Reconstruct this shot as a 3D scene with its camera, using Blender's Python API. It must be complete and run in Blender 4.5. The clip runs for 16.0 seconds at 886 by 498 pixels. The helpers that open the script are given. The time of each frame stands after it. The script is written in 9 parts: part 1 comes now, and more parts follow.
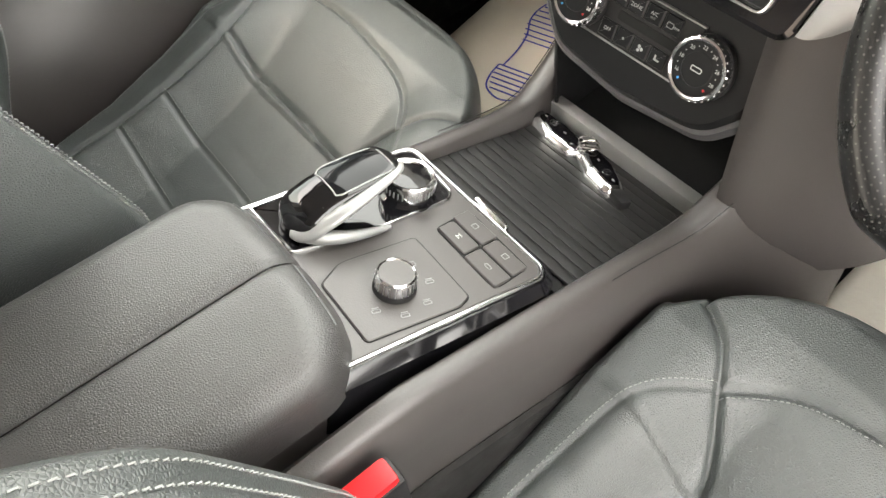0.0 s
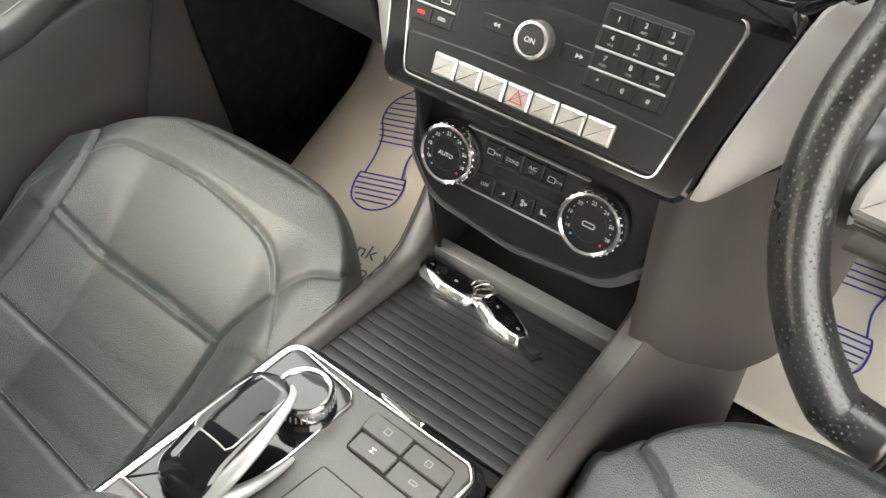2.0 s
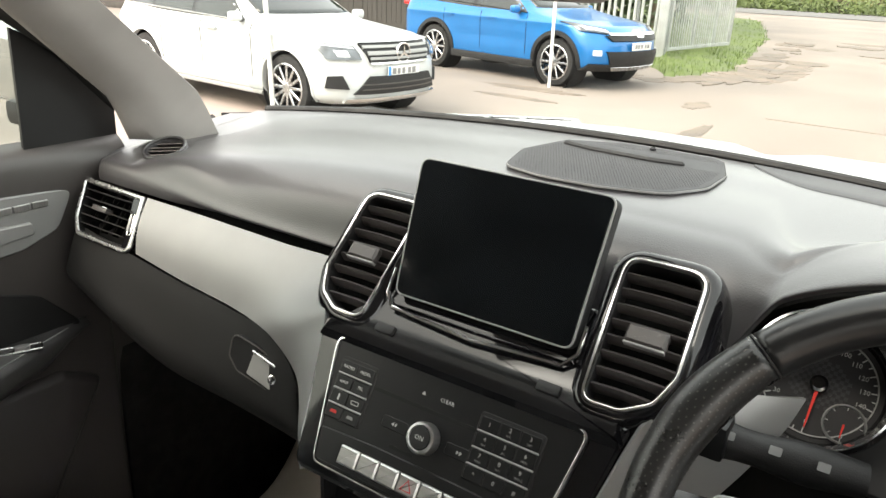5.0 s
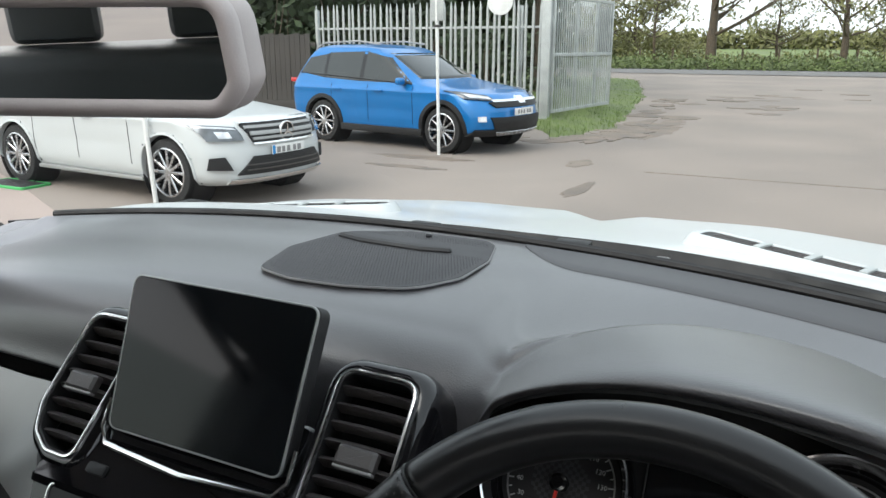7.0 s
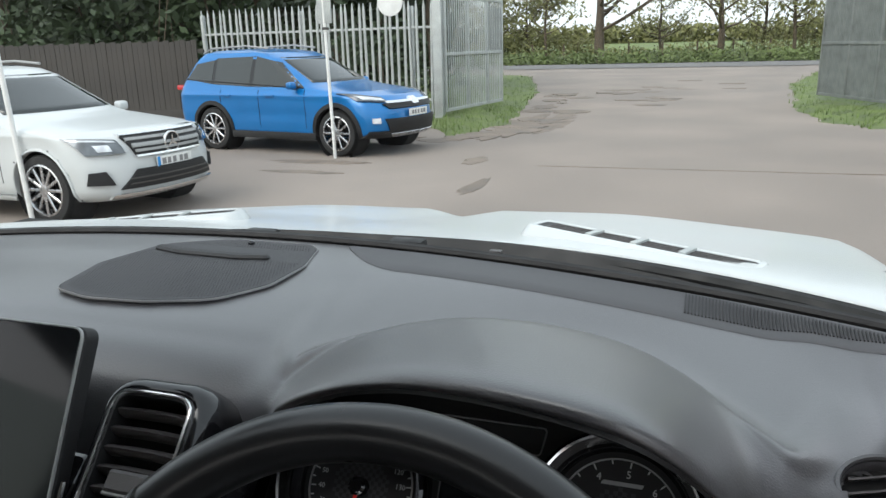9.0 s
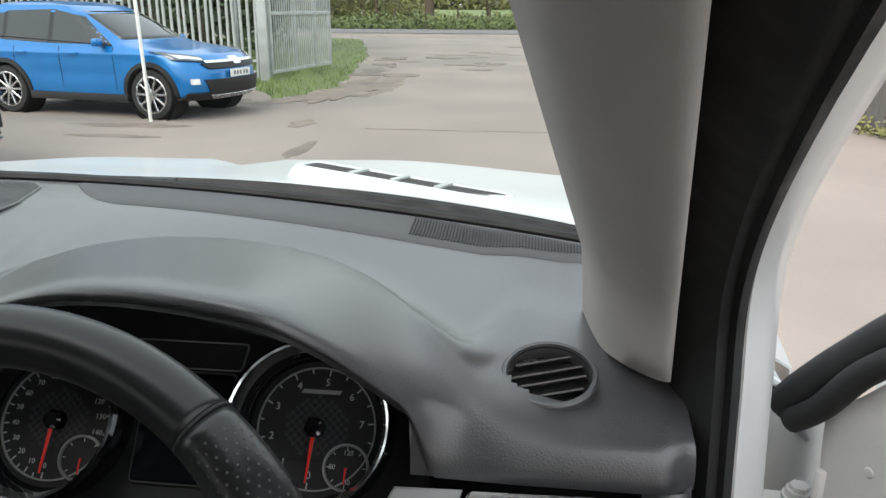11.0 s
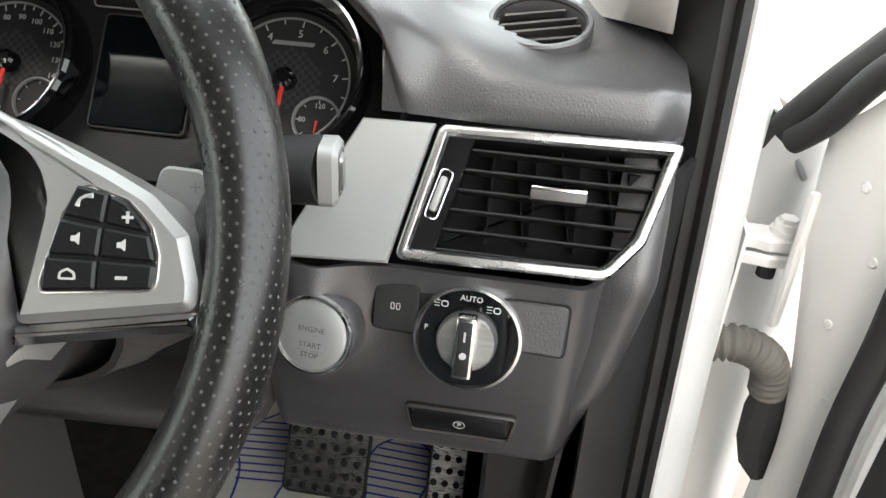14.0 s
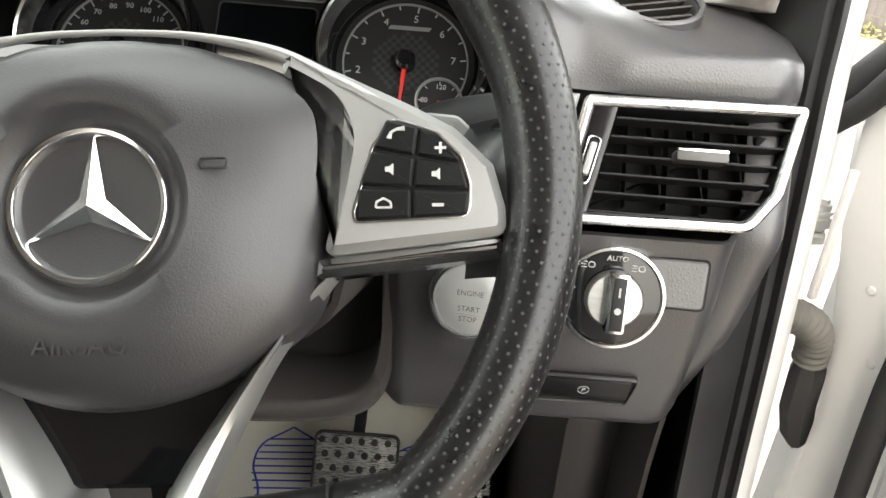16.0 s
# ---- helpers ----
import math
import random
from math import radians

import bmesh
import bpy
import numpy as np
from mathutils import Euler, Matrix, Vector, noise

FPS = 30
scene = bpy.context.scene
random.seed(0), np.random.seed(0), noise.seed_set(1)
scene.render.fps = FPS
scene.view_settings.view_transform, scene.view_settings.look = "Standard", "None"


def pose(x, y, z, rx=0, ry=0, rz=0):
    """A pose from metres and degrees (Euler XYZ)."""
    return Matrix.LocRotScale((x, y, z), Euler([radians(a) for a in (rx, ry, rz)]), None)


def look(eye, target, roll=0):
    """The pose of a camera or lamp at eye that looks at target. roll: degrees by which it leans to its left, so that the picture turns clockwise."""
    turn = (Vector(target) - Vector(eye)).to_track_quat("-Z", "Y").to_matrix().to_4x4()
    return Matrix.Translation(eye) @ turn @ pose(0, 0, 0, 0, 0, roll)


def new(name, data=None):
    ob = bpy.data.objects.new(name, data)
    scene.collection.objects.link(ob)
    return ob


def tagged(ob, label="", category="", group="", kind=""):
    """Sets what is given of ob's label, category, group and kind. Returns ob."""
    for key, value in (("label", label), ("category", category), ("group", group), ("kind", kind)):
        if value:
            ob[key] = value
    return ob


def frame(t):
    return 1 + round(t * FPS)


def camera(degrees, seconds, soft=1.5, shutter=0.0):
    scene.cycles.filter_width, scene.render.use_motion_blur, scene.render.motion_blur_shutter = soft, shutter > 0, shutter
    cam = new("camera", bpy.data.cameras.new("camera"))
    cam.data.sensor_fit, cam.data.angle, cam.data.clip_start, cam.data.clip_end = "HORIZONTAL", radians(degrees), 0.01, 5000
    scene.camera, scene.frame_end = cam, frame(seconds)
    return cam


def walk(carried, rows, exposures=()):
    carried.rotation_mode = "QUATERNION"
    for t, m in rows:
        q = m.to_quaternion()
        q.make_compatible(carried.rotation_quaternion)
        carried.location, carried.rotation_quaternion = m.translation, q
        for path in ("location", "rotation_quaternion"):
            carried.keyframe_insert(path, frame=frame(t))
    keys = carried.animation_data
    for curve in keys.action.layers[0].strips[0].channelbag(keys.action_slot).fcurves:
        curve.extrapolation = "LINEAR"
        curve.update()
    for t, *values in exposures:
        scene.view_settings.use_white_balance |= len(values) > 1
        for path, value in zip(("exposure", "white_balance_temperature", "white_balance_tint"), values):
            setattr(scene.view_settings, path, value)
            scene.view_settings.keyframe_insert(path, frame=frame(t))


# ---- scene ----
cam = camera(61.2, 16.0)
PATH = [
    (0, (0.3300, -0.4840, 1.9280), (-0.6560, 0.1400, 0.3036), -8.15),
    (0.5, (0.2381, -0.4410, 1.9325), (-0.6749, 0.2010, 0.2727), -9.78),
    (1, (0.2215, -0.4300, 1.9385), (-0.6464, 0.2360, 0.2640), -10.98),
    (1.5, (0.2191, -0.4120, 1.9496), (-0.6352, 0.3310, 0.3004), -10.52),
    (2, (0.2192, -0.3940, 1.9516), (-0.5919, 0.5240, 0.3709), -6.08),
    (2.5, (0.2231, -0.3930, 1.9484), (-0.5636, 0.6390, 0.4264), -2.95),
    (3, (0.2272, -0.4040, 1.9501), (-0.5860, 0.7560, 0.5379), -0.97),
    (3.5, (0.2301, -0.4180, 1.9660), (-0.6344, 0.8830, 0.7181), 0.68),
    (4, (0.2544, -0.4560, 1.9876), (-0.6907, 0.9700, 0.9518), 1.72),
    (4.2, (0.2607, -0.4710, 1.9912), (-0.7099, 1.0020, 1.0491), 2.12),
    (6.3, (0.3930, -0.3810, 2.0104), (-0.6002, 1.2600, 1.4453), 0.14),
    (6.5, (0.4055, -0.3570, 2.0177), (-0.5380, 1.3180, 1.4637), 0.09),
    (7, (0.4178, -0.3370, 2.0220), (-0.4448, 1.3900, 1.4982), 0.12),
    (7.5, (0.4503, -0.3270, 2.0130), (-0.3703, 1.4200, 1.4878), -0.11),
    (8, (0.4650, -0.3250, 2.0252), (-0.3364, 1.4310, 1.5018), -0.73),
    (8.5, (0.4911, -0.2980, 2.0256), (-0.2589, 1.4820, 1.5082), -1.26),
    (9, (0.5077, -0.2890, 2.0186), (-0.1325, 1.5320, 1.4947), -1.54),
    (9.2, (0.5163, -0.2800, 2.0121), (-0.0692, 1.5570, 1.4809), -1.48),
    (11.3, (0.6257, -0.2790, 1.9645), (0.4352, 1.6050, 1.3207), 0.82),
    (11.5, (0.6299, -0.2820, 1.9513), (0.4540, 1.5950, 1.2825), 1.30),
    (12, (0.6391, -0.2730, 1.9207), (0.5143, 1.5760, 1.1687), 2.63),
    (12.5, (0.6419, -0.2750, 1.8834), (0.5499, 1.5370, 1.0424), 3.95),
    (13, (0.6485, -0.2760, 1.8590), (0.5558, 1.4980, 0.9389), 4.57),
    (13.5, (0.6481, -0.2840, 1.8360), (0.5153, 1.4600, 0.8651), 4.31),
    (14, (0.6385, -0.2930, 1.8426), (0.4433, 1.4330, 0.8504), 3.70),
    (14.5, (0.6063, -0.3210, 1.8405), (0.3410, 1.3950, 0.8485), 2.91),
    (15, (0.5630, -0.3410, 1.8370), (0.2824, 1.3800, 0.8569), 2.03),
    (15.5, (0.5188, -0.3660, 1.8166), (0.3297, 1.3810, 0.8601), 3.04),
    (16, (0.5011, -0.3420, 1.8066), (0.5075, 1.4410, 0.9017), 4.59),
]
walk(cam, [(t, look(*q)) for t, *q in PATH], exposures=[(0, 4.03, 7250, 15), (2, 3.97, 7250, 15), (3.5, 3.72, 7200, 14), (4.0, 3.36, 7150, 12), (4.2, 3.05, 7000, 12), (6.3, 1.7, 7000, 12), (6.6, 1.5, 6700, 12), (7.0, 1.22, 6150, 12), (8.0, 1.08, 6100, 12), (9.2, 1.03, 6100, 12), (11.3, 1.40, 6300, 11), (12.5, 2.0, 6400, 11), (14, 2.70, 6600, 11), (15.5, 3.08, 6850, 11), (16, 3.02, 6900, 11)])

# ---- sky, sun ----
world = bpy.data.worlds.new("sky")
scene.world = world
world.use_nodes = True
wn, wl = world.node_tree.nodes, world.node_tree.links
bg = wn["Background"]
sky = wn.new("ShaderNodeTexSky")
sky.sky_type, sky.sun_disc = "NISHITA", False
sky.sun_elevation, sky.sun_rotation = radians(45), radians(205)
sky.air_density, sky.dust_density, sky.ozone_density = 1.6, 6.0, 1.0
# thin overcast: the sky's blue is washed towards grey white
wash = wn.new("ShaderNodeMix")
wash.data_type = "RGBA"
wash.inputs[0].default_value = 0.72
wash.inputs[7].default_value = (7.6, 7.8, 7.7, 1)
wl.new(sky.outputs[0], wash.inputs[6])
wl.new(wash.outputs[2], bg.inputs[0])
bg.inputs[1].default_value = 0.13
sun = new("sun", bpy.data.lights.new("sun", "SUN"))
sun.data.energy, sun.data.angle, sun.data.color = 0.8, radians(40), (1.0, 0.96, 0.92)
sun.matrix_world = look((-6.8, -14.5, 16), (0, 0, 0))

# ---- helpers ----
CAR = Matrix.Identity(4)
WORLD = Matrix.Identity(4)
PLACED = {}


def frame_at(o, lean=0, yaw=0, roll=0):
    """Local x along the face, y up along it, z out of it towards the cabin; lean tips the top forwards."""
    return Matrix.Translation(o) @ Matrix.Rotation(radians(yaw), 4, "Z") @ Matrix.Rotation(radians(90 - lean), 4, "X") @ Matrix.Rotation(radians(roll), 4, "Z")


def thing(name, m, label, category, group="", kind="", base=CAR):
    ob = new(name)
    ob.empty_display_size = 0.05
    ob.matrix_world = base @ m
    PLACED[ob.name] = base @ m
    return tagged(ob, label, category, group, kind)


def finish(bm, name, mat, smooth=35):
    bmesh.ops.recalc_face_normals(bm, faces=bm.faces)
    me = bpy.data.meshes.new(name)
    bm.to_mesh(me)
    bm.free()
    me.materials.append(mat)
    if smooth:
        me.shade_smooth()
        if smooth < 180:
            me.set_sharp_from_angle(angle=radians(smooth))
    return me


def part(name, bm, mat, parent, label="", smooth=35, m=None):
    if m is not None:
        bm.transform(m)
    ob = new(name, finish(bm, name, mat, smooth))
    ob.parent = parent
    return tagged(ob, label)


def solid(name, bm, mat, m, label, category, group="", kind="", smooth=35, base=CAR):
    ob = new(name, finish(bm, name, mat, smooth))
    ob.matrix_world = base @ m
    return tagged(ob, label, category, group, kind)


def in_car(thing_ob, bm):
    """Moves a bmesh given in the car's axes into the thing's own."""
    bm.transform(PLACED[thing_ob.name].inverted() @ CAR)
    return bm


def rpoly(pts, r, n=5):
    """A polygon with rounded corners; r is one radius or one for each corner."""
    out, k = [], len(pts)
    rs = r if isinstance(r, (list, tuple)) else [r] * k
    for i in range(k):
        p, a, b = Vector(pts[i]), Vector(pts[i - 1]), Vector(pts[(i + 1) % k])
        u, v = (a - p), (b - p)
        lu, lv = u.length, v.length
        u.normalize(), v.normalize()
        if rs[i] <= 0:
            out.append(p)
            continue
        half = math.acos(max(-1, min(1, u.dot(v)))) / 2
        d = min(rs[i] / math.tan(half), 0.48 * lu, 0.48 * lv)
        s, e = p + u * d, p + v * d
        for j in range(n + 1):
            t = j / n
            out.append((1 - t) ** 2 * s + 2 * t * (1 - t) * p + t * t * e)
    return [(q.x, q.y) for q in out]


def rrect(w, h, r, cx=0, cy=0, n=4):
    w, h = w / 2, h / 2
    return rpoly([(cx - w, cy - h), (cx + w, cy - h), (cx + w, cy + h), (cx - w, cy + h)], r, n)


def circle(r, n=32, cx=0, cy=0, sx=1):
    return [(cx + sx * r * math.cos(2 * math.pi * i / n), cy + r * math.sin(2 * math.pi * i / n)) for i in range(n)]


def inset(o, d):
    """The outline moved inwards by d (outline runs anticlockwise)."""
    out, k = [], len(o)
    for i in range(k):
        a, p, b = Vector(o[i - 1]), Vector(o[i]), Vector(o[(i + 1) % k])
        t1, t2 = (p - a), (b - p)
        n1, n2 = Vector((-t1.y, t1.x)), Vector((-t2.y, t2.x))
        n1 = n1.normalized() if n1.length > 1e-9 else n2.normalized()
        n2 = n2.normalized() if n2.length > 1e-9 else n1
        n = n1 + n2
        n = n / max(0.4, n.dot(n1)) if n.length > 1e-6 else n1
        out.append((p.x + n.x * d, p.y + n.y * d))
    return out


def ccw(o):
    a = sum(o[i - 1][0] * o[i][1] - o[i][0] * o[i - 1][1] for i in range(len(o)))
    return o if a > 0 else o[::-1]


def rings(loops, cap_start=False, cap_end=False, closed=False, bm=None):
    """Skins a row of point loops of equal length."""
    bm = bm or bmesh.new()
    vs = [[bm.verts.new(p) for p in l] for l in loops]
    k = len(vs)
    for i in range(k if closed else k - 1):
        a, b = vs[i], vs[(i + 1) % k]
        n = len(a)
        for j in range(n):
            bm.faces.new((a[j], a[(j + 1) % n], b[(j + 1) % n], b[j]))
    if cap_start:
        bm.faces.new(vs[0][::-1])
    if cap_end:
        bm.faces.new(vs[-1])
    return bm


def prism(o, z0, z1, bev=0.0006, bm=None):
    """A plate with the outline o, its top edge rounded by bev."""
    o = ccw(o)
    l = [[(x, y, z0) for x, y in o]]
    if bev > 0:
        l.append([(x, y, z1 - bev) for x, y in o])
        l.append([(x, y, z1) for x, y in inset(o, bev)])
    else:
        l.append([(x, y, z1) for x, y in o])
    return rings(l, True, True, bm=bm)


def border(o, prof, bm=None):
    """A frame along the outline: prof lists (inset, height) round the section."""
    o = ccw(o)
    return rings([[(x, y, z) for x, y in inset(o, d)] for d, z in prof], closed=True, bm=bm)


def bead(w, h, z=0.0):
    return [(0, z), (0, z + h * 0.6), (w * 0.2, z + h * 0.93), (w * 0.5, z + h), (w * 0.8, z + h * 0.93), (w, z + h * 0.6), (w, z)]


def lathe(prof, n=40, bm=None, ring=False):
    l = [[(r * math.cos(2 * math.pi * i / n), r * math.sin(2 * math.pi * i / n), z) for i in range(n)] for r, z in prof]
    return rings(l, not ring, not ring, ring, bm)


def block(x0, x1, y0, y1, z0, z1, bev=0.002, seg=2, bm=None):
    b = bmesh.new()
    bmesh.ops.create_cube(b, size=1)
    for v in b.verts:
        v.co = Vector(((x0 + x1) / 2 + v.co.x * (x1 - x0), (y0 + y1) / 2 + v.co.y * (y1 - y0), (z0 + z1) / 2 + v.co.z * (z1 - z0)))
    if bev:
        bmesh.ops.bevel(b, geom=b.edges[:], offset=bev, segments=seg, affect="EDGES", profile=0.6)
    return join(bm, b)


def join(bm, b):
    if bm is None:
        return b
    me = bpy.data.meshes.new("tmp")
    b.to_mesh(me)
    b.free()
    bm.from_mesh(me)
    bpy.data.meshes.remove(me)
    return bm


def spline(pts, n):
    """Points along a smooth curve through pts."""
    out, k = [], len(pts)
    P = [Vector(p) for p in pts]
    for i in range(n):
        s = i / (n - 1) * (k - 1)
        j = min(int(s), k - 2)
        t = s - j
        a, b, c, d = P[max(j - 1, 0)], P[j], P[j + 1], P[min(j + 2, k - 1)]
        out.append(0.5 * ((2 * b) + (c - a) * t + (2 * a - 5 * b + 4 * c - d) * t * t + (3 * b - a - 3 * c + d) * t ** 3))
    return out


def tube(path, r, n=10, closed=False, bm=None, flat=1.0):
    """A round bar along the path; r may be a list."""
    P = [Vector(p) for p in path]
    k = len(P)
    rs = r if isinstance(r, (list, tuple)) else [r] * k
    loops, up = [], None
    for i in range(k):
        t = (P[(i + 1) % k] - P[i - 1]) if closed else (P[min(i + 1, k - 1)] - P[max(i - 1, 0)])
        t.normalize()
        if up is None:
            up = t.orthogonal().normalized()
        up = (up - t * up.dot(t)).normalized()
        w = t.cross(up)
        loops.append([P[i] + rs[i] * (math.cos(2 * math.pi * j / n) * up + flat * math.sin(2 * math.pi * j / n) * w) for j in range(n)])
    return rings(loops, not closed, not closed, closed, bm)


def sheet(rows, thick=0.0, bm=None):
    """A surface through a grid of points, thickened behind."""
    b = bmesh.new()
    vs = [[b.verts.new(p) for p in r] for r in rows]
    for i in range(len(vs) - 1):
        for j in range(len(vs[0]) - 1):
            b.faces.new((vs[i][j], vs[i][j + 1], vs[i + 1][j + 1], vs[i + 1][j]))
    if thick:
        bmesh.ops.recalc_face_normals(b, faces=b.faces)
        bmesh.ops.solidify(b, geom=b.faces[:], thickness=thick)
    return join(bm, b)


def lettering(text, size, x, y, z, parent, mat, name="lettering", align="CENTER", turn=0, depth=0.00015):
    cu = bpy.data.curves.new("letters", "FONT")
    cu.body, cu.size, cu.extrude, cu.align_x, cu.align_y = text, size, depth, align, "CENTER"
    cu.resolution_u = 2
    tmp = bpy.data.objects.new("letters", cu)
    me = bpy.data.meshes.new_from_object(tmp)
    bpy.data.objects.remove(tmp)
    me.materials.clear()
    me.materials.append(mat)
    ob = new(name, me)
    ob.parent = parent
    ob.matrix_basis = Matrix.Translation((x, y, z)) @ Matrix.Rotation(radians(turn), 4, "Z")
    return ob


def smooth01(a, b, x):
    t = max(0.0, min(1.0, (x - a) / (b - a)))
    return t * t * (3 - 2 * t)


# ---- materials ----
def mat(name, col, rough=0.5, metal=0.0, spec=0.5, coat=0.0, grain=None, bump=0.0, vary=0.12, stains=0.0, trans=0.0, ior=1.45, fine=None, aniso=None, coat_rough=0.10):
    """A surface: colour and gloss vary at the scale grain and at a coarse one; bump is its relief in metres."""
    m = bpy.data.materials.new(name)
    m.use_nodes = True
    n, l = m.node_tree.nodes, m.node_tree.links
    b = n["Principled BSDF"]
    b.inputs["Base Color"].default_value = (*col, 1)
    b.inputs["Roughness"].default_value = rough
    b.inputs["Metallic"].default_value = metal
    b.inputs["Specular IOR Level"].default_value = spec
    b.inputs["Coat Weight"].default_value = coat
    b.inputs["Coat Roughness"].default_value = coat_rough
    b.inputs["IOR"].default_value = ior
    b.inputs["Transmission Weight"].default_value = trans
    if grain:
        co = n.new("ShaderNodeTexCoord")
        src = co.outputs["Object"]
        if aniso:
            mp = n.new("ShaderNodeMapping")
            mp.inputs["Scale"].default_value = aniso
            l.new(src, mp.inputs[0])
            src = mp.outputs[0]
        big = n.new("ShaderNodeTexNoise")
        big.inputs["Scale"].default_value, big.inputs["Detail"].default_value = grain[0], 6
        l.new(src, big.inputs["Vector"])
        ramp = n.new("ShaderNodeMapRange")
        ramp.inputs[1].default_value, ramp.inputs[2].default_value = 0.3, 0.7
        ramp.inputs[3].default_value, ramp.inputs[4].default_value = 1 - vary, 1 + vary
        l.new(big.outputs[0], ramp.inputs[0])
        mul = n.new("ShaderNodeMix")
        mul.data_type, mul.blend_type = "RGBA", "MULTIPLY"
        mul.inputs[0].default_value = 1
        mul.inputs[6].default_value = (*col, 1)
        l.new(ramp.outputs[0], mul.inputs[7])
        l.new(mul.outputs[2], b.inputs["Base Color"])
        rr = n.new("ShaderNodeMapRange")
        rr.inputs[1].default_value, rr.inputs[2].default_value = 0.3, 0.7
        rr.inputs[3].default_value, rr.inputs[4].default_value = max(0.02, rough * (1 - vary)), min(1, rough * (1 + vary))
        l.new(big.outputs[0], rr.inputs[0])
        l.new(rr.outputs[0], b.inputs["Roughness"])
        if bump:
            if fine == "cells":
                sm = n.new("ShaderNodeTexVoronoi")
                sm.feature = "DISTANCE_TO_EDGE"
            else:
                sm = n.new("ShaderNodeTexNoise")
                sm.inputs["Detail"].default_value = 4
            sm.inputs["Scale"].default_value = grain[1]
            l.new(src, sm.inputs["Vector"])
            bp = n.new("ShaderNodeBump")
            bp.inputs["Distance"].default_value, bp.inputs["Strength"].default_value = bump, 0.7
            l.new(sm.outputs[0], bp.inputs["Height"])
            l.new(bp.outputs[0], b.inputs["Normal"])
    return m


LEATHER = mat("black leather", (0.049, 0.0565, 0.0545), 0.40, spec=0.9, coat=0.50, coat_rough=0.40, grain=(7, 430), bump=0.0016, fine="cells", vary=0.07)
ARMLEATHER = mat("smooth black leather", (0.042, 0.041, 0.040), 0.42, spec=0.9, coat=0.35, coat_rough=0.36, grain=(7, 520), bump=0.0011, fine="cells", vary=0.15)
RIMLEATHER = mat("smooth wheel leather", (0.010, 0.010, 0.0105), 0.30, spec=0.55, grain=(30, 900), bump=0.00004, vary=0.10)
LEATHER_W = mat("perforated wheel leather", (0.010, 0.010, 0.010), 0.29, spec=0.6, grain=(30, 900), bump=0.00004, fine="cells", vary=0.10)
SOFT = mat("dark soft plastic", (0.044, 0.0425, 0.045), 0.44, spec=0.9, coat=0.65, coat_rough=0.28, grain=(5, 400), bump=0.0005, fine="cells", vary=0.06)
PANELG = mat("grained demister panel", (0.050, 0.050, 0.053), 0.55, spec=0.6, grain=(5, 700), bump=0.0003, vary=0.08)
MESHP = mat("fine speaker mesh", (0.034, 0.034, 0.037), 0.6, grain=(9, 900), bump=0.0003, vary=0.1)
HUB = mat("fine-grained wheel cover", (0.033, 0.0315, 0.033), 0.42, spec=0.8, grain=(8, 1100), bump=0.0002, vary=0.1)
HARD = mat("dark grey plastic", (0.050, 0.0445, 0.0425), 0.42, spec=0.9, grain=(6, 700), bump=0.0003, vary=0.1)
LID = mat("black grained plastic", (0.011, 0.011, 0.011), 0.55, spec=0.3, grain=(8, 600), bump=0.0004, fine="cells", vary=0.15)
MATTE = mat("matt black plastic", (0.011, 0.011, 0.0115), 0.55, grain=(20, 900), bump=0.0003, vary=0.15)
PANELB = mat("satin black plastic", (0.008, 0.0083, 0.009), 0.36, spec=0.35, grain=(20, 900), bump=0.0001, vary=0.1)
GLOSS = mat("piano black", (0.006, 0.006, 0.007), 0.05, spec=0.6, grain=(15, 60), vary=0.5)
CHROME = mat("satin chrome", (0.78, 0.78, 0.78), 0.14, 1.0, grain=(40, 400), vary=0.15)
SILVER = mat("brushed silver", (0.47, 0.47, 0.46), 0.36, 1.0, grain=(30, 300), bump=0.00005, vary=0.12, aniso=(1, 14, 1))
SATIN = mat("pale silver paint", (0.33, 0.332, 0.325), 0.50, 0.55, grain=(12, 900), bump=0.00005, vary=0.06)
SPOKE = mat("satin metal spoke", (0.43, 0.43, 0.42), 0.42, 0.75, grain=(14, 700), vary=0.06)
WHITE_P = mat("white car paint", (0.54, 0.56, 0.56), 0.35, coat=0.35, grain=(3, 300), vary=0.03)
WHITE_IN = mat("white sill paint", (0.62, 0.62, 0.61), 0.32, coat=0.5, grain=(9, 200), bump=0.0003, vary=0.05)
BLUE_P = mat("blue car paint", (0.002, 0.15, 0.43), 0.30, 0.25, coat=0.7, grain=(3, 900), vary=0.05)
RUBBER = mat("black rubber", (0.014, 0.014, 0.014), 0.62, grain=(30, 700), bump=0.0003, vary=0.25)
SCREEN = mat("dark screen glass", (0.004, 0.005, 0.006), 0.08, spec=0.3, grain=(12, 40), vary=0.4)
GREYTRIM = mat("grey woven pillar cloth", (0.36, 0.34, 0.32), 0.85, grain=(14, 1400), bump=0.0005, vary=0.06)
LINING = mat("light grey headlining", (0.42, 0.41, 0.39), 0.9, grain=(14, 900), bump=0.0004, vary=0.05)
CARPET = mat("black carpet", (0.010, 0.0095, 0.009), 0.95, grain=(40, 900), bump=0.002, vary=0.4)
PAPER = mat("cream paper", (0.82, 0.78, 0.68), 0.7, grain=(5, 60), bump=0.0012, vary=0.05)
INK = mat("blue ink", (0.04, 0.05, 0.42), 0.6)
INKGREY = mat("grey ink", (0.16, 0.17, 0.26), 0.6)
PRINT = mat("white print", (0.46, 0.46, 0.45), 0.5)
DOTS = mat("punched holes", (0.075, 0.073, 0.070), 0.9)
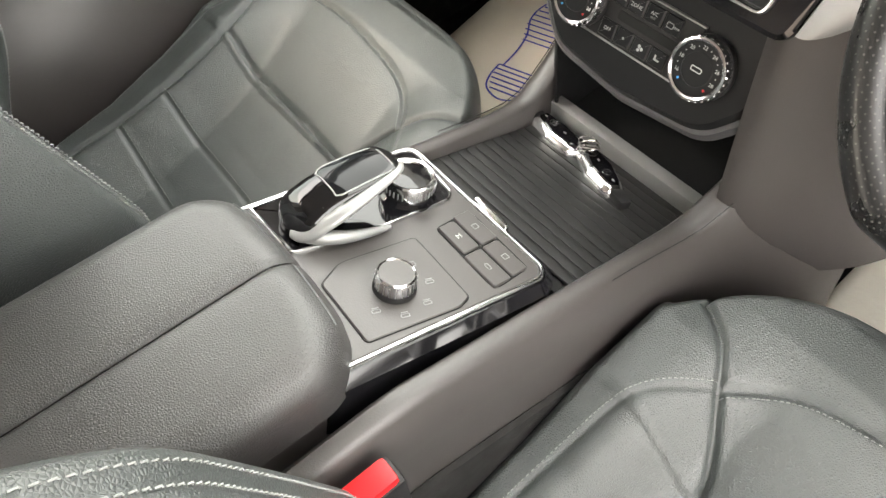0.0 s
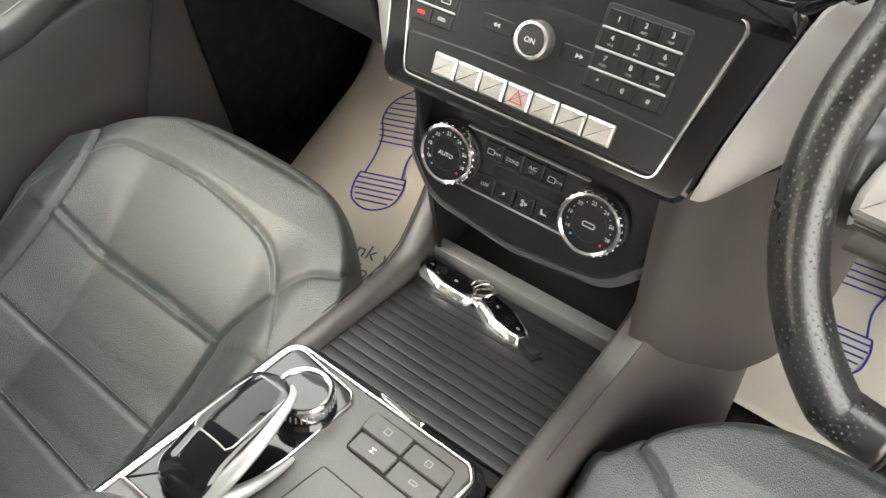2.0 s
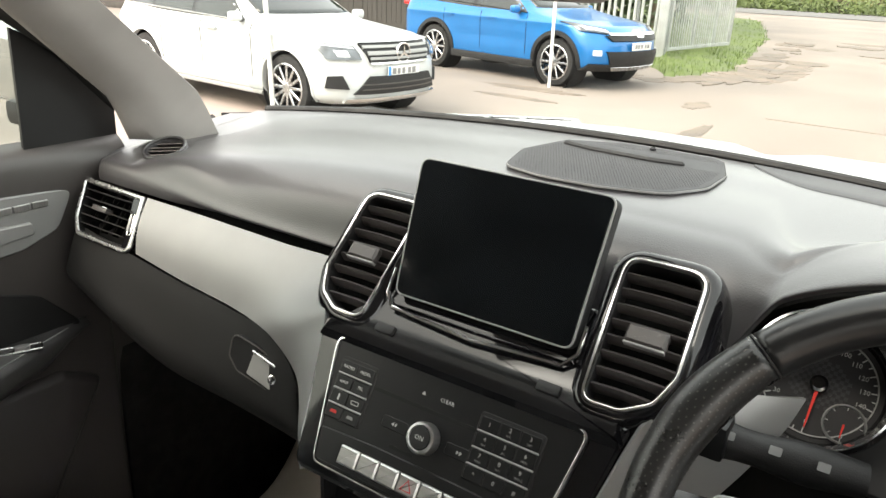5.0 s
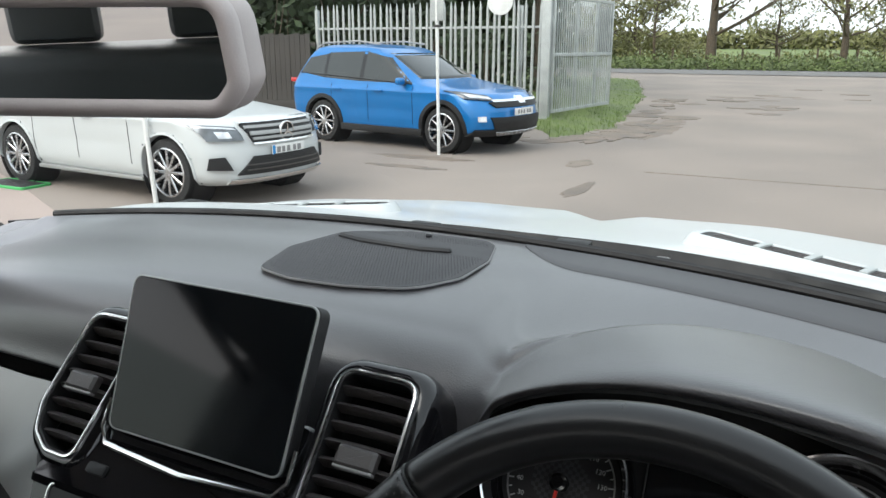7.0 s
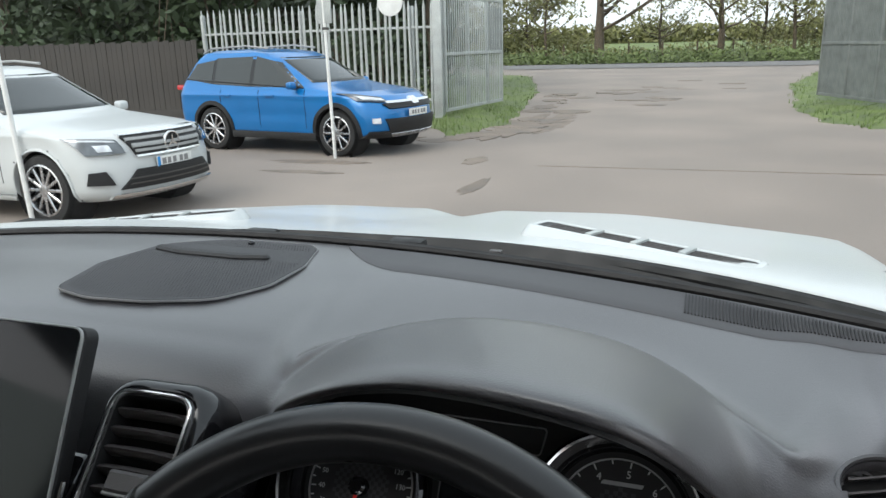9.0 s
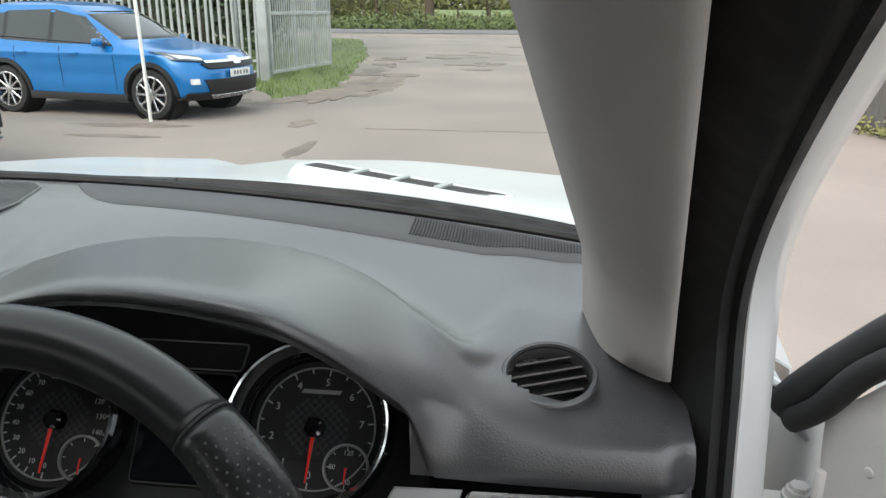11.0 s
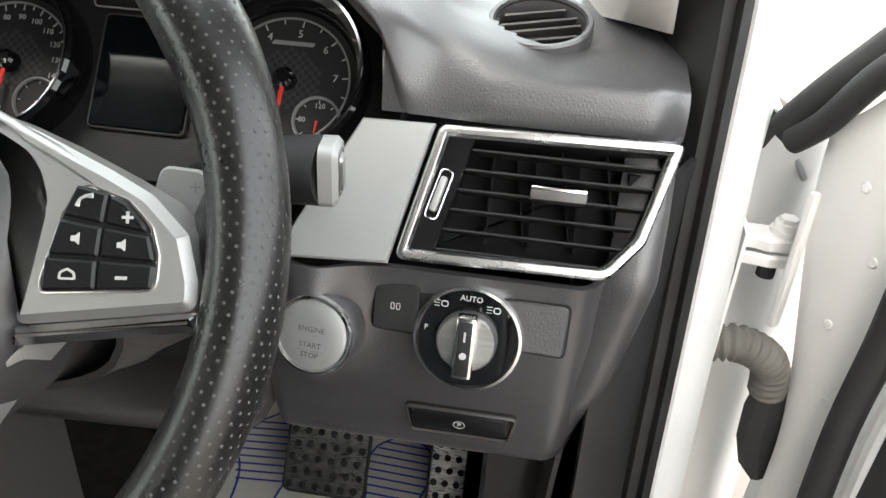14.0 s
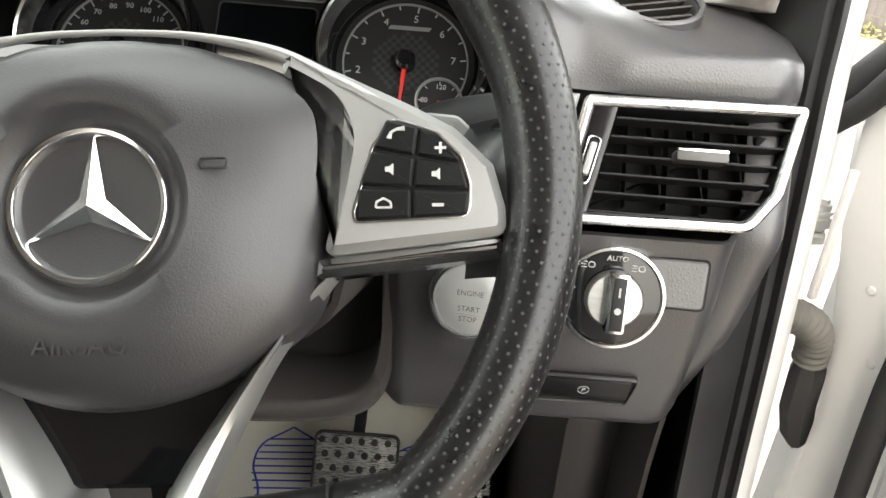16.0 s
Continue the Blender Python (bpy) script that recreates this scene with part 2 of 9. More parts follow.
PRINT_D = mat("grey print", (0.22, 0.22, 0.22), 0.5)
PRINT_R = mat("red print", (0.55, 0.02, 0.02), 0.5)
PRINT_B = mat("blue print", (0.03, 0.25, 0.6), 0.5)
RED = mat("red plastic", (0.62, 0.015, 0.02), 0.35, grain=(30, 300), vary=0.08)
NEEDLE = mat("red needle", (0.75, 0.03, 0.02), 0.4)
TAMBOUR = mat("dark ribbed plastic", (0.021, 0.021, 0.0205), 0.42, spec=0.5, grain=(9, 700), bump=0.0003, vary=0.15)
SATCH = mat("satin chrome trim", (0.57, 0.57, 0.56), 0.27, 1.0, grain=(40, 400), vary=0.12)
THREAD = mat("pale grey thread", (0.26, 0.27, 0.26), 0.7)
STEEL = mat("brushed steel", (0.55, 0.53, 0.50), 0.28, 1.0, grain=(60, 500), vary=0.2, aniso=(1, 20, 1))
GLASS = bpy.data.materials.new("clear glass")
GLASS.use_nodes = True
gn, gl_ = GLASS.node_tree.nodes, GLASS.node_tree.links
g_mix, g_clear, g_gloss = gn.new("ShaderNodeMixShader"), gn.new("ShaderNodeBsdfTransparent"), gn.new("ShaderNodeBsdfGlossy")
g_clear.inputs[0].default_value = (0.76, 0.80, 0.785, 1)
g_gloss.inputs["Roughness"].default_value = 0.01
g_mix.inputs[0].default_value = 0.03
gl_.new(g_clear.outputs[0], g_mix.inputs[1])
gl_.new(g_gloss.outputs[0], g_mix.inputs[2])
gl_.new(g_mix.outputs[0], gn["Material Output"].inputs[0])
MIRROR = mat("mirror glass", (0.62, 0.64, 0.64), 0.01, 1.0)
TINT = mat("dark car glass", (0.02, 0.025, 0.025), 0.03, spec=0.8)
ASPHALT = mat("worn brown asphalt", (0.238, 0.203, 0.176), 0.92, grain=(0.35, 24), bump=0.01, vary=0.22)
ROADM = mat("grey asphalt", (0.16, 0.155, 0.15), 0.9, grain=(0.6, 30), bump=0.006, vary=0.12)
GRASS = mat("grass", (0.115, 0.150, 0.045), 0.85, grain=(1.6, 40), bump=0.03, vary=0.40)
GRASS_B = mat("grass blade", (0.135, 0.190, 0.055), 0.7, grain=(3, 40), vary=0.45)
FIELD = mat("far field", (0.13, 0.17, 0.05), 0.9, grain=(0.08, 2), vary=0.3)
GALV = mat("galvanised steel", (0.42, 0.44, 0.43), 0.5, 0.45, grain=(4, 60), bump=0.0005, vary=0.16)
TIMBER = mat("dark stained timber", (0.055, 0.050, 0.045), 0.8, grain=(3, 40), bump=0.003, vary=0.35, aniso=(6, 6, 0.6))
BARK = mat("bark", (0.085, 0.065, 0.045), 0.9, grain=(3, 14), bump=0.02, vary=0.35)
LEAF = mat("spring leaves", (0.165, 0.165, 0.062), 0.65, grain=(0.9, 20), vary=0.45)
LEAF_D = mat("dark leaves", (0.036, 0.055, 0.022), 0.6, grain=(0.8, 20), vary=0.45)
POLE_W = mat("white pole paint", (0.72, 0.72, 0.70), 0.5, grain=(6, 60), vary=0.1)
DEBRIS = mat("damp earth", (0.178, 0.146, 0.120), 0.95, grain=(2, 30), bump=0.02, vary=0.4)
TYRE = mat("tyre", (0.02, 0.02, 0.02), 0.8, grain=(20, 100), bump=0.001, vary=0.3)
ALLOY = mat("alloy", (0.55, 0.55, 0.56), 0.25, 1.0, grain=(20, 100), vary=0.2)
LAMPG = mat("clear lamp", (0.62, 0.64, 0.66), 0.08, 0.3, coat=1.0, grain=(10, 30), vary=0.3)
LAMPD = mat("smoked lamp glass", (0.10, 0.11, 0.12), 0.06, 0.4, coat=1.0, grain=(10, 30), vary=0.4)
LAMPR = mat("red lamp", (0.45, 0.01, 0.01), 0.1, coat=1.0)
# near-black colour that stands in for the shade inside cavities, slots and gaps
DARKIN = mat("shaded void black", (0.008, 0.008, 0.008), 0.9)

# ---- setting: ground, field, road ----
G = 0.42  # height of the yard under the car


def ground_z(x, y):
    return G


xs = [-400, -150, -60, -30] + [-20 + i * 0.8 for i in range(51)] + [30, 60, 150, 400]
ys = [-300, -100, -40, -20] + [-10 + i * 0.8 for i in range(76)] + [60, 90, 140, 300, 700]
bm = sheet([[(x, y, ground_z(x, y) + 0.012 * noise.noise((x * 0.6, y * 0.6, 0)) * (abs(x) < 21 and abs(y) < 52)) for x in xs] for y in ys])
solid("ground", bm, ASPHALT, WORLD, "worn brown tarmac yard with damp patches", "ground", kind="structure", base=WORLD)
bm = sheet([[(x, y, G + 0.03) for x in range(-90, 100, 10)] for y in (47, 49, 53, 56)])
solid("road", bm, ROADM, WORLD, "grey tarmac road across the yard's entrance", "road", kind="structure", base=WORLD)
bm = sheet([[(x, y, G + 0.08 + 0.006 * (y - 56)) for x in range(-300, 320, 20)] for y in (56, 57, 60, 90, 150, 400)])
solid("far_field", bm, FIELD, WORLD, "pale green field beyond the road", "field", kind="structure", base=WORLD)


def verge(name, outline, label):
    """A raised grass bank with an uneven rim and blades."""
    th = thing(name, Matrix.Translation((0, 0, G)), label, "grass", kind="structure", base=WORLD)
    o = []
    k = len(outline)
    for i in range(k):
        a, b = Vector(outline[i]), Vector(outline[(i + 1) % k])
        for j in range(14):
            p = a.lerp(b, j / 14)
            w = noise.noise((p.x * 1.3, p.y * 1.3, 3.1)) * 0.28 + noise.noise((p.x * 5, p.y * 5, 1.7)) * 0.10
            o.append((p.x + w, p.y - w))
    o = ccw(o)
    cx, cy = sum(p[0] for p in o) / len(o), sum(p[1] for p in o) / len(o)
    loops = []
    for f, z in ((1.0, -0.02), (0.97, 0.02), (0.85, 0.07), (0.6, 0.11), (0.3, 0.13), (0.05, 0.13)):
        loops.append([(cx + (x - cx) * f, cy + (y - cy) * f, z + 0.04 * noise.noise((x * f, y * f, 1.0))) for x, y in o])
    part("turf", rings(loops, cap_end=True), GRASS, th, smooth=180)
    rnd = random.Random(5)
    bm = bmesh.new()
    for i in range(5200):
        f, j = math.sqrt(rnd.random()), rnd.randrange(len(o))
        x, y = cx + (o[j][0] - cx) * f, cy + (o[j][1] - cy) * f
        z = 0.02 + 0.11 * (1 - f * f)
        h, a, w = rnd.uniform(0.04, 0.13), rnd.uniform(0, 6.28), 0.012
        dx, dy = math.cos(a) * w, math.sin(a) * w
        q = [bm.verts.new(p) for p in ((x - dx, y - dy, z - 0.03), (x + dx, y + dy, z - 0.03), (x + dy * 4, y - dx * 4, z + h))]
        bm.faces.new(q)
    tagged(part("blades", bm, GRASS_B, th, smooth=0), kind="stuff")


verge("grass_verge_left", [(-5.0, 14.6), (-4.1, 12.9), (-3.4, 13.2), (-3.4, 15.5), (-3.7, 18), (-5.1, 26.2), (-8.0, 38), (-16, 44), (-16, 30), (-9, 22), (-7, 16.4)], "green grass bank beside the open gate")
verge("grass_verge_right", [(3.3, 14.2), (2.7, 15.6), (2.4, 19), (3.1, 28), (5, 38), (14, 44), (16, 30), (12, 14)], "green grass bank beside the far gate")

# damp dark patches and a drain
rnd = random.Random(11)
for cx, cy, sx, sy in ((-4.9, 9.5, 0.75, 0.16), (-4.6, 8.6, 0.55, 0.12), (-2.55, 9.9, 0.16, 0.35), (-2.5, 15.5, 0.35, 2.2), (-2.0, 26, 0.7, 0.4), (-0.8, 27, 0.6, 0.25), (1.0, 9.6, 1.9, 0.025), (-2.0, 8.0, 0.1, 0.5)):
    o = []
    for i in range(90):
        a = 2 * math.pi * i / 90
        r = 1 + 0.45 * noise.noise((math.cos(a) * 1.5 + cx, math.sin(a) * 1.5, cy)) + 0.35 * noise.noise((math.cos(a) * 6 + cx, math.sin(a) * 6, cy + 3))
        o.append((cx + sx * r * math.cos(a), cy + sy * r * math.sin(a)))
    z = ground_z(cx, cy) + 0.012 * noise.noise((cx * 0.6, cy * 0.6, 0))
    solid("damp_patch", prism(o, z - 0.02, z + 0.005, 0.002), DEBRIS, WORLD, "dark damp earth patch on the tarmac", "patch", group="damp patches", kind="structure", base=WORLD)

# bare earth washed over the tarmac's edge along the grass
def dirt(cx, cy, sx, sy, seed, bm, n=40):
    o = []
    for i in range(n):
        a = 2 * math.pi * i / n
        r = 1 + 0.5 * noise.noise((math.cos(a) * 1.5 + seed, math.sin(a) * 1.5, cy)) + 0.4 * noise.noise((math.cos(a) * 5 + seed, math.sin(a) * 5, cy + 3))
        o.append((cx + sx * r * math.cos(a), cy + sy * r * math.sin(a)))
    z = ground_z(cx, cy) + 0.012 * noise.noise((cx * 0.6, cy * 0.6, 0))
    prism(o, z - 0.03, z + 0.004 + 0.0012 * (seed % 9), 0.0, bm=bm)


ap = thing("earth_apron", Matrix.Translation((0, 0, 0)), "brown bare earth washed over the tarmac beside the grass", "earth", kind="structure", base=WORLD)
rnd = random.Random(23)
bm = bmesh.new()
for k in range(46):
    t = rnd.random() ** 1.3
    x = float(np.interp(t, [0, 0.15, 0.4, 0.7, 1.0], [-4.6, -3.1, -2.9, -3.1, -3.9])) + rnd.gauss(0.05, 0.28)
    y = float(np.interp(t, [0, 0.15, 0.4, 0.7, 1.0], [12.4, 12.9, 15.0, 19.0, 24.5])) + rnd.gauss(0, 0.3)
    dirt(x, y, rnd.uniform(0.10, 0.42), rnd.uniform(0.15, 0.7), k, bm, 26)
for k in range(16):
    dirt(rnd.uniform(-2.6, 1.5), rnd.uniform(19, 33), rnd.uniform(0.1, 0.5), rnd.uniform(0.1, 0.5), k + 60, bm, 22)
tagged(part("earth", bm, DEBRIS, ap, smooth=20), kind="stuff")

# ---- this car's shell ----
def yw(x):
    """Foot of the windscreen, across the car."""
    return 0.498 - 0.046 * (x / 0.7) ** 2


def yb(x):
    """The bow that the bonnet's rear edge follows."""
    return 0.505 - 0.17 * (x / 0.7) ** 2


def ye(x):
    """Rear edge of the bonnet; it lies further off on the driver's side."""
    return yb(x) + 0.185 + 0.055 * smooth01(0.0, 0.40, x)


def zw(x):
    return 1.79 - 0.038 * (x / 0.68) ** 2


def along(x, xs_, vs):
    """A smooth reading of a short table."""
    return float(np.interp(x, xs_, vs))


# instrument brow: its crest and its front edge, across the car
CREST_X = [0.17, 0.20, 0.24, 0.29, 0.34, 0.39, 0.44, 0.48, 0.52, 0.545, 0.565, 0.585, 0.605]
CREST_Y = [0.145, 0.154, 0.185, 0.212, 0.237, 0.256, 0.264, 0.258, 0.237, 0.213, 0.192, 0.177, 0.168]
CREST_Z = [1.735, 1.762, 1.796, 1.812, 1.814, 1.808, 1.799, 1.790, 1.777, 1.764, 1.753, 1.743, 1.735]
EDGE_X = [0.18, 0.20, 0.24, 0.29, 0.34, 0.39, 0.44, 0.481, 0.507, 0.529, 0.543, 0.557, 0.581, 0.61]
EDGE_Y = [0.150, 0.148, 0.133, 0.118, 0.102, 0.088, 0.076, 0.070, 0.086, 0.111, 0.130, 0.144, 0.152, 0.155]
EDGE_Z = [1.715, 1.748, 1.782, 1.807, 1.823, 1.830, 1.831, 1.827, 1.805, 1.773, 1.746, 1.729, 1.722, 1.722]


def soft(x, xs_, vs):
    return sum(w * along(x + d, xs_, vs) for d, w in ((-0.024, 1), (-0.016, 2), (-0.008, 3), (0, 4), (0.008, 3), (0.016, 2), (0.024, 1))) / 16


def hood_w(x):
    return smooth01(0.165, 0.225, x) * (1 - smooth01(0.565, 0.615, x))


def dash_profile(x):
    h = hood_w(x)
    zt = 1.79 - 0.058 * min(1.0, abs(x) / 0.65) ** 2.4
    y0, z0 = yw(x), zw(x)
    e = smooth01(0.42, 0.56, abs(x))
    low = [(y0, z0), (min(0.42, y0 - 0.03), min(z0, zt) + 0.002 + 0.4 * max(0, z0 - zt)), (min(0.36, y0 - 0.06), zt + 0.1 * max(0, z0 - zt)), (min(0.30, y0 - 0.09), zt), (0.245, zt - 0.002 - 0.001 * e), (0.215, zt - 0.006),
           (0.183, max(zt - 0.014, 1.722) * (1 - e) + (zt - 0.0095) * e), (0.155 + 0.004 * e, max(zt - 0.040, 1.7155) * (1 - e) + (zt - 0.0155) * e), (0.142 + 0.003 * e, 1.704 + 0.0075 * e), (0.137 + 0.002 * e, 1.692 + 0.006 * e), (0.145 - 0.006 * e, 1.688 - 0.003 * e)]
    cy, cz, ey, ez = soft(x, CREST_X, CREST_Y), soft(x, CREST_X, CREST_Z), soft(x, EDGE_X, EDGE_Y), soft(x, EDGE_X, EDGE_Z)
    base = zt - 0.010 * (1 - smooth01(0.17, 0.24, cy))
    up = max(cz - base, 0.0)
    cz = base + up
    # under the lip: hollow over the dials, closed by the grained face beyond them
    u = 1 - smooth01(0.543, 0.562, x)
    k = min(1.0, (cy - ey) / 0.10)
    lip = [(ey, ez - 0.004), (ey + 0.007, ez - 0.012)]
    face = [(0.5 * ey + 0.069, 0.45 * ez + 0.55 * 1.686), (0.139, 1.686)]
    high = [(y0, z0), (0.42, zt + 0.004), (cy + 0.085, zt - 0.003), (cy + 0.036, zt + 0.03 * up), (cy + 0.013, zt + 0.66 * up), (cy + 0.001, cz - 0.0006), (cy * 0.8 + ey * 0.2, cz * 0.75 + ez * 0.25 + 0.0015 * k), (cy * 0.4 + ey * 0.6, cz * 0.35 + ez * 0.65 + 0.003 * k), (ey + 0.012 * k, ez + 0.0015 * k)]
    high += [(a[0] * u + b[0] * (1 - u), a[1] * u + b[1] * (1 - u)) for a, b in zip(lip, face)]
    pr = [(x, a[0] * (1 - h) + b[0] * h, a[1] * (1 - h) + b[1] * h) for a, b in zip(low, high)]
    r = 0.016 * smooth01(0.700, 0.732, abs(x)) ** 2
    return [(p.x, p.y + r * (1 - smooth01(0.2, 0.3, p.y)), p.z - 0.3 * r) for p in spline(pr, 76)]


def dash_z(x, y):
    pr = [q for q in dash_profile(x) if q[1] > 0.2][::-1]
    return float(np.interp(y, [q[1] for q in pr], [q[2] for q in pr]))


dash = thing("dashboard", Matrix.Translation((0, 0.3, 1.6)), "dark grey soft-touch dashboard with a hooded instrument brow", "dashboard", kind="structure")
pad = sheet([dash_profile(-0.775 + i * (0.731 + 0.775) / 360) for i in range(361)], 0.002)
gone = [f for f in pad.faces if math.hypot((abs(f.calc_center_median().x) - 0.636) / 1.08, (f.calc_center_median().y - 0.2035) * 1.32) < 0.0275]
bmesh.ops.delete(pad, geom=gone, context="FACES")
part("top_pad", in_car(dash, pad), SOFT, dash, smooth=50)
# inner faces of the instrument brow
rows = []
for i in range(60):
    x = 0.195 + i * (0.565 - 0.195) / 59
    ey, ez = soft(x, EDGE_X, EDGE_Y), soft(x, EDGE_X, EDGE_Z)
    cz = soft(x, CREST_X, CREST_Z)
    rows.append([(x, ey + 0.005, ez - 0.010), (x, ey + 0.04, (ez + min(ez, cz)) / 2 - 0.014), (x, 0.20, min(ez, cz) - 0.018), (x, 0.255, max(1.69, cz - 0.055))])
part("brow_lining", in_car(dash, sheet(rows, 0.003)), MATTE, dash, smooth=60)
# grained front face that runs on below the brow's end, up to the dials
rows = []
for i in range(24):
    x = 0.546 + i * (0.562 - 0.546) / 23
    ey, ez = soft(x, EDGE_X, EDGE_Y), soft(x, EDGE_X, EDGE_Z)
    rows.append([(x, max(ey, 0.136) + 0.012, ez - 0.017), (x, max(0.1415, ey * 0.5 + 0.072), (ez + 1.70) / 2), (x, 0.1425, 1.702), (x, 0.1415, 1.692), (x, 0.1415, 1.6855)])
part("front_face", in_car(dash, sheet(rows, 0.003)), SOFT, dash, smooth=60)

# speaker grille in the middle of the top, with a thin display strip
spk = thing("speaker_grille", Matrix.Translation((0, 0.36, 1.792)), "black perforated speaker grille set in the dashboard", "speaker")
o = rpoly([(-0.104, -0.097), (-0.05, -0.113), (0.013, -0.109), (0.079, -0.088), (0.108, -0.036), (0.109, 0.036), (0.090, 0.101), (0.073, 0.117), (-0.037, 0.120), (-0.111, 0.081), (-0.128, -0.012)], [0.025, 0.06, 0.06, 0.05, 0.04, 0.04, 0.012, 0.012, 0.06, 0.05, 0.04], 6)
part("surround", border(o, bead(0.0012, 0.0024, -0.001)), PRINT_D, spk, "thin pale edge")
part("mesh_plate", prism(inset(ccw(o), 0.0015), -0.004, 0.0015, 0.0008), MESHP, spk)
hole_edge = inset(ccw(o), 0.009)
bm = bmesh.new()
for i in range(66):
    for j in range(64):
        x, y = -0.13 + i * 0.0037 + 0.00185 * (j % 2), -0.12 + j * 0.0037
        inside, q = False, hole_edge
        for a in range(len(q)):
            (x1, y1), (x2, y2) = q[a - 1], q[a]
            if (y1 > y) != (y2 > y) and x < (x2 - x1) * (y - y1) / (y2 - y1) + x1:
                inside = not inside
        if inside and not (y > 0.04 and y < 0.085 and abs(x) < 0.1):
            rings([[(x + r * math.cos(k * 1.0472), y + r * math.sin(k * 1.0472), z) for k in range(6)] for r, z in ((0.0012, 0.0014), (0.0009, 0.0018))], cap_end=True, bm=bm)
tagged(part("mesh_dots", bm, MESHP, spk, smooth=0), kind="stuff")
bm = prism(rpoly([(-0.103, 0.052), (-0.06, 0.040), (0.02, 0.036), (0.058, 0.043), (0.055, 0.054), (0.02, 0.050), (-0.06, 0.056), (-0.1, 0.064)], 0.004, 3), 0.0, 0.006, 0.0025)
part("alert_strip", bm, MATTE, spk, "black strip")
part("sensor", lathe([(0.004, 0), (0.004, 0.004), (0.002, 0.006)], 14), GLOSS, spk, m=Matrix.Translation((0.0, 0.10, 0)))

# ventilation slot pad along the glass
rows = []
for i in range(110):
    x = 0.118 + i * (0.715 - 0.118) / 109
    yf = 0.409 + 0.014 * smooth01(0.50, 0.70, x)
    w = (yw(x) - 0.004 - yf) * math.sqrt(smooth01(0.112, 0.215, x))
    ys_ = [yw(x) - 0.004, yw(x) - 0.004 - w * 0.35, yw(x) - 0.004 - w * 0.7, yw(x) - 0.004 - w * 0.96, yw(x) - 0.004 - w]
    rows.append([(x, y, dash_z(x, y) + (0.0014 if k < 4 else 0.0002)) for k, y in enumerate(ys_)])
part("demist_panel", in_car(dash, sheet(rows, 0.0008)), PANELG, dash, smooth=60)
bm = bmesh.new()
for i in range(64):
    x = 0.50 + i * 0.0032
    ya, yz = 0.425 + 0.012 * smooth01(0.50, 0.70, x), yw(x) - 0.008
    za, zb = dash_z(x, ya), dash_z(x, yz)
    rings([[(x, ya, za), (x + 0.0013, ya, za), (x + 0.0013, ya, za + 0.0028), (x, ya, za + 0.0028)], [(x, yz, zb), (x + 0.0013, yz, zb), (x + 0.0013, yz, zb + 0.0028), (x, yz, zb + 0.0028)]], True, True, bm=bm)
tagged(part("demist_ribs", in_car(dash, bm), MATTE, dash, smooth=0), kind="stuff")


def round_vent(x, y, z, lean, yaw, label):
    th = thing("demister_vent", frame_at((x, y, z), lean, yaw), label, "air vent", group="demister vents")
    o = circle(0.0315, 40, sx=1.08)
    part("ring", border(o, [(0, -0.014), (0, 0.0005), (0.0012, 0.002), (0.0036, 0.0018), (0.0050, -0.002), (0.0050, -0.014)]), SOFT, th)
    # near-black back plate: the vent's inner shade is put into its colour
    part("cavity", prism(inset(o, 0.004), -0.014, -0.011, 0), DARKIN, th)
    part("wall", border(inset(o, 0.0038), [(0, -0.014), (0, 0.0), (0.001, 0.0), (0.001, -0.014)]), MATTE, th)
    for i in range(4):
        # slats run slantwise over the opening
        v = -0.0165 + i * 0.011
        w = math.sqrt(max(0, 0.0262 ** 2 - v * v))
        bm = sheet([[(-w + k * w / 4, v + q * 0.0042, -0.003 - q * 0.007) for k in range(9)] for q in (0, 0.5, 1)], 0.0014)
        bm.transform(Matrix.Rotation(radians(20), 4, "Z"))
        part("slat", bm, HARD, th)
    return th


round_vent(0.636, 0.201, 1.7346, 70, -5, "round black demister vent in the dashboard top")
round_vent(-0.636, 0.201, 1.7346, 70, 5, "round black demister vent in the dashboard top")

# ---- glass, pillars, roof and body ----
gl = thing("windscreen", Matrix.Translation((0, 0.5, 1.79)), "clear raked windscreen glass", "windscreen", kind="structure")
rows = [[(x * (1 - 0.16 * t), yw(x) + 0.012 - 0.72 * t + 0.30 * t * (1 - t), zw(x) + 0.004 + 0.40 * t) for x in [-0.70 + 0.07 * i for i in range(21)]] for t in [k / 8 for k in range(9)]]
pane = part("pane", in_car(gl, sheet(rows, 0)), GLASS, gl, smooth=180)
pane.visible_shadow = False


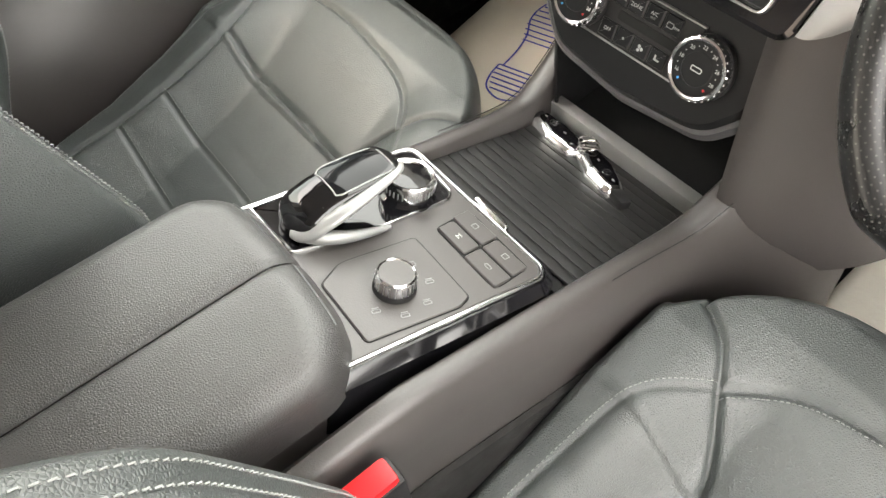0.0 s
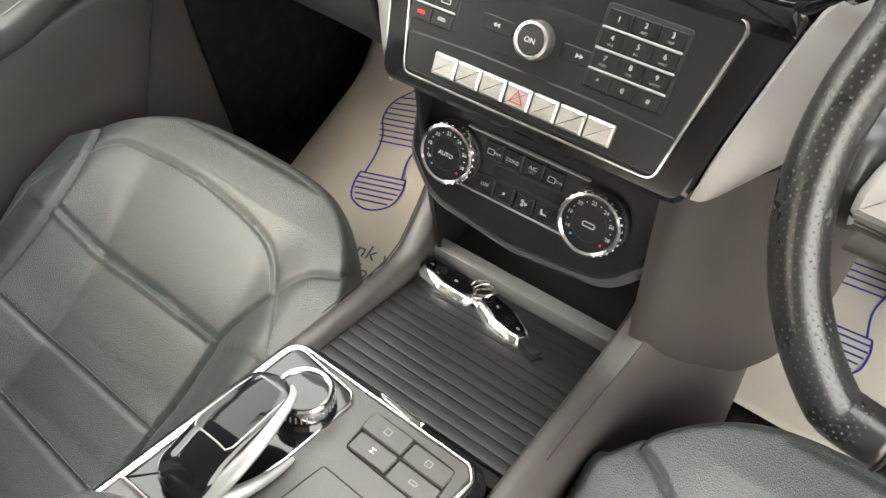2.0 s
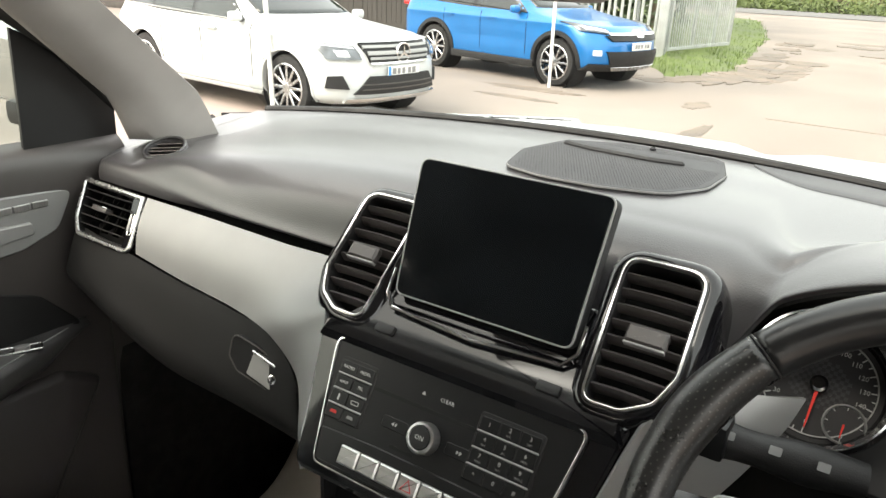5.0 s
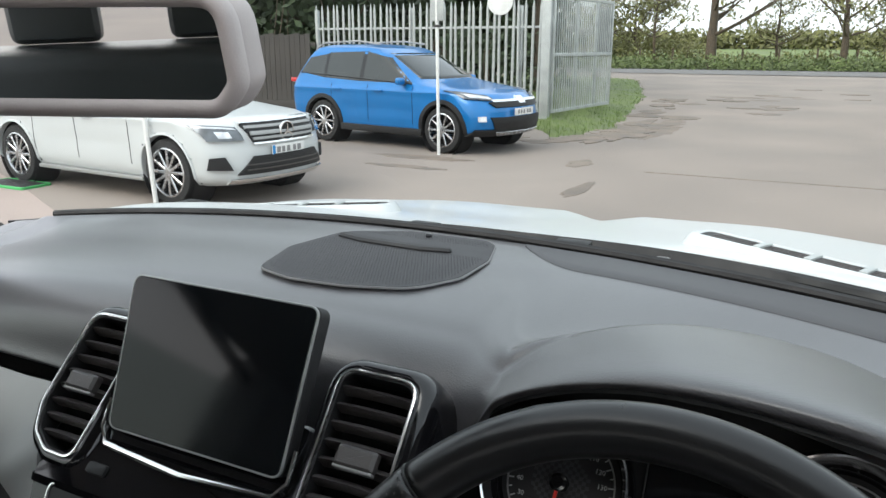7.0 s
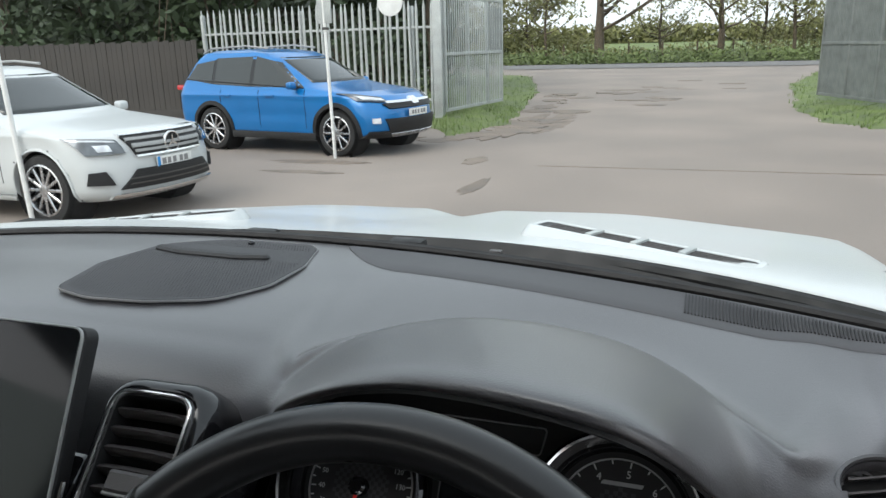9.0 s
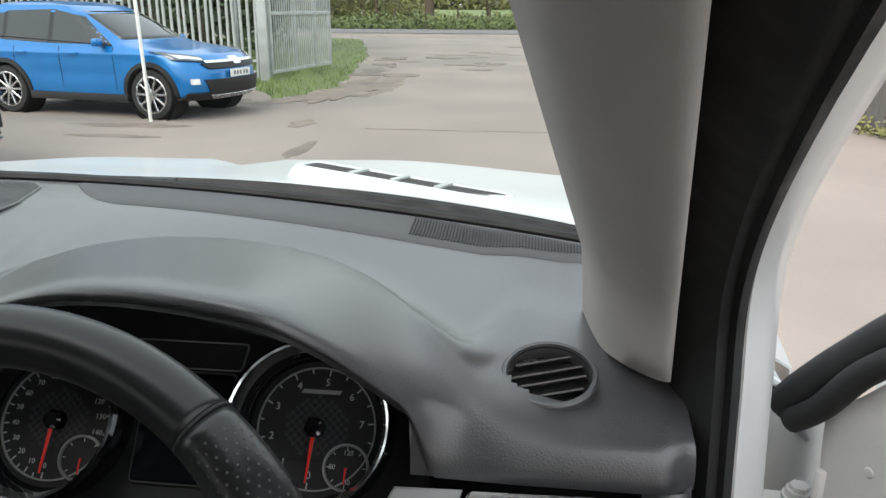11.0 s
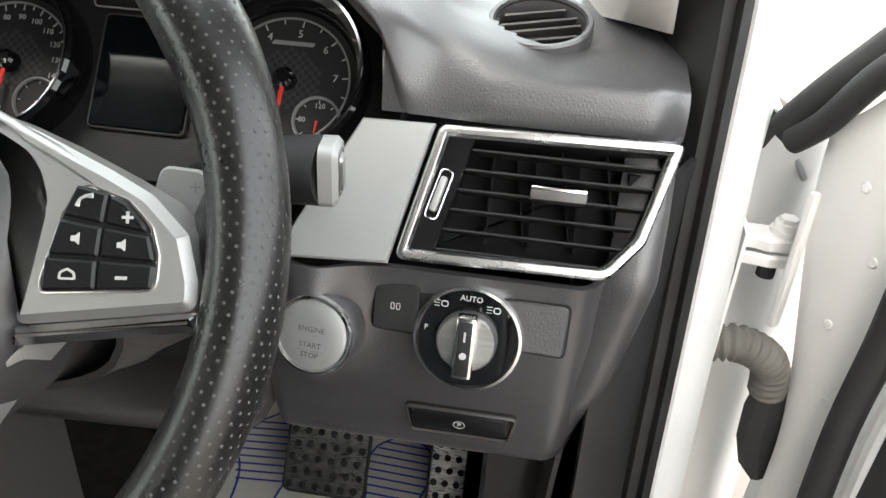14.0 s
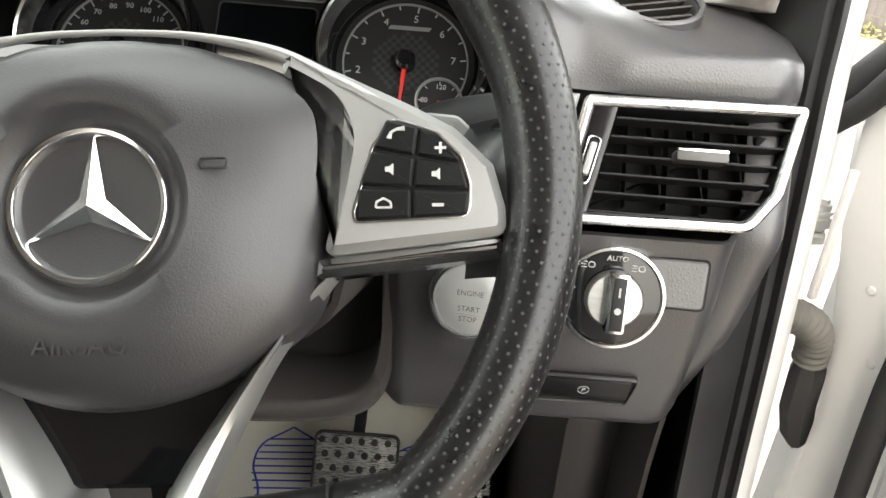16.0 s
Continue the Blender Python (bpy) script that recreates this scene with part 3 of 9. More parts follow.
def pillar(s, name, label):
    """The cloth-covered windscreen pillar; s is its side."""
    th = thing(name, Matrix.Translation((s * 0.7, 0.25, 1.8)), label, "pillar trim", kind="structure")
    base = [(0.668, 0.335, 1.715), (0.676, 0.265, 1.728), (0.692, 0.218, 1.735), (0.714, 0.198, 1.735), (0.722, 0.222, 1.730), (0.724, 0.34, 1.712)]
    mid = [(0.660, 0.29, 1.80), (0.668, 0.220, 1.80), (0.687, 0.182, 1.80), (0.707, 0.168, 1.80), (0.715, 0.19, 1.80), (0.718, 0.31, 1.80)]
    top = [(0.560, -0.13, 2.13), (0.575, -0.17, 2.13), (0.60, -0.20, 2.13), (0.625, -0.215, 2.13), (0.634, -0.19, 2.13), (0.634, -0.10, 2.13)]
    loops = []
    for k in range(14):
        t = k / 13
        l = []
        for b, m, p in zip(base, mid, top):
            b, m, p = Vector(b), Vector(m), Vector(p)
            q = b.lerp(m, t / 0.22) if t < 0.22 else m.lerp(p, (t - 0.22) / 0.78)
            l.append((s * q.x, q.y, q.z))
        loops.append([tuple(p) for p in spline(l + [l[0]], 25)[:-1]])
    part("cover", in_car(th, rings(loops, True, True)), GREYTRIM, th, smooth=60)


pillar(1, "pillar_trim_right", "light grey cloth windscreen pillar trim")
pillar(-1, "pillar_trim_left", "light grey cloth windscreen pillar trim")

roof = thing("headlining", Matrix.Translation((0, -0.8, 2.14)), "light grey cloth headlining", "ceiling", kind="structure")
part("cloth", in_car(roof, block(-0.72, 0.72, -2.2, -0.17, 2.13, 2.17, 0.02)), LINING, roof)

# door opening: dark seal, white frame, sill
fr = thing("door_frame_right", Matrix.Translation((0.78, 0.2, 1.5)), "white painted door frame with a black rubber seal", "door frame", kind="structure")
line = [(0.700, -0.18, 2.10), (0.735, 0.075, 1.94), (0.757, 0.21, 1.82), (0.763, 0.222, 1.72), (0.763, 0.205, 1.62), (0.763, 0.185, 1.50), (0.763, 0.165, 1.36), (0.763, 0.14, 1.2), (0.763, 0.10, 1.05)]
sp = spline(line, 60)
rows = []
for p in sp:
    rows.append([(p.x - 0.052, p.y + 0.030, p.z), (p.x - 0.044, p.y + 0.004, p.z), (p.x - 0.030, p.y - 0.030, p.z), (p.x - 0.020, p.y - 0.045, p.z), (p.x - 0.012, p.y - 0.040, p.z), (p.x - 0.009, p.y - 0.046, p.z), (p.x - 0.002, p.y - 0.040, p.z), (p.x + 0.001, p.y - 0.012, p.z), (p.x - 0.002, p.y + 0.01, p.z)])
part("seal", in_car(fr, sheet(rows, 0.003)), RUBBER, fr, smooth=60)
rows = []
for p in sp:
    rows.append([(p.x + 0.000, p.y - 0.014, p.z), (p.x + 0.006, p.y - 0.018, p.z), (p.x + 0.022, p.y - 0.004, p.z), (p.x + 0.036, p.y + 0.014, p.z), (p.x + 0.046, p.y + 0.05, p.z), (p.x + 0.050, p.y + 0.10, p.z)])
part("painted_flange", in_car(fr, sheet(rows, 0.003)), WHITE_IN, fr, smooth=40)
rows = []
for k in range(30):
    z = 1.665 - k * 0.02
    y = 0.215 - 0.06 * smooth01(1.7, 1.1, z)
    rows.append([(0.700, y - 0.085, z), (0.730, y - 0.075, z), (0.745, y - 0.045, z), (0.750, y - 0.01, z)])
part("kick_panel", in_car(fr, sheet(rows, 0.004)), MATTE, fr, smooth=60)
part("outer_pillar", in_car(fr, sheet([[(0.813, 0.32 - 0.0 * z, 1.70 - 0.05 * z), (0.86, 0.42, 1.70 - 0.05 * z), (0.868, 0.60, 1.70 - 0.05 * z)] for z in range(16)], 0.003)), WHITE_P, fr)

# body outside: bonnet with vents, cowl, wings
bon = thing("bonnet", Matrix.Translation((0, 1.0, 1.72)), "white painted bonnet with two black slatted vents", "bonnet", kind="structure")


def bonnet_z(x, y):
    z = 1.753 - 0.060 * (y - 0.62) - 0.075 * (y - 0.62) ** 2 - 0.03 * (abs(x) / 0.8) ** 3
    z += 0.007 * math.exp(-((abs(x) - 0.36) / 0.16) ** 2) * smooth01(0.6, 0.9, y)
    z -= 0.22 * smooth01(0.72, 0.98, abs(x)) ** 2
    z -= 0.02 * (1 - smooth01(0.0, 0.10, abs(x))) * smooth01(0.9, 1.4, y)
    return z - 0.5 * smooth01(1.25, 1.75, y) ** 2 - (0.018 + 0.012 * smooth01(0.1, -0.5, x)) * smooth01(0.64, 1.05, y)


rows = []
for j in range(60):
    t = j / 59
    rows.append([(x, ye(x) * (1 - t) + 1.75 * t, bonnet_z(x, ye(x) * (1 - t) + 1.75 * t)) for x in [-0.92 + 0.0307 * i for i in range(61)]])
part("panel", in_car(bon, sheet(rows, 0.006)), WHITE_P, bon, smooth=180)
for s in (1, -1):
    m = Matrix.Translation((s * 0.430, 0.775, bonnet_z(s * 0.430, 0.775) + (0.004 if s > 0 else 0.000))) @ Matrix.Rotation(radians(s * -19), 4, "Z") @ Matrix.Rotation(radians(-4), 4, "X") @ Matrix.Rotation(radians(s * 3), 4, "Y")
    o = rrect(0.345, 0.070, 0.024, n=6)

    def laid(b):
        b.transform(m)
        return in_car(bon, b)
    vent = part("bonnet_vent", laid(border(o, [(-0.010, -0.016), (-0.004, -0.004), (0.002, 0.002), (0.009, 0.0028), (0.012, 0.001), (0.013, -0.008)])), WHITE_P, bon, "raised white vent surround")
    part("vent_floor", laid(prism(inset(ccw(o), 0.0115), -0.006, 0.0002, 0)), MATTE, vent)
    for i in range(3):
        x = -0.070 + i * 0.070
        part("vent_bar", laid(block(x - 0.0055, x + 0.0055, -0.0225, 0.0225, -0.004, 0.0045, 0.002)), GALV, vent)
    for i in range(4):
        y = -0.0135 + i * 0.009
        part("vent_slat", laid(block(-0.143, 0.143, y - 0.0012, y + 0.0012, -0.003, 0.0016, 0)), HARD, vent, smooth=0)
cow = thing("cowl", Matrix.Translation((0, 0.6, 1.75)), "black plastic cowl and seal below the windscreen", "cowl", kind="structure")
rows = [[(x, yw(x) + 0.008, zw(x) - 0.004), (x, yw(x) * 0.7 + ye(x) * 0.3, zw(x) - 0.018), (x, yw(x) * 0.35 + ye(x) * 0.65, zw(x) - 0.045), (x, ye(x) - 0.020, zw(x) - 0.055), (x, ye(x) - 0.007, zw(x) - 0.035), (x, ye(x) + 0.007, bonnet_z(x, ye(x)) - 0.004)] for x in [-0.80 + 0.028 * i for i in range(58)]]
part("scuttle", in_car(cow, sheet(rows, 0.003)), MATTE, cow)
part("rubber_seal", in_car(cow, tube([(x, ye(x) - 0.002, bonnet_z(x, ye(x) + 0.005) - 0.012) for x in [-0.80 + 0.028 * i for i in range(58)]], 0.010, 8)), RUBBER, cow)
part("glass_edge", in_car(cow, tube([(x, yw(x) + 0.01, zw(x) + 0.002) for x in [-0.70 + 0.025 * i for i in range(57)]], 0.006, 8)), RUBBER, cow)


def wiper(x0, x1, label):
    th = thing("wiper", Matrix.Translation((x0, yw(x0) + 0.1, zw(x0))), label, "wiper", group="windscreen wipers")
    P = [(x0 + (x1 - x0) * t, yw(x0 + (x1 - x0) * t) + 0.13 - 0.075 * t, zw(x0 + (x1 - x0) * t) - 0.034 + 0.006 * t) for t in [k / 10 for k in range(11)]]
    part("arm", in_car(th, tube(P, [0.006 - 0.0003 * i for i in range(11)], 8, flat=1.4)), RUBBER, th)
    part("blade", in_car(th, tube([(p[0] + 0.03, p[1] - 0.026, p[2] + 0.004) for p in P[2:]], 0.004, 6)), RUBBER, th)
    part("pivot_cap", in_car(th, block(x0 - 0.02, x0 + 0.03, P[0][1] - 0.014, P[0][1] + 0.014, P[0][2] - 0.008, P[0][2] + 0.012, 0.006)), RUBBER, th)


wiper(0.13, 0.62, "black windscreen wiper parked on the cowl")
wiper(-0.10, -0.62, "black windscreen wiper parked on the cowl")
jet = solid("washer_jet", block(-0.009, 0.009, -0.006, 0.006, 0, 0.012, 0.003), HARD, Matrix.Translation((0.25, 0.66, 1.737)), "small grey washer jet on the cowl", "washer jet")

# body sides behind and beside, floor: they close the cabin
shell = thing("car_body", Matrix.Translation((0, -0.8, 1.0)), "white car body closing the cabin behind and beside", "car body", kind="structure")
part("floor_pan", in_car(shell, block(-0.80, 0.80, -2.2, 0.86, 0.84, 0.90, 0.01)), CARPET, shell)
part("bulkhead", in_car(shell, block(-0.80, 0.80, 0.80, 0.86, 0.90, 1.70, 0.01)), CARPET, shell)
part("rear_wall", in_car(shell, block(-0.80, 0.80, -2.24, -2.18, 0.90, 1.62, 0.01)), CARPET, shell)
part("rear_pillar", in_car(shell, block(0.66, 0.80, -1.05, -0.85, 1.0, 2.16, 0.02)), LINING, shell)
part("rear_pillar", in_car(shell, block(-0.80, -0.66, -1.05, -0.85, 1.0, 2.16, 0.02)), LINING, shell)
part("rear_side", in_car(shell, block(0.76, 0.80, -2.2, -0.9, 0.9, 1.68, 0.01)), HARD, shell)
part("rear_side", in_car(shell, block(-0.80, -0.76, -2.2, -0.9, 0.9, 1.68, 0.01)), HARD, shell)
part("sill", in_car(shell, block(0.74, 0.84, -0.95, 0.16, 0.86, 0.98, 0.02)), WHITE_IN, shell)
part("roof_panel", in_car(shell, block(-0.74, 0.74, -2.25, -0.17, 2.175, 2.20, 0.01)), WHITE_P, shell)
part("footwell_side", in_car(shell, block(-0.80, -0.76, 0.165, 0.82, 0.9, 1.70, 0.01)), CARPET, shell)
part("door_lower_lining", in_car(shell, block(-0.80, -0.752, -0.24, 0.160, 0.9, 1.70, 0.012, 4)), HARD, shell)
part("footwell_side", in_car(shell, block(0.745, 0.76, 0.20, 0.82, 0.9, 1.68, 0.004)), CARPET, shell)
# added near-black sheet: stands for the shade up under the dashboard
part("under_dash_shade", in_car(shell, block(-0.76, 0.74, 0.24, 0.82, 1.58, 1.60, 0.004)), DARKIN, shell)

# ---- centre stack ----
X0 = -0.004


def chrome_frame(name, o, w, h, parent, m=CHROME, z=0.0):
    return part(name, border(o, bead(w, h, z)), m, parent, "satin chrome edging")


audio = thing("audio_panel", frame_at((X0, -0.040, 1.567), 32), "black audio control panel with a chrome frame and silver keys", "audio panel")
house = rpoly([(-0.132, -0.014), (0.132, -0.014), (0.160, 0.130), (-0.160, 0.130)], [0.014, 0.014, 0.012, 0.012], 5)
part("housing", prism(house, -0.075, -0.001, 0.004), GLOSS, audio, "piano black surround")
pane_o = rpoly([(-0.110, -0.004), (0.110, -0.004), (0.132, 0.115), (-0.132, 0.115)], [0.011, 0.011, 0.012, 0.012], 6)
chrome_frame("frame", pane_o, 0.0032, 0.004, audio, z=-0.001)
part("face", prism(inset(ccw(pane_o), 0.003), -0.004, 0.0012, 0.0008), PANELB, audio)
# shallow step across the lower part
part("lower_step", prism(rpoly([(-0.108, 0.001), (0.108, 0.001), (0.113, 0.030), (0.05, 0.033), (-0.05, 0.033), (-0.113, 0.030)], 0.003, 3), 0.0008, 0.0026, 0.0010), PANELB, audio)
part("disc_slot", prism(rrect(0.118, 0.0032, 0.001, -0.012, 0.080), 0.0010, 0.0016, 0), DARKIN, audio, "dark disc slot")
part("card_slot", prism(rrect(0.026, 0.003, 0.001, -0.024, 0.0385), 0.0010, 0.0016, 0), DARKIN, audio)
# number keys and source keys
for cols, x0, w, rows_ in ((("1", "2", "3"), 0.0385, 0.0192, None), (("a", "b"), -0.115, 0.0196, None)):
    n = len(cols)
    part("key_field", prism(rrect(n * w + 0.004, 0.058, 0.004, x0 + n * w / 2 + 0.0005, 0.0685), 0.0010, 0.0020, 0.0005), MATTE, audio)
    for r in range(4):
        for c in range(n):
            part("key", prism(rrect(w - 0.0012, 0.0112, 0.0008, x0 + w * (c + 0.5), 0.0885 - r * 0.0142), 0.0016, 0.0032, 0.0005), PANELB, audio)
        if r < 3:
            part("key_strip", prism(rrect(n * w, 0.0016, 0.0004, x0 + n * w / 2, 0.0815 - r * 0.0142), 0.0016, 0.0036, 0.0004), SATIN, audio, "silver strip")
digits = ["1", "2", "3", "4", "5", "6", "7", "8", "9", "*", "0", "#"]
small = ["", "ABC", "DEF", "GHI", "JKL", "MNO", "PQRS", "TUV", "WXYZ", "", "", ""]
for i, (d, s) in enumerate(zip(digits, small)):
    cx, cy = 0.0385 + 0.0192 * (i % 3 + 0.5), 0.0885 - 0.0142 * (i // 3)
    lettering(d, 0.0052, cx, cy + (0.0018 if s else 0), 0.0033, audio, PRINT)
    if s:
        lettering(s, 0.0026, cx, cy - 0.003, 0.0033, audio, PRINT_D)
for i, w in enumerate(("RADIO", "MEDIA", "NAVI", "TEL", "", "", "", "")):
    cx, cy = -0.115 + 0.0196 * (i % 2 + 0.5), 0.0885 - 0.0142 * (i // 2)
    if w:
        lettering(w, 0.0042, cx, cy, 0.0033, audio, PRINT)
    elif i == 4:
        part("symbol", prism(rrect(0.002, 0.006, 0.0005, cx, cy), 0.0032, 0.0034, 0), PRINT, audio)
    elif i == 5:
        part("symbol", border(rrect(0.009, 0.004, 0.0015, cx, cy), [(0, 0.0032), (0, 0.0034), (0.0007, 0.0034), (0.0007, 0.0032)]), PRINT, audio)
    else:
        part("symbol", prism(rpoly([(cx - 0.004, cy - 0.001), (cx + 0.004, cy - 0.001), (cx + 0.003, cy + 0.0018), (cx - 0.003, cy + 0.0018)], 0.0006, 2), 0.0032, 0.0034, 0), PRINT_R if i == 6 else PRINT_D, audio)
lettering("CLEAR", 0.0048, 0.003, 0.0925, 0.0015, audio, PRINT)
part("symbol", prism([(-0.0235, 0.091), (-0.0195, 0.091), (-0.0215, 0.0945)], 0.0010, 0.0015, 0), PRINT, audio)
part("divider", prism(rrect(0.0004, 0.012, 0.0001, -0.010, 0.0925), 0.0010, 0.0014, 0), DARKIN, audio)
for sx in (-1, 1):
    part("skip_key", prism(rrect(0.028, 0.011, 0.003, -0.005 + sx * 0.034, 0.057), 0.0008, 0.0019, 0.0006), PANELB, audio)
    for k in (0, 1):
        cx = -0.005 + sx * (0.033 + 0.003 * k)
        part("symbol", prism([(cx - 0.0013, 0.0552), (cx + 0.0013, 0.057), (cx - 0.0013, 0.0588)] if sx > 0 else [(cx + 0.0013, 0.0552), (cx - 0.0013, 0.057), (cx + 0.0013, 0.0588)], 0.0016, 0.0021, 0), PRINT, audio)
knob = part("volume_knob", lathe([(0.0140, 0.0), (0.0140, 0.010), (0.0133, 0.0118), (0.0112, 0.0125), (0.0102, 0.0115)], 48, ring=True), SILVER, audio, "knurled chrome ring", m=Matrix.Translation((-0.005, 0.057, 0.0008)))
part("cap", lathe([(0.0101, 0.0118), (0.0095, 0.0126), (0.003, 0.0130)], 40), MATTE, knob, m=Matrix.Translation((-0.005, 0.057, 0.0008)))
lettering("ON", 0.0056, -0.005, 0.057, 0.0139, audio, PRINT)
# seven silver keys
for i in range(7):
    cx = -0.004 + (i - 3) * 0.0222
    k = part("silver_key", prism(rrect(0.0212, 0.0165, 0.0012, cx, 0.0148 - 0.0000 * i), 0.0015, 0.0078, 0.0016), SILVER, audio, "brushed silver key")
    if i == 3:
        part("warning_symbol", border([(cx - 0.006, 0.0105), (cx + 0.006, 0.0105), (cx, 0.0205)], [(0, 0.0077), (0, 0.0081), (0.0007, 0.0081), (0.0007, 0.0077)]), PRINT_R, k, "red triangle")

# heating panel
clim = thing("heating_panel", frame_at((X0 - 0.002, -0.026, 1.484), 25), "black heating control panel with two chrome dials", "heating panel")
plate = rpoly([(-0.128, 0.078), (-0.122, -0.02), (-0.09, -0.058), (0.0, -0.068), (0.09, -0.058), (0.122, -0.02), (0.128, 0.078)], [0.0, 0.03, 0.05, 0.08, 0.05, 0.03, 0.0], 6)
part("face", prism(plate, -0.05, 0.0, 0.006), PANELB, clim)
part("lower_lip", prism(rpoly([(-0.126, 0.02), (-0.128, -0.03), (-0.094, -0.068), (0.0, -0.078), (0.094, -0.068), (0.128, -0.03), (0.126, 0.02)], [0, 0.03, 0.05, 0.08, 0.05, 0.03, 0], 6), -0.06, -0.008, 0.006), SOFT, clim)
band = rpoly([(-0.06, 0.026), (0.055, 0.026), (0.055, -0.029), (-0.06, -0.029)], 0.003, 3)
part("button_band", prism(band, -0.001, 0.0022, 0.0012), MATTE, clim)
part("strip", prism(rrect(0.118, 0.0018, 0.0005, -0.004, 0.0262), 0.0, 0.0042, 0.0006), SATIN, clim, "silver strip")
part("strip", prism(rrect(0.118, 0.0014, 0.0005, -0.004, -0.0292), 0.0, 0.0036, 0.0006), SATIN, clim, "silver strip")
for r, cy in ((0, 0.0145), (1, -0.0175)):
    for c in range(4):
        cx = -0.034 + c * 0.0198
        part("button", prism(rrect(0.0185, 0.0165, 0.0012, cx, cy), 0.0015, 0.0045, 0.0012), PANELB, clim)
for w, c, cy in (("ZONE", 1, 0.0135), ("A/C", 2, 0.0155), ("OFF", 0, -0.0175)):
    lettering(w, 0.0048, -0.034 + c * 0.0198, cy, 0.0047, clim, PRINT)
lettering("REST", 0.0028, -0.034 + 2 * 0.0198, 0.0115, 0.0047, clim, PRINT_D)
for c, cy in ((0, 0.0135), (3, 0.0135)):
    cx = -0.034 + c * 0.0198
    part("symbol", border(rrect(0.007, 0.0052, 0.0012, cx - 0.0015, cy), [(0, 0.0044), (0, 0.0047), (0.0006, 0.0047), (0.0006, 0.0044)]), PRINT, clim)
    lettering("MAX" if c == 0 else "REAR", 0.0030, cx + 0.0052, cy, 0.0047, clim, PRINT)
for k in range(3):
    a = k * 2.094
    part("symbol", prism(circle(0.0016, 10, -0.034 + 2 * 0.0198 + 0.0021 * math.cos(a), -0.0175 + 0.0021 * math.sin(a)), 0.0044, 0.0047, 0), PRINT, clim)
part("symbol", prism(circle(0.0013, 10, -0.034 + 0.0198, -0.0175), 0.0044, 0.0047, 0), PRINT, clim)
part("symbol", prism(rpoly([(0.0225, -0.0195), (0.0285, -0.0195), (0.0285, -0.018), (0.0245, -0.018), (0.0238, -0.0145), (0.0225, -0.0145)], 0.0003, 2), 0.0044, 0.0047, 0), PRINT, clim)
# slightly raised strip; the shade between the button rows is painted by its colour
part("mid_recess_shade", prism(rpoly([(-0.03, 0.003), (0.05, 0.003), (0.05, -0.006), (-0.03, -0.006)], 0.003, 3), 0.0015, 0.0026, 0.0004), DARKIN, clim)


def dial(cx, cy, mid):
    d = part("dial", lathe([(0.0285, -0.002), (0.0285, 0.006), (0.0275, 0.007)], 56), MATTE, clim, "black dial with a chrome rim", m=Matrix.Translation((cx, cy, 0)))
    part("rim", lathe([(0.0272, 0.004), (0.0275, 0.014), (0.0268, 0.0165), (0.0252, 0.0172), (0.0236, 0.0160), (0.0232, 0.0135)], 56, ring=True), CHROME, d, "chrome rim", m=Matrix.Translation((cx, cy, 0)))
    for i in range(28):
        a = 2 * math.pi * i / 28
        b = block(0.0266, 0.0280, -0.0011, 0.0011, 0.0065, 0.0150, 0.0004, 1)
        b.transform(Matrix.Translation((cx, cy, 0)) @ Matrix.Rotation(a, 4, "Z"))
        part("rib", b, CHROME, d, smooth=0)
    part("disc", lathe([(0.0234, 0.0135), (0.0230, 0.0146), (0.0150, 0.0150), (0.0144, 0.0156), (0.004, 0.0158)], 48), PANELB, d, m=Matrix.Translation((cx, cy, 0)))
    for i, w in enumerate(("16", "18", "20", "22", "24", "26", "28")):
        a = radians(205 - i * 37)
        lettering(w, 0.0046, cx + 0.0188 * math.cos(a), cy + 0.0188 * math.sin(a), 0.0151, d, PRINT)
        if i < 6:
            a -= radians(18.5)
            part("dot", prism(circle(0.0005, 8, cx + 0.019 * math.cos(a), cy + 0.019 * math.sin(a)), 0.0145, 0.0152, 0), PRINT, d)
    for a, m_ in ((228, PRINT_B), (-42, PRINT_R)):
        part("dot", prism(circle(0.0011, 10, cx + 0.0188 * math.cos(radians(a)), cy + 0.0188 * math.sin(radians(a))), 0.0145, 0.0152, 0), m_, d)
    if mid:
        lettering(mid, 0.0055, cx, cy, 0.0160, d, PRINT)
    else:
        part("symbol", border(rrect(0.011, 0.0045, 0.0018, cx, cy), [(0, 0.0157), (0, 0.0161), (0.0007, 0.0161), (0.0007, 0.0157)]), PRINT, d)


dial(-0.072, -0.002, "AUTO")
dial(0.069, -0.003, "")

# screen
scr = thing("display_screen", frame_at((X0 + 0.0005, 0.0775, 1.7690), 25.6), "black freestanding display screen, switched off", "screen")
so = rpoly([(-0.089, -0.066), (0.093, -0.066), (0.096, 0.066), (-0.102, 0.066)], 0.010, 6)
part("case", prism(so, -0.016, -0.001, 0.003), MATTE, scr)
part("edge", border(so, bead(0.0018, 0.0022, -0.0015)), SATIN, scr, "thin silver edge")
part("glass", prism(inset(ccw(so), 0.0016), -0.002, 0.0006, 0.0006), SCREEN, scr)
part("foot", block(-0.05, 0.05, -0.10, -0.05, -0.03, -0.012, 0.004), MATTE, scr)

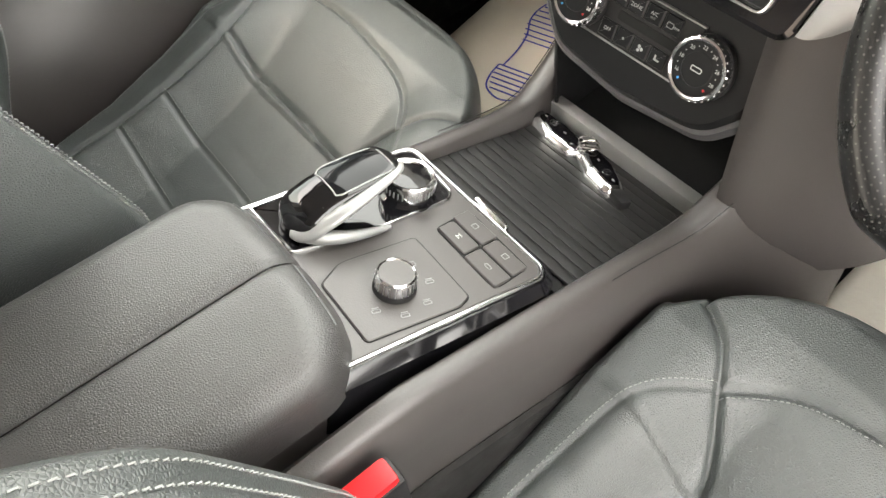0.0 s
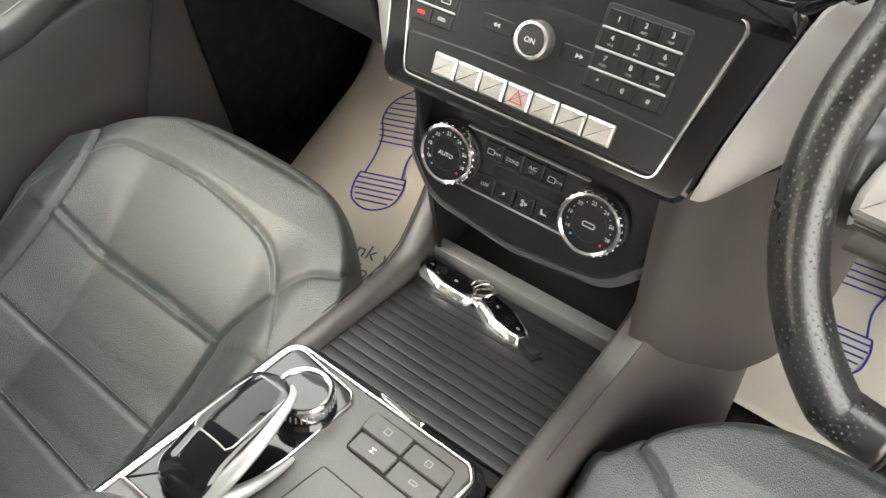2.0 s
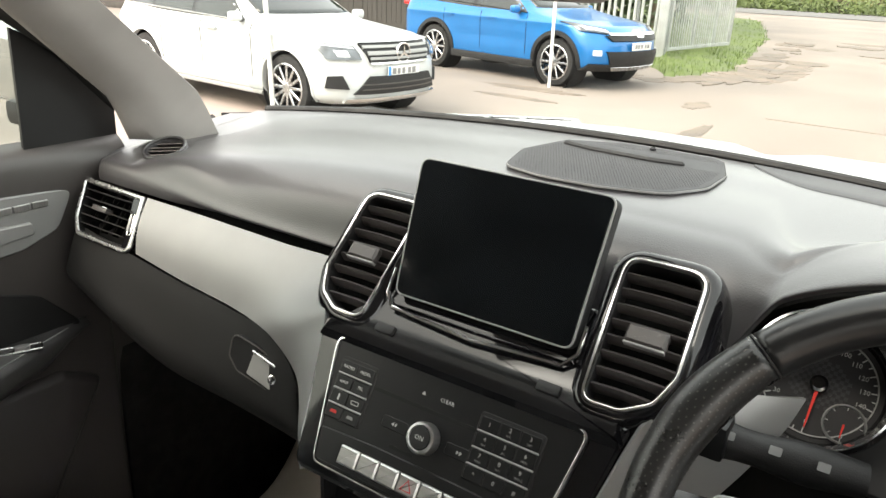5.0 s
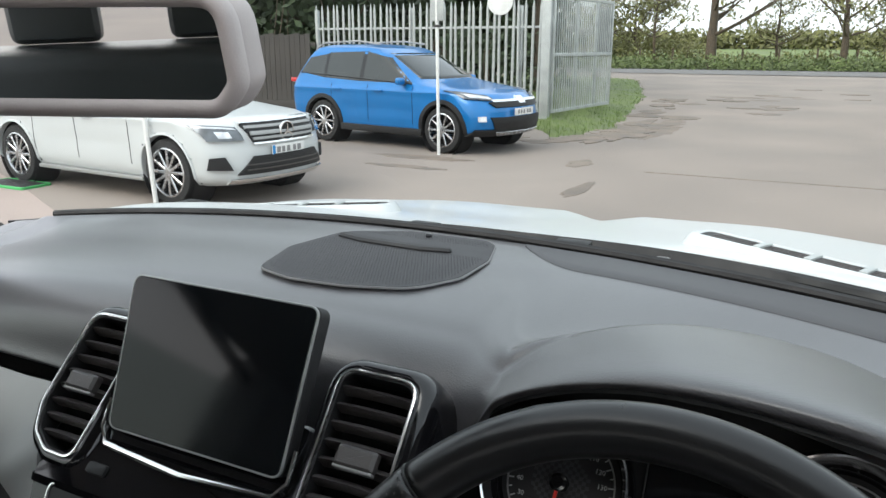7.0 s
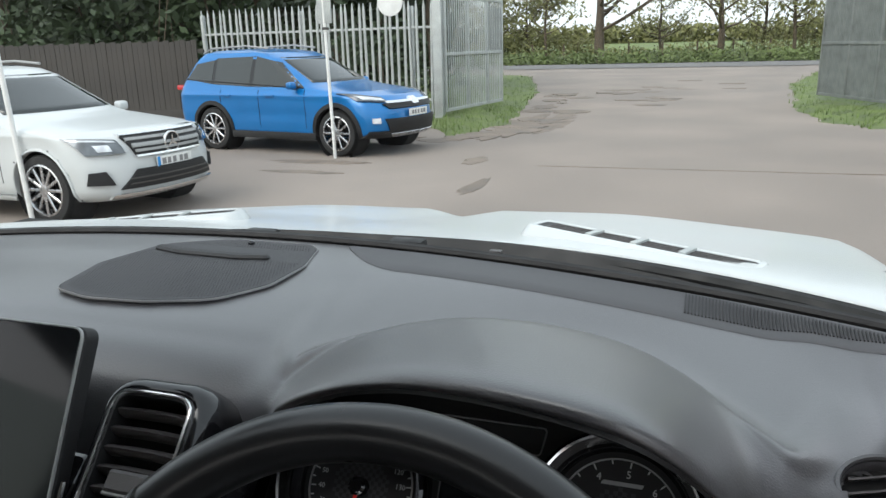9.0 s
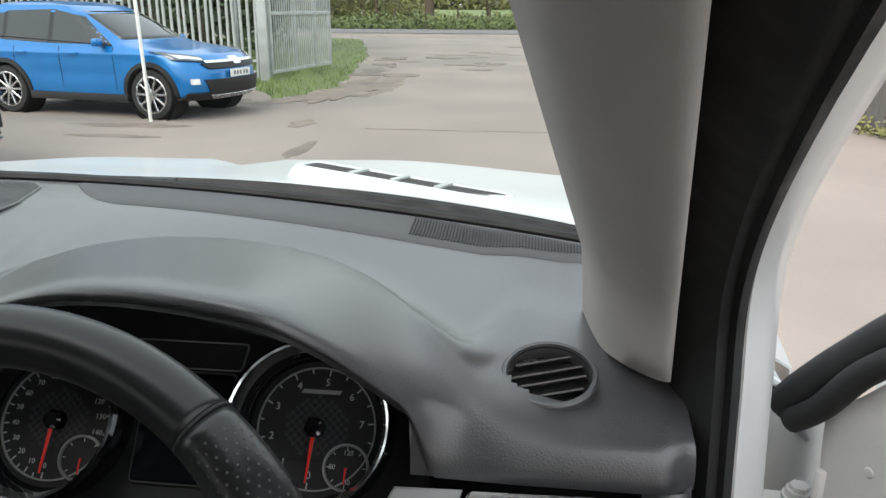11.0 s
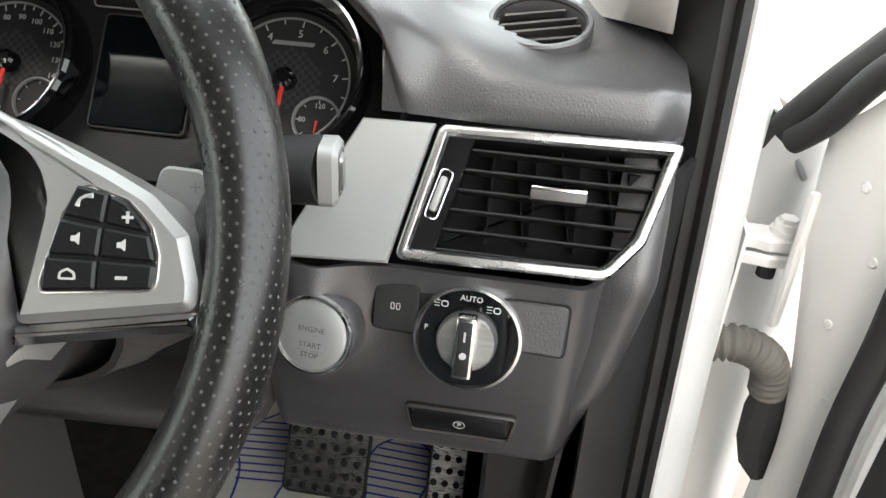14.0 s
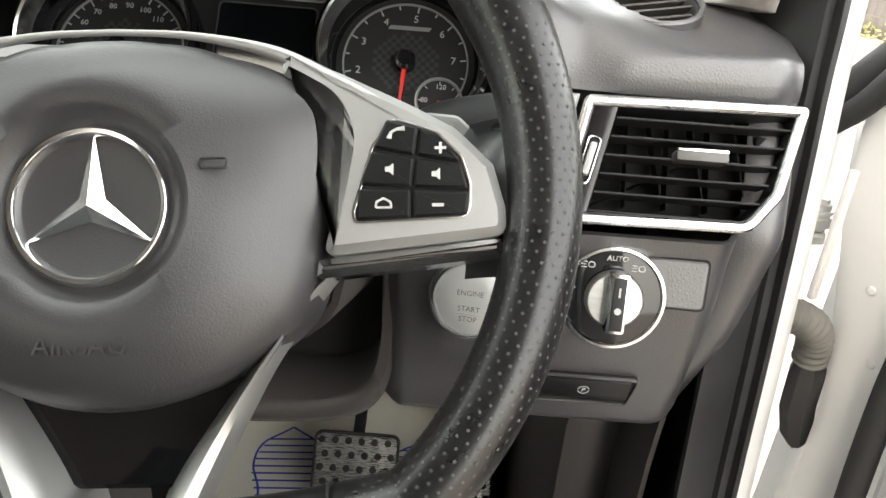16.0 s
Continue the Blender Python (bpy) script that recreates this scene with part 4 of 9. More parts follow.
# glossy trough under the screen, with two thumbwheels
tr = thing("screen_surround", frame_at((X0, 0.020, 1.664), 50), "piano black trough below the screen", "trim panel")
part("band", prism(rpoly([(-0.156, -0.006), (0.156, -0.006), (0.152, 0.020), (0.108, 0.027), (0.100, 0.070), (-0.100, 0.070), (-0.108, 0.027), (-0.152, 0.020)], 0.005, 4), -0.05, 0.004, 0.006), GLOSS, tr)
part("trough_edge", tube([(-0.098, 0.075, 0.020), (-0.098, 0.052, 0.012), (-0.088, 0.040, 0.009), (0.0, 0.034, 0.009), (0.088, 0.040, 0.009), (0.098, 0.052, 0.012), (0.098, 0.075, 0.020)], 0.0022, 8), CHROME, tr, "chrome line")
part("trough", prism(rpoly([(-0.097, 0.042), (0.097, 0.042), (0.097, 0.10), (-0.097, 0.10)], 0.008, 4), -0.02, 0.007, 0.003), GLOSS, tr)
for sx in (-1, 1):
    part("thumbwheel", block(sx * 0.085 - 0.011, sx * 0.085 + 0.011, 0.014, 0.024, 0.0, 0.0075, 0.003), MATTE, tr)
    part("thumbwheel_clip", block(sx * 0.085 - 0.0145, sx * 0.085 - 0.0115, 0.012, 0.027, 0.0, 0.003, 0.001), PANELB, tr)

def centre_vent(s):
    th = thing("centre_vent", frame_at((X0 + s * 0.134, 0.083, 1.735), 44), "black slatted air vent in a chrome ring and gloss pod", "air vent", group="centre air vents")
    flip = lambda pts: [(s * x, y) for x, y in pts]
    o = rpoly(ccw(flip([(-0.030, 0.056), (-0.022, -0.077), (0.013, -0.076), (0.036, -0.062), (0.0465, -0.036), (0.043, 0.056)])), [0.018, 0.014, 0.02, 0.02, 0.02, 0.019] if s > 0 else [0.019, 0.02, 0.02, 0.02, 0.014, 0.018], 6)
    pod = inset(ccw(o), -0.011)
    part("pod", border(pod, [(-0.004, -0.085), (-0.004, -0.030), (-0.003, -0.016), (0.000, -0.006), (0.0045, -0.0005), (0.009, 0.002), (0.0115, 0.001), (0.0122, -0.03), (0.010, -0.085)]), GLOSS, th, "piano black pod", smooth=60)
    chrome_frame("chrome_ring", o, 0.0036, 0.0045, th, z=0.0005)
    inn = inset(ccw(o), 0.0034)
    # plate behind the slats, coloured as the shade inside the pod
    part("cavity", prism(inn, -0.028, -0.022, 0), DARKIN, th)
    part("wall", border(inn, [(0, -0.034), (0, 0.002), (0.0012, 0.002), (0.0012, -0.034)]), MATTE, th)
    for i in range(8):
        v = 0.040 - i * 0.0142
        tt = (0.056 - v) / 0.133
        a, b = -0.0265 + 0.008 * tt, 0.0395 + 0.004 * tt - (0.016 * smooth01(-0.04, -0.075, v))
        xs_ = [a + (b - a) * k / 6 for k in range(7)]
        bm = sheet([[(s * x, v + 0.0040 * q + 0.001 * math.sin(3.14 * k / 6), -0.010 + 0.0095 * (1 - q * q) if q > -1 else -0.012) for k, x in enumerate(xs_)] for q in (-1.0, -0.6, 0.0, 0.6, 1.0)], 0.0025)
        part("slat", bm, HARD, th)
    part("slide_tab", prism(rrect(0.034, 0.016, 0.003, s * 0.012, -0.011), -0.002, 0.007, 0.0025), HARD, th)
    part("tab_edge", prism(rrect(0.034, 0.0025, 0.001, s * 0.012, -0.0195), -0.001, 0.0055, 0.0008), SATIN, th)


centre_vent(1)
centre_vent(-1)

# ---- side trims and outer vents ----
def side_vent(s):
    th = thing("side_vent", frame_at((s * 0.62, 0.1255, 1.680), 33), "black slatted side air vent in a wedge-shaped chrome frame", "air vent", group="side air vents")
    fl = lambda pts: ccw([(s * x, y) for x, y in pts])
    o = rpoly(fl([(-0.035, 0.006), (-0.053, -0.077), (0.072, -0.075), (0.091, -0.052), (0.108, 0.009)]), [0.006, 0.006, 0.016, 0.016, 0.005], 6)
    part("chrome_ring", border(o, bead(0.0066, 0.0055, -0.001)), SATCH, th, "satin chrome wedge frame")
    inn = inset(ccw(o), 0.0062)
    # back plate in shade black, so that the opening looks deep
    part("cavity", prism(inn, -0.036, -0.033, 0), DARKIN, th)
    part("wall", border(inn, [(0, -0.036), (0, 0.002), (0.001, 0.002), (0.001, -0.036)]), MATTE, th)
    st = rpoly(fl([(-0.031, 0.001), (-0.048, -0.071), (-0.030, -0.070), (-0.013, 0.001)]), 0.002, 3)
    part("gloss_strip", prism(st, -0.02, 0.0015, 0.0008), GLOSS, th)
    m = Matrix.Translation((s * -0.031, -0.036, 0.002)) @ Matrix.Rotation(radians(-s * 14), 4, "Z")
    b = border(rrect(0.009, 0.032, 0.004), bead(0.0014, 0.002, -0.001))
    b.transform(m)
    part("wheel_rim", b, CHROME, th)
    b = block(-0.0022, 0.0022, -0.011, 0.011, -0.001, 0.0045, 0.0018)
    b.transform(m)
    part("thumbwheel", b, SATIN, th)
    for i in range(6):
        v = -0.007 - i * 0.0122
        a = -0.013 - 0.017 * (0 - v) / 0.07
        b_ = 0.101 - 0.020 * (0 - v) / 0.05 - (0.008 if i == 5 else 0)
        bm = block(a, b_, v - 0.0008, v + 0.0008, -0.016, 0.0005, 0.0006, 1)
        bm.transform(Matrix.Diagonal((s, 1, 1, 1)))
        part("slat", bm, MATTE, th)
    for i in range(7):
        x = -0.002 + i * 0.0135
        bm = block(x - 0.0005, x + 0.0005, -0.060, -0.004, -0.030, -0.018, 0, 1)
        bm.transform(Matrix.Diagonal((s, 1, 1, 1)) @ Matrix.Rotation(radians(10), 4, "Z") if i % 2 else Matrix.Diagonal((s, 1, 1, 1)))
        # fins share the shade black of the cavity behind them
        part("fin", bm, DARKIN, th)
    bm = block(0.022, 0.055, -0.0335, -0.0262, -0.004, 0.009, 0.0024)
    bm.transform(Matrix.Diagonal((s, 1, 1, 1)))
    part("slide_tab", bm, HARD, th)
    bm = block(0.0225, 0.0545, -0.0275, -0.0255, 0.0, 0.0096, 0.0008)
    bm.transform(Matrix.Diagonal((s, 1, 1, 1)))
    part("tab_edge", bm, CHROME, th)


side_vent(1)
side_vent(-1)


def fascia(name, pts_top, pts_bot, mat_, label, n=40, m=6, bulge=0.006, cat="trim"):
    """A trim band between two lines, bowed out a little."""
    th = thing(name, Matrix.Translation(pts_top[0]), label, cat)
    a, b = spline(pts_top, n), spline(pts_bot, n)
    rows = []
    for p, q in zip(a, b):
        rows.append([tuple(p.lerp(q, k / m) + Vector((0, -bulge * math.sin(math.pi * k / m), 0))) for k in range(m + 1)])
    part("panel", in_car(th, sheet(rows, 0.004)), mat_, th, smooth=60)
    return th


# silver trim, passenger side: sweeps down beside the centre stack
fascia("silver_trim", [(-0.579, 0.127, 1.686), (-0.45, 0.118, 1.690), (-0.30, 0.108, 1.693), (-0.20, 0.098, 1.696), (-0.168, 0.038, 1.683), (-0.158, 0.022, 1.662), (-0.146, -0.006, 1.62), (-0.137, -0.034, 1.575), (-0.133, -0.040, 1.545)],
       [(-0.560, 0.088, 1.620), (-0.46, 0.080, 1.613), (-0.36, 0.072, 1.610), (-0.30, 0.062, 1.608), (-0.258, 0.050, 1.604), (-0.222, 0.042, 1.585), (-0.200, 0.034, 1.555), (-0.186, 0.026, 1.525)], SATIN, "pale silver dashboard trim sweeping beside the centre stack")
tr = thing("silver_trim", frame_at((0.62, 0.1255, 1.680), 33), "pale silver dashboard trim beside the steering wheel", "trim")
part("panel", prism([(-0.0825, 0.0054), (-0.126, -0.0836), (-0.0570, -0.0800), (-0.0384, 0.0063)], -0.004, 0.0016, 0.0012), SATIN, tr, smooth=20)
fascia("silver_trim", [(0.19, 0.085, 1.70), (0.166, 0.035, 1.683), (0.158, 0.024, 1.668), (0.149, 0.003, 1.635), (0.140, -0.022, 1.597), (0.133, -0.041, 1.562)],
       [(0.258, 0.13, 1.69), (0.25, 0.12, 1.665), (0.236, 0.098, 1.640), (0.215, 0.066, 1.612), (0.19, 0.03, 1.588), (0.150, -0.02, 1.560)], SATIN, "pale silver trim between centre stack and steering column")

# glovebox
gb = thing("glovebox", Matrix.Translation((-0.42, 0.05, 1.54)), "black closed glovebox with a silver latch", "glovebox")
a = spline([(-0.715, 0.100, 1.625), (-0.572, 0.086, 1.618), (-0.46, 0.078, 1.611), (-0.36, 0.070, 1.608), (-0.28, 0.058, 1.605), (-0.225, 0.042, 1.584), (-0.207, 0.036, 1.54)], 40)
b = spline([(-0.715, 0.075, 1.55), (-0.59, 0.055, 1.535), (-0.47, 0.045, 1.515), (-0.36, 0.038, 1.515), (-0.28, 0.033, 1.515), (-0.222, 0.030, 1.515), (-0.195, 0.028, 1.515)], 40)
c = spline([(-0.715, 0.12, 1.52), (-0.59, 0.10, 1.495), (-0.47, 0.09, 1.475), (-0.36, 0.085, 1.478), (-0.28, 0.08, 1.478), (-0.215, 0.07, 1.478)], 40)
d = spline([(-0.715, 0.30, 1.48), (-0.59, 0.28, 1.46), (-0.47, 0.27, 1.44), (-0.36, 0.26, 1.445), (-0.28, 0.26, 1.445), (-0.215, 0.25, 1.445)], 40)
rows = [[tuple(t) for t in spline([p, p.lerp(q, 0.5) + Vector((0, -0.004, 0)), q, r, s_], 15)] for p, q, r, s_ in zip(a, b, c, d)]
part("lid", in_car(gb, sheet(rows, 0.004)), LID, gb, smooth=60)
m = frame_at((-0.277, 0.0415, 1.572), 22, 12, -16)
for nm, sh_, z0, z1, mt, lb in (("latch_recess", rpoly([(-0.046, 0.016), (-0.040, -0.010), (-0.022, -0.021), (0.032, -0.021), (0.034, 0.012), (-0.01, 0.017)], [0.008, 0.012, 0.012, 0.003, 0.003, 0.01], 4), -0.012, -0.0015, DARKIN, ""), ("latch_rim", None, 0, 0, HARD, ""), ("latch", rpoly([(-0.010, 0.011), (-0.008, -0.016), (0.030, -0.018), (0.032, 0.009)], 0.002, 3), -0.003, 0.002, SATIN, "silver latch"), ("latch_lip", rpoly([(-0.011, 0.0125), (-0.011, 0.0095), (0.033, 0.0075), (0.033, 0.0105)], 0.001, 2), 0.000, 0.0055, SATCH, "silver latch")):
    if sh_ is None:
        bb = border(rpoly([(-0.046, 0.016), (-0.040, -0.010), (-0.022, -0.021), (0.032, -0.021), (0.034, 0.012), (-0.01, 0.017)], [0.008, 0.012, 0.012, 0.003, 0.003, 0.01], 4), bead(0.0016, 0.002, -0.002))
    else:
        bb = prism(sh_, z0, z1, 0.001)
    bb.transform(m)
    part(nm, in_car(gb, bb), mt, gb, lb)
bb = lathe([(0.0055, 0), (0.0055, 0.0055), (0.0042, 0.006), (0.0036, 0.0048), (0.0005, 0.0046)], 20)
bb.transform(m @ Matrix.Translation((0.027, -0.005, 0)))
lk = part("lock", in_car(gb, bb), CHROME, gb, "chrome lock barrel")
bb = block(-0.0006, 0.0006, -0.0024, 0.0024, 0.0044, 0.0054, 0)
bb.transform(m @ Matrix.Translation((0.027, -0.005, 0)))
part("keyhole", in_car(gb, bb), DARKIN, lk, smooth=0)

# driver's lower panel
lp = thing("lower_dash_panel", Matrix.Translation((0.6, 0.1, 1.52)), "dark grey panel below the driver's air vent", "dash panel", kind="structure")
rows = []
for i in range(50):
    x = 0.462 + i * (0.712 - 0.462) / 49
    e = smooth01(0.672, 0.712, x)
    f = smooth01(0.48, 0.455, x)
    boss = 0.028 * math.exp(-(((x - 0.518) / 0.0225) ** 2))
    yy = lambda z, y: y + 0.05 * e * e + 0.03 * f - boss * math.exp(-(((z - 1.564) / 0.045) ** 2))
    bot = 1.428 + 0.02 * e - 0.004 * f
    P = [(1.607, 0.087), (1.585, 0.091), (1.56, 0.092), (1.53, 0.097), (1.50, 0.104), (1.47, 0.112), (1.445, 0.119), (bot, 0.128), (bot - 0.004, 0.16), (bot + 0.02, 0.25)]
    rows.append([tuple(p) for p in spline([(x, yy(z, y), z) for z, y in P], 40)])
part("panel", in_car(lp, sheet(rows, 0.004)), SOFT, lp, smooth=60)
lettering("AIRBAG", 0.0085, 0.0, 0.0, 0.0, lp, HARD).matrix_basis = PLACED[lp.name].inverted() @ CAR @ frame_at((0.520, 0.1115, 1.450), -20)
# near-black sheet across the open space round the column, coloured as its shade
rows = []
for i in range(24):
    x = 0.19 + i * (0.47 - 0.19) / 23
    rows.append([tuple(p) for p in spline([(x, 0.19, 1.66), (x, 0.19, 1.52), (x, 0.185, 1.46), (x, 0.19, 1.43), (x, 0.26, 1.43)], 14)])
part("knee_shade", in_car(lp, sheet(rows, 0.004)), DARKIN, lp, smooth=60)
rim = spline([(0.468, 0.112, 1.61), (0.466, 0.112, 1.55), (0.464, 0.114, 1.49), (0.452, 0.118, 1.452), (0.425, 0.122, 1.432), (0.38, 0.124, 1.423), (0.30, 0.124, 1.418), (0.22, 0.12, 1.42)], 40)
rows = [[(q.x + 0.004, q.y + 0.07, q.z), (q.x, q.y + 0.004, q.z), (q.x, q.y, q.z - 0.004), (q.x + 0.004, q.y - 0.001, q.z - 0.010), (q.x + 0.006, q.y + 0.006, q.z - 0.020), (q.x + 0.006, q.y + 0.06, q.z - 0.026)] for q in rim]
part("recess_rim", in_car(lp, sheet(rows, 0.002)), HARD, lp, smooth=60)
rows = []
for i in range(14):
    y = 0.135 + 0.014 * i
    rows.append([tuple(p) for p in spline([(0.728, y + 0.03, 1.672), (0.724, y, 1.60), (0.70, y, 1.50), (0.69, y, 1.42), (0.688, y, 1.30), (0.69, y, 1.0)], 20)])
corner = []
for i in range(30):
    z = 1.684 - i * (1.684 - 1.43) / 29
    xr = along(z, [1.43, 1.52, 1.60, 1.684], [0.692, 0.713, 0.727, 0.731])
    y = along(z, [1.43, 1.53, 1.607, 1.64, 1.684], [0.131, 0.100, 0.096, 0.112, 0.140])
    corner.append([(xr - 0.034, y + 0.008, z), (xr - 0.018, y + 0.002, z), (xr - 0.007, y + 0.004, z), (xr - 0.002, y + 0.012, z), (xr, y + 0.03, z), (xr, y + 0.07, z)])
part("corner_panel", in_car(lp, sheet(corner, 0.003)), SOFT, lp, smooth=60)
part("end_panel", in_car(lp, sheet(rows, 0.004)), HARD, lp, smooth=60)

# light switch
ls = thing("light_switch", frame_at((0.615, 0.084, 1.5655), 16, -2), "chrome-ringed rotary light switch on a black plate", "switch")
part("plate", prism(rpoly([(-0.062, 0.032), (-0.062, -0.003), (0.0605, -0.005), (0.0605, 0.030)], 0.005, 4), -0.012, 0.0016, 0.001), DARKIN, ls)
part("plate_left", prism(rrect(0.028, 0.0325, 0.004, -0.0465, 0.0145), -0.01, 0.0044, 0.001), MATTE, ls)
part("plate_right", prism(rrect(0.040, 0.0320, 0.004, 0.0390, 0.0125), -0.01, 0.0030, 0.001), SOFT, ls)
part("ring", lathe([(0.0345, -0.006), (0.0345, 0.004), (0.0335, 0.0058), (0.0318, 0.006), (0.0308, 0.004)], 64, ring=True), CHROME, ls, "chrome ring")
part("disc", lathe([(0.0312, 0.0), (0.0310, 0.0034), (0.020, 0.0040), (0.018, 0.0040)], 64), GLOSS, ls)
kb = part("knob", lathe([(0.0188, 0.003), (0.0186, 0.010), (0.0172, 0.0120), (0.004, 0.0124)], 48), SILVER, ls, "brushed silver knob")
part("grip", block(-0.0062, 0.0062, -0.0195, 0.0195, 0.010, 0.0225, 0.0025), CHROME, kb)
part("grip_face", block(-0.0042, 0.0042, -0.0172, 0.0172, 0.018, 0.0233, 0.001), MATTE, kb)
part("mark", block(-0.0006, 0.0006, 0.005, 0.011, 0.0230, 0.0236, 0), PRINT, kb)
part("lamp_symbol", prism(circle(0.0022, 12, 0, -0.004), 0.0230, 0.0236, 0), PRINT, kb)
lettering("AUTO", 0.0050, 0, 0.0258, 0.0041, ls, PRINT)
lettering("P", 0.0050, -0.0262, 0.004, 0.0041, ls, PRINT)
for a in (128, 52):
    cx, cy = 0.0262 * math.cos(radians(a)), 0.0262 * math.sin(radians(a))
    part("symbol", border(rrect(0.0045, 0.0040, 0.0018, cx, cy), [(0, 0.0036), (0, 0.0042), (0.0006, 0.0042), (0.0006, 0.0036)]), PRINT, ls)
    for k in range(3):
        part("symbol", block(cx - 0.0065, cx - 0.003, cy - 0.0018 + k * 0.0018 - 0.0002, cy - 0.0018 + k * 0.0018 + 0.0002, 0.0036, 0.0042, 0), PRINT, ls)
part("symbol", border(rrect(0.0026, 0.0044, 0.001, -0.0483, 0.0145), [(0, 0.0040), (0, 0.0047), (0.0005, 0.0047), (0.0005, 0.0040)]), PRINT, ls)
part("symbol", border(rrect(0.0026, 0.0044, 0.001, -0.0448, 0.0145), [(0, 0.0040), (0, 0.0047), (0.0005, 0.0047), (0.0005, 0.0040)]), PRINT, ls)

# start button
sb = thing("start_button", frame_at((0.522, 0.064, 1.567), 18, -6), "round brushed silver engine start button", "button")
part("collar", lathe([(0.027, -0.02), (0.027, -0.003), (0.0258, -0.001)], 48), SOFT, sb)
part("ring", lathe([(0.0254, -0.012), (0.0254, 0.001), (0.0246, 0.0026), (0.0232, 0.0028), (0.0224, 0.001)], 48, ring=True), CHROME, sb, "chrome ring")
part("cap", lathe([(0.0226, -0.004), (0.0222, 0.0016), (0.020, 0.0030), (0.010, 0.0036), (0.002, 0.0037)], 48), SATIN, sb, "brushed silver cap")
for w, v in (("ENGINE", 0.004), ("START", -0.006), ("STOP", -0.0125)):
    lettering(w, 0.0048, 0, v, 0.0036, sb, HARD)
part("bar", block(-0.008, 0.008, -0.0096, -0.0092, 0.003, 0.0038, 0), PRINT_D, sb)

# parking brake release
pb = thing("parking_brake_handle", frame_at((0.613, 0.108, 1.474), -14, 0), "black parking brake pull handle", "handle")
part("recess", prism(rpoly([(-0.040, 0.013), (-0.036, -0.017), (0.036, -0.017), (0.040, 0.013)], 0.005, 4), -0.02, 0.0005, 0.0005), DARKIN, pb)
part("rim", border(rpoly([(-0.040, 0.013), (-0.036, -0.017), (0.036, -0.017), (0.040, 0.013)], 0.005, 4), bead(0.002, 0.0025, 0)), HARD, pb)
part("paddle", block(-0.034, 0.034, -0.008, 0.0125, -0.006, 0.005, 0.003), PANELB, pb)
lettering("P", 0.0062, 0, 0.0025, 0.0052, pb, PRINT)
part("symbol", border(circle(0.0042, 20, 0, 0.0025), [(0, 0.005), (0, 0.0053), (0.0004, 0.0053), (0.0004, 0.005)]), PRINT, pb)

# side covers between the centre stack and the footwells
for s in (-1, 1):
    sc = thing("stack_side_cover", Matrix.Translation((s * 0.17, 0.03, 1.40)), "warm grey plastic cover beside the centre stack", "trim", group="stack side covers", kind="structure")
    rows = []
    for k in range(14):
        z = 1.562 - 0.322 * k / 13
        f = 0.012 * (k / 13) ** 2
        across = (0.112, 0.126, 0.150, 0.185, 0.225, 0.25) if s > 0 else (0.104, 0.110, 0.115, 0.119, 0.124, 0.13)
        along_ = (-0.038 + f, -0.036 + f, -0.012 + f, 0.04, 0.10, 0.17)
        rows.append([tuple(q) for q in spline([(s * a, b, z - d) for a, b, d in zip(across, along_, (0, 0, 0, 0.004, 0.010, 0.015))], 16)])
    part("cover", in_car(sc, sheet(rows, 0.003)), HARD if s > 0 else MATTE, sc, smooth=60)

# ---- instruments and steering ----
cl = thing("instrument_cluster", frame_at((0.3628, 0.190, 1.6825), 36), "black instrument cluster with two chrome-ringed dials", "instruments")
part("backing", prism(rpoly([(-0.19, -0.08), (0.19, -0.08), (0.185, 0.05), (0.10, 0.10), (-0.10, 0.10), (-0.185, 0.05)], 0.03, 5), -0.03, -0.012, 0.002), MATTE, cl)
part("mid_screen", prism(rrect(0.070, 0.082, 0.004, 0.0, -0.003), -0.012, -0.007, 0.001), SCREEN, cl, "dark centre display")
part("mid_edge", border(rrect(0.073, 0.085, 0.005, 0.0, -0.003), bead(0.0015, 0.003, -0.011)), HARD, cl)
part("hud_recess", border(rpoly([(-0.042, 0.040), (0.042, 0.040), (0.046, 0.062), (-0.046, 0.062)], 0.004, 3), bead(0.0011, 0.002, -0.002)), PRINT_D, cl)


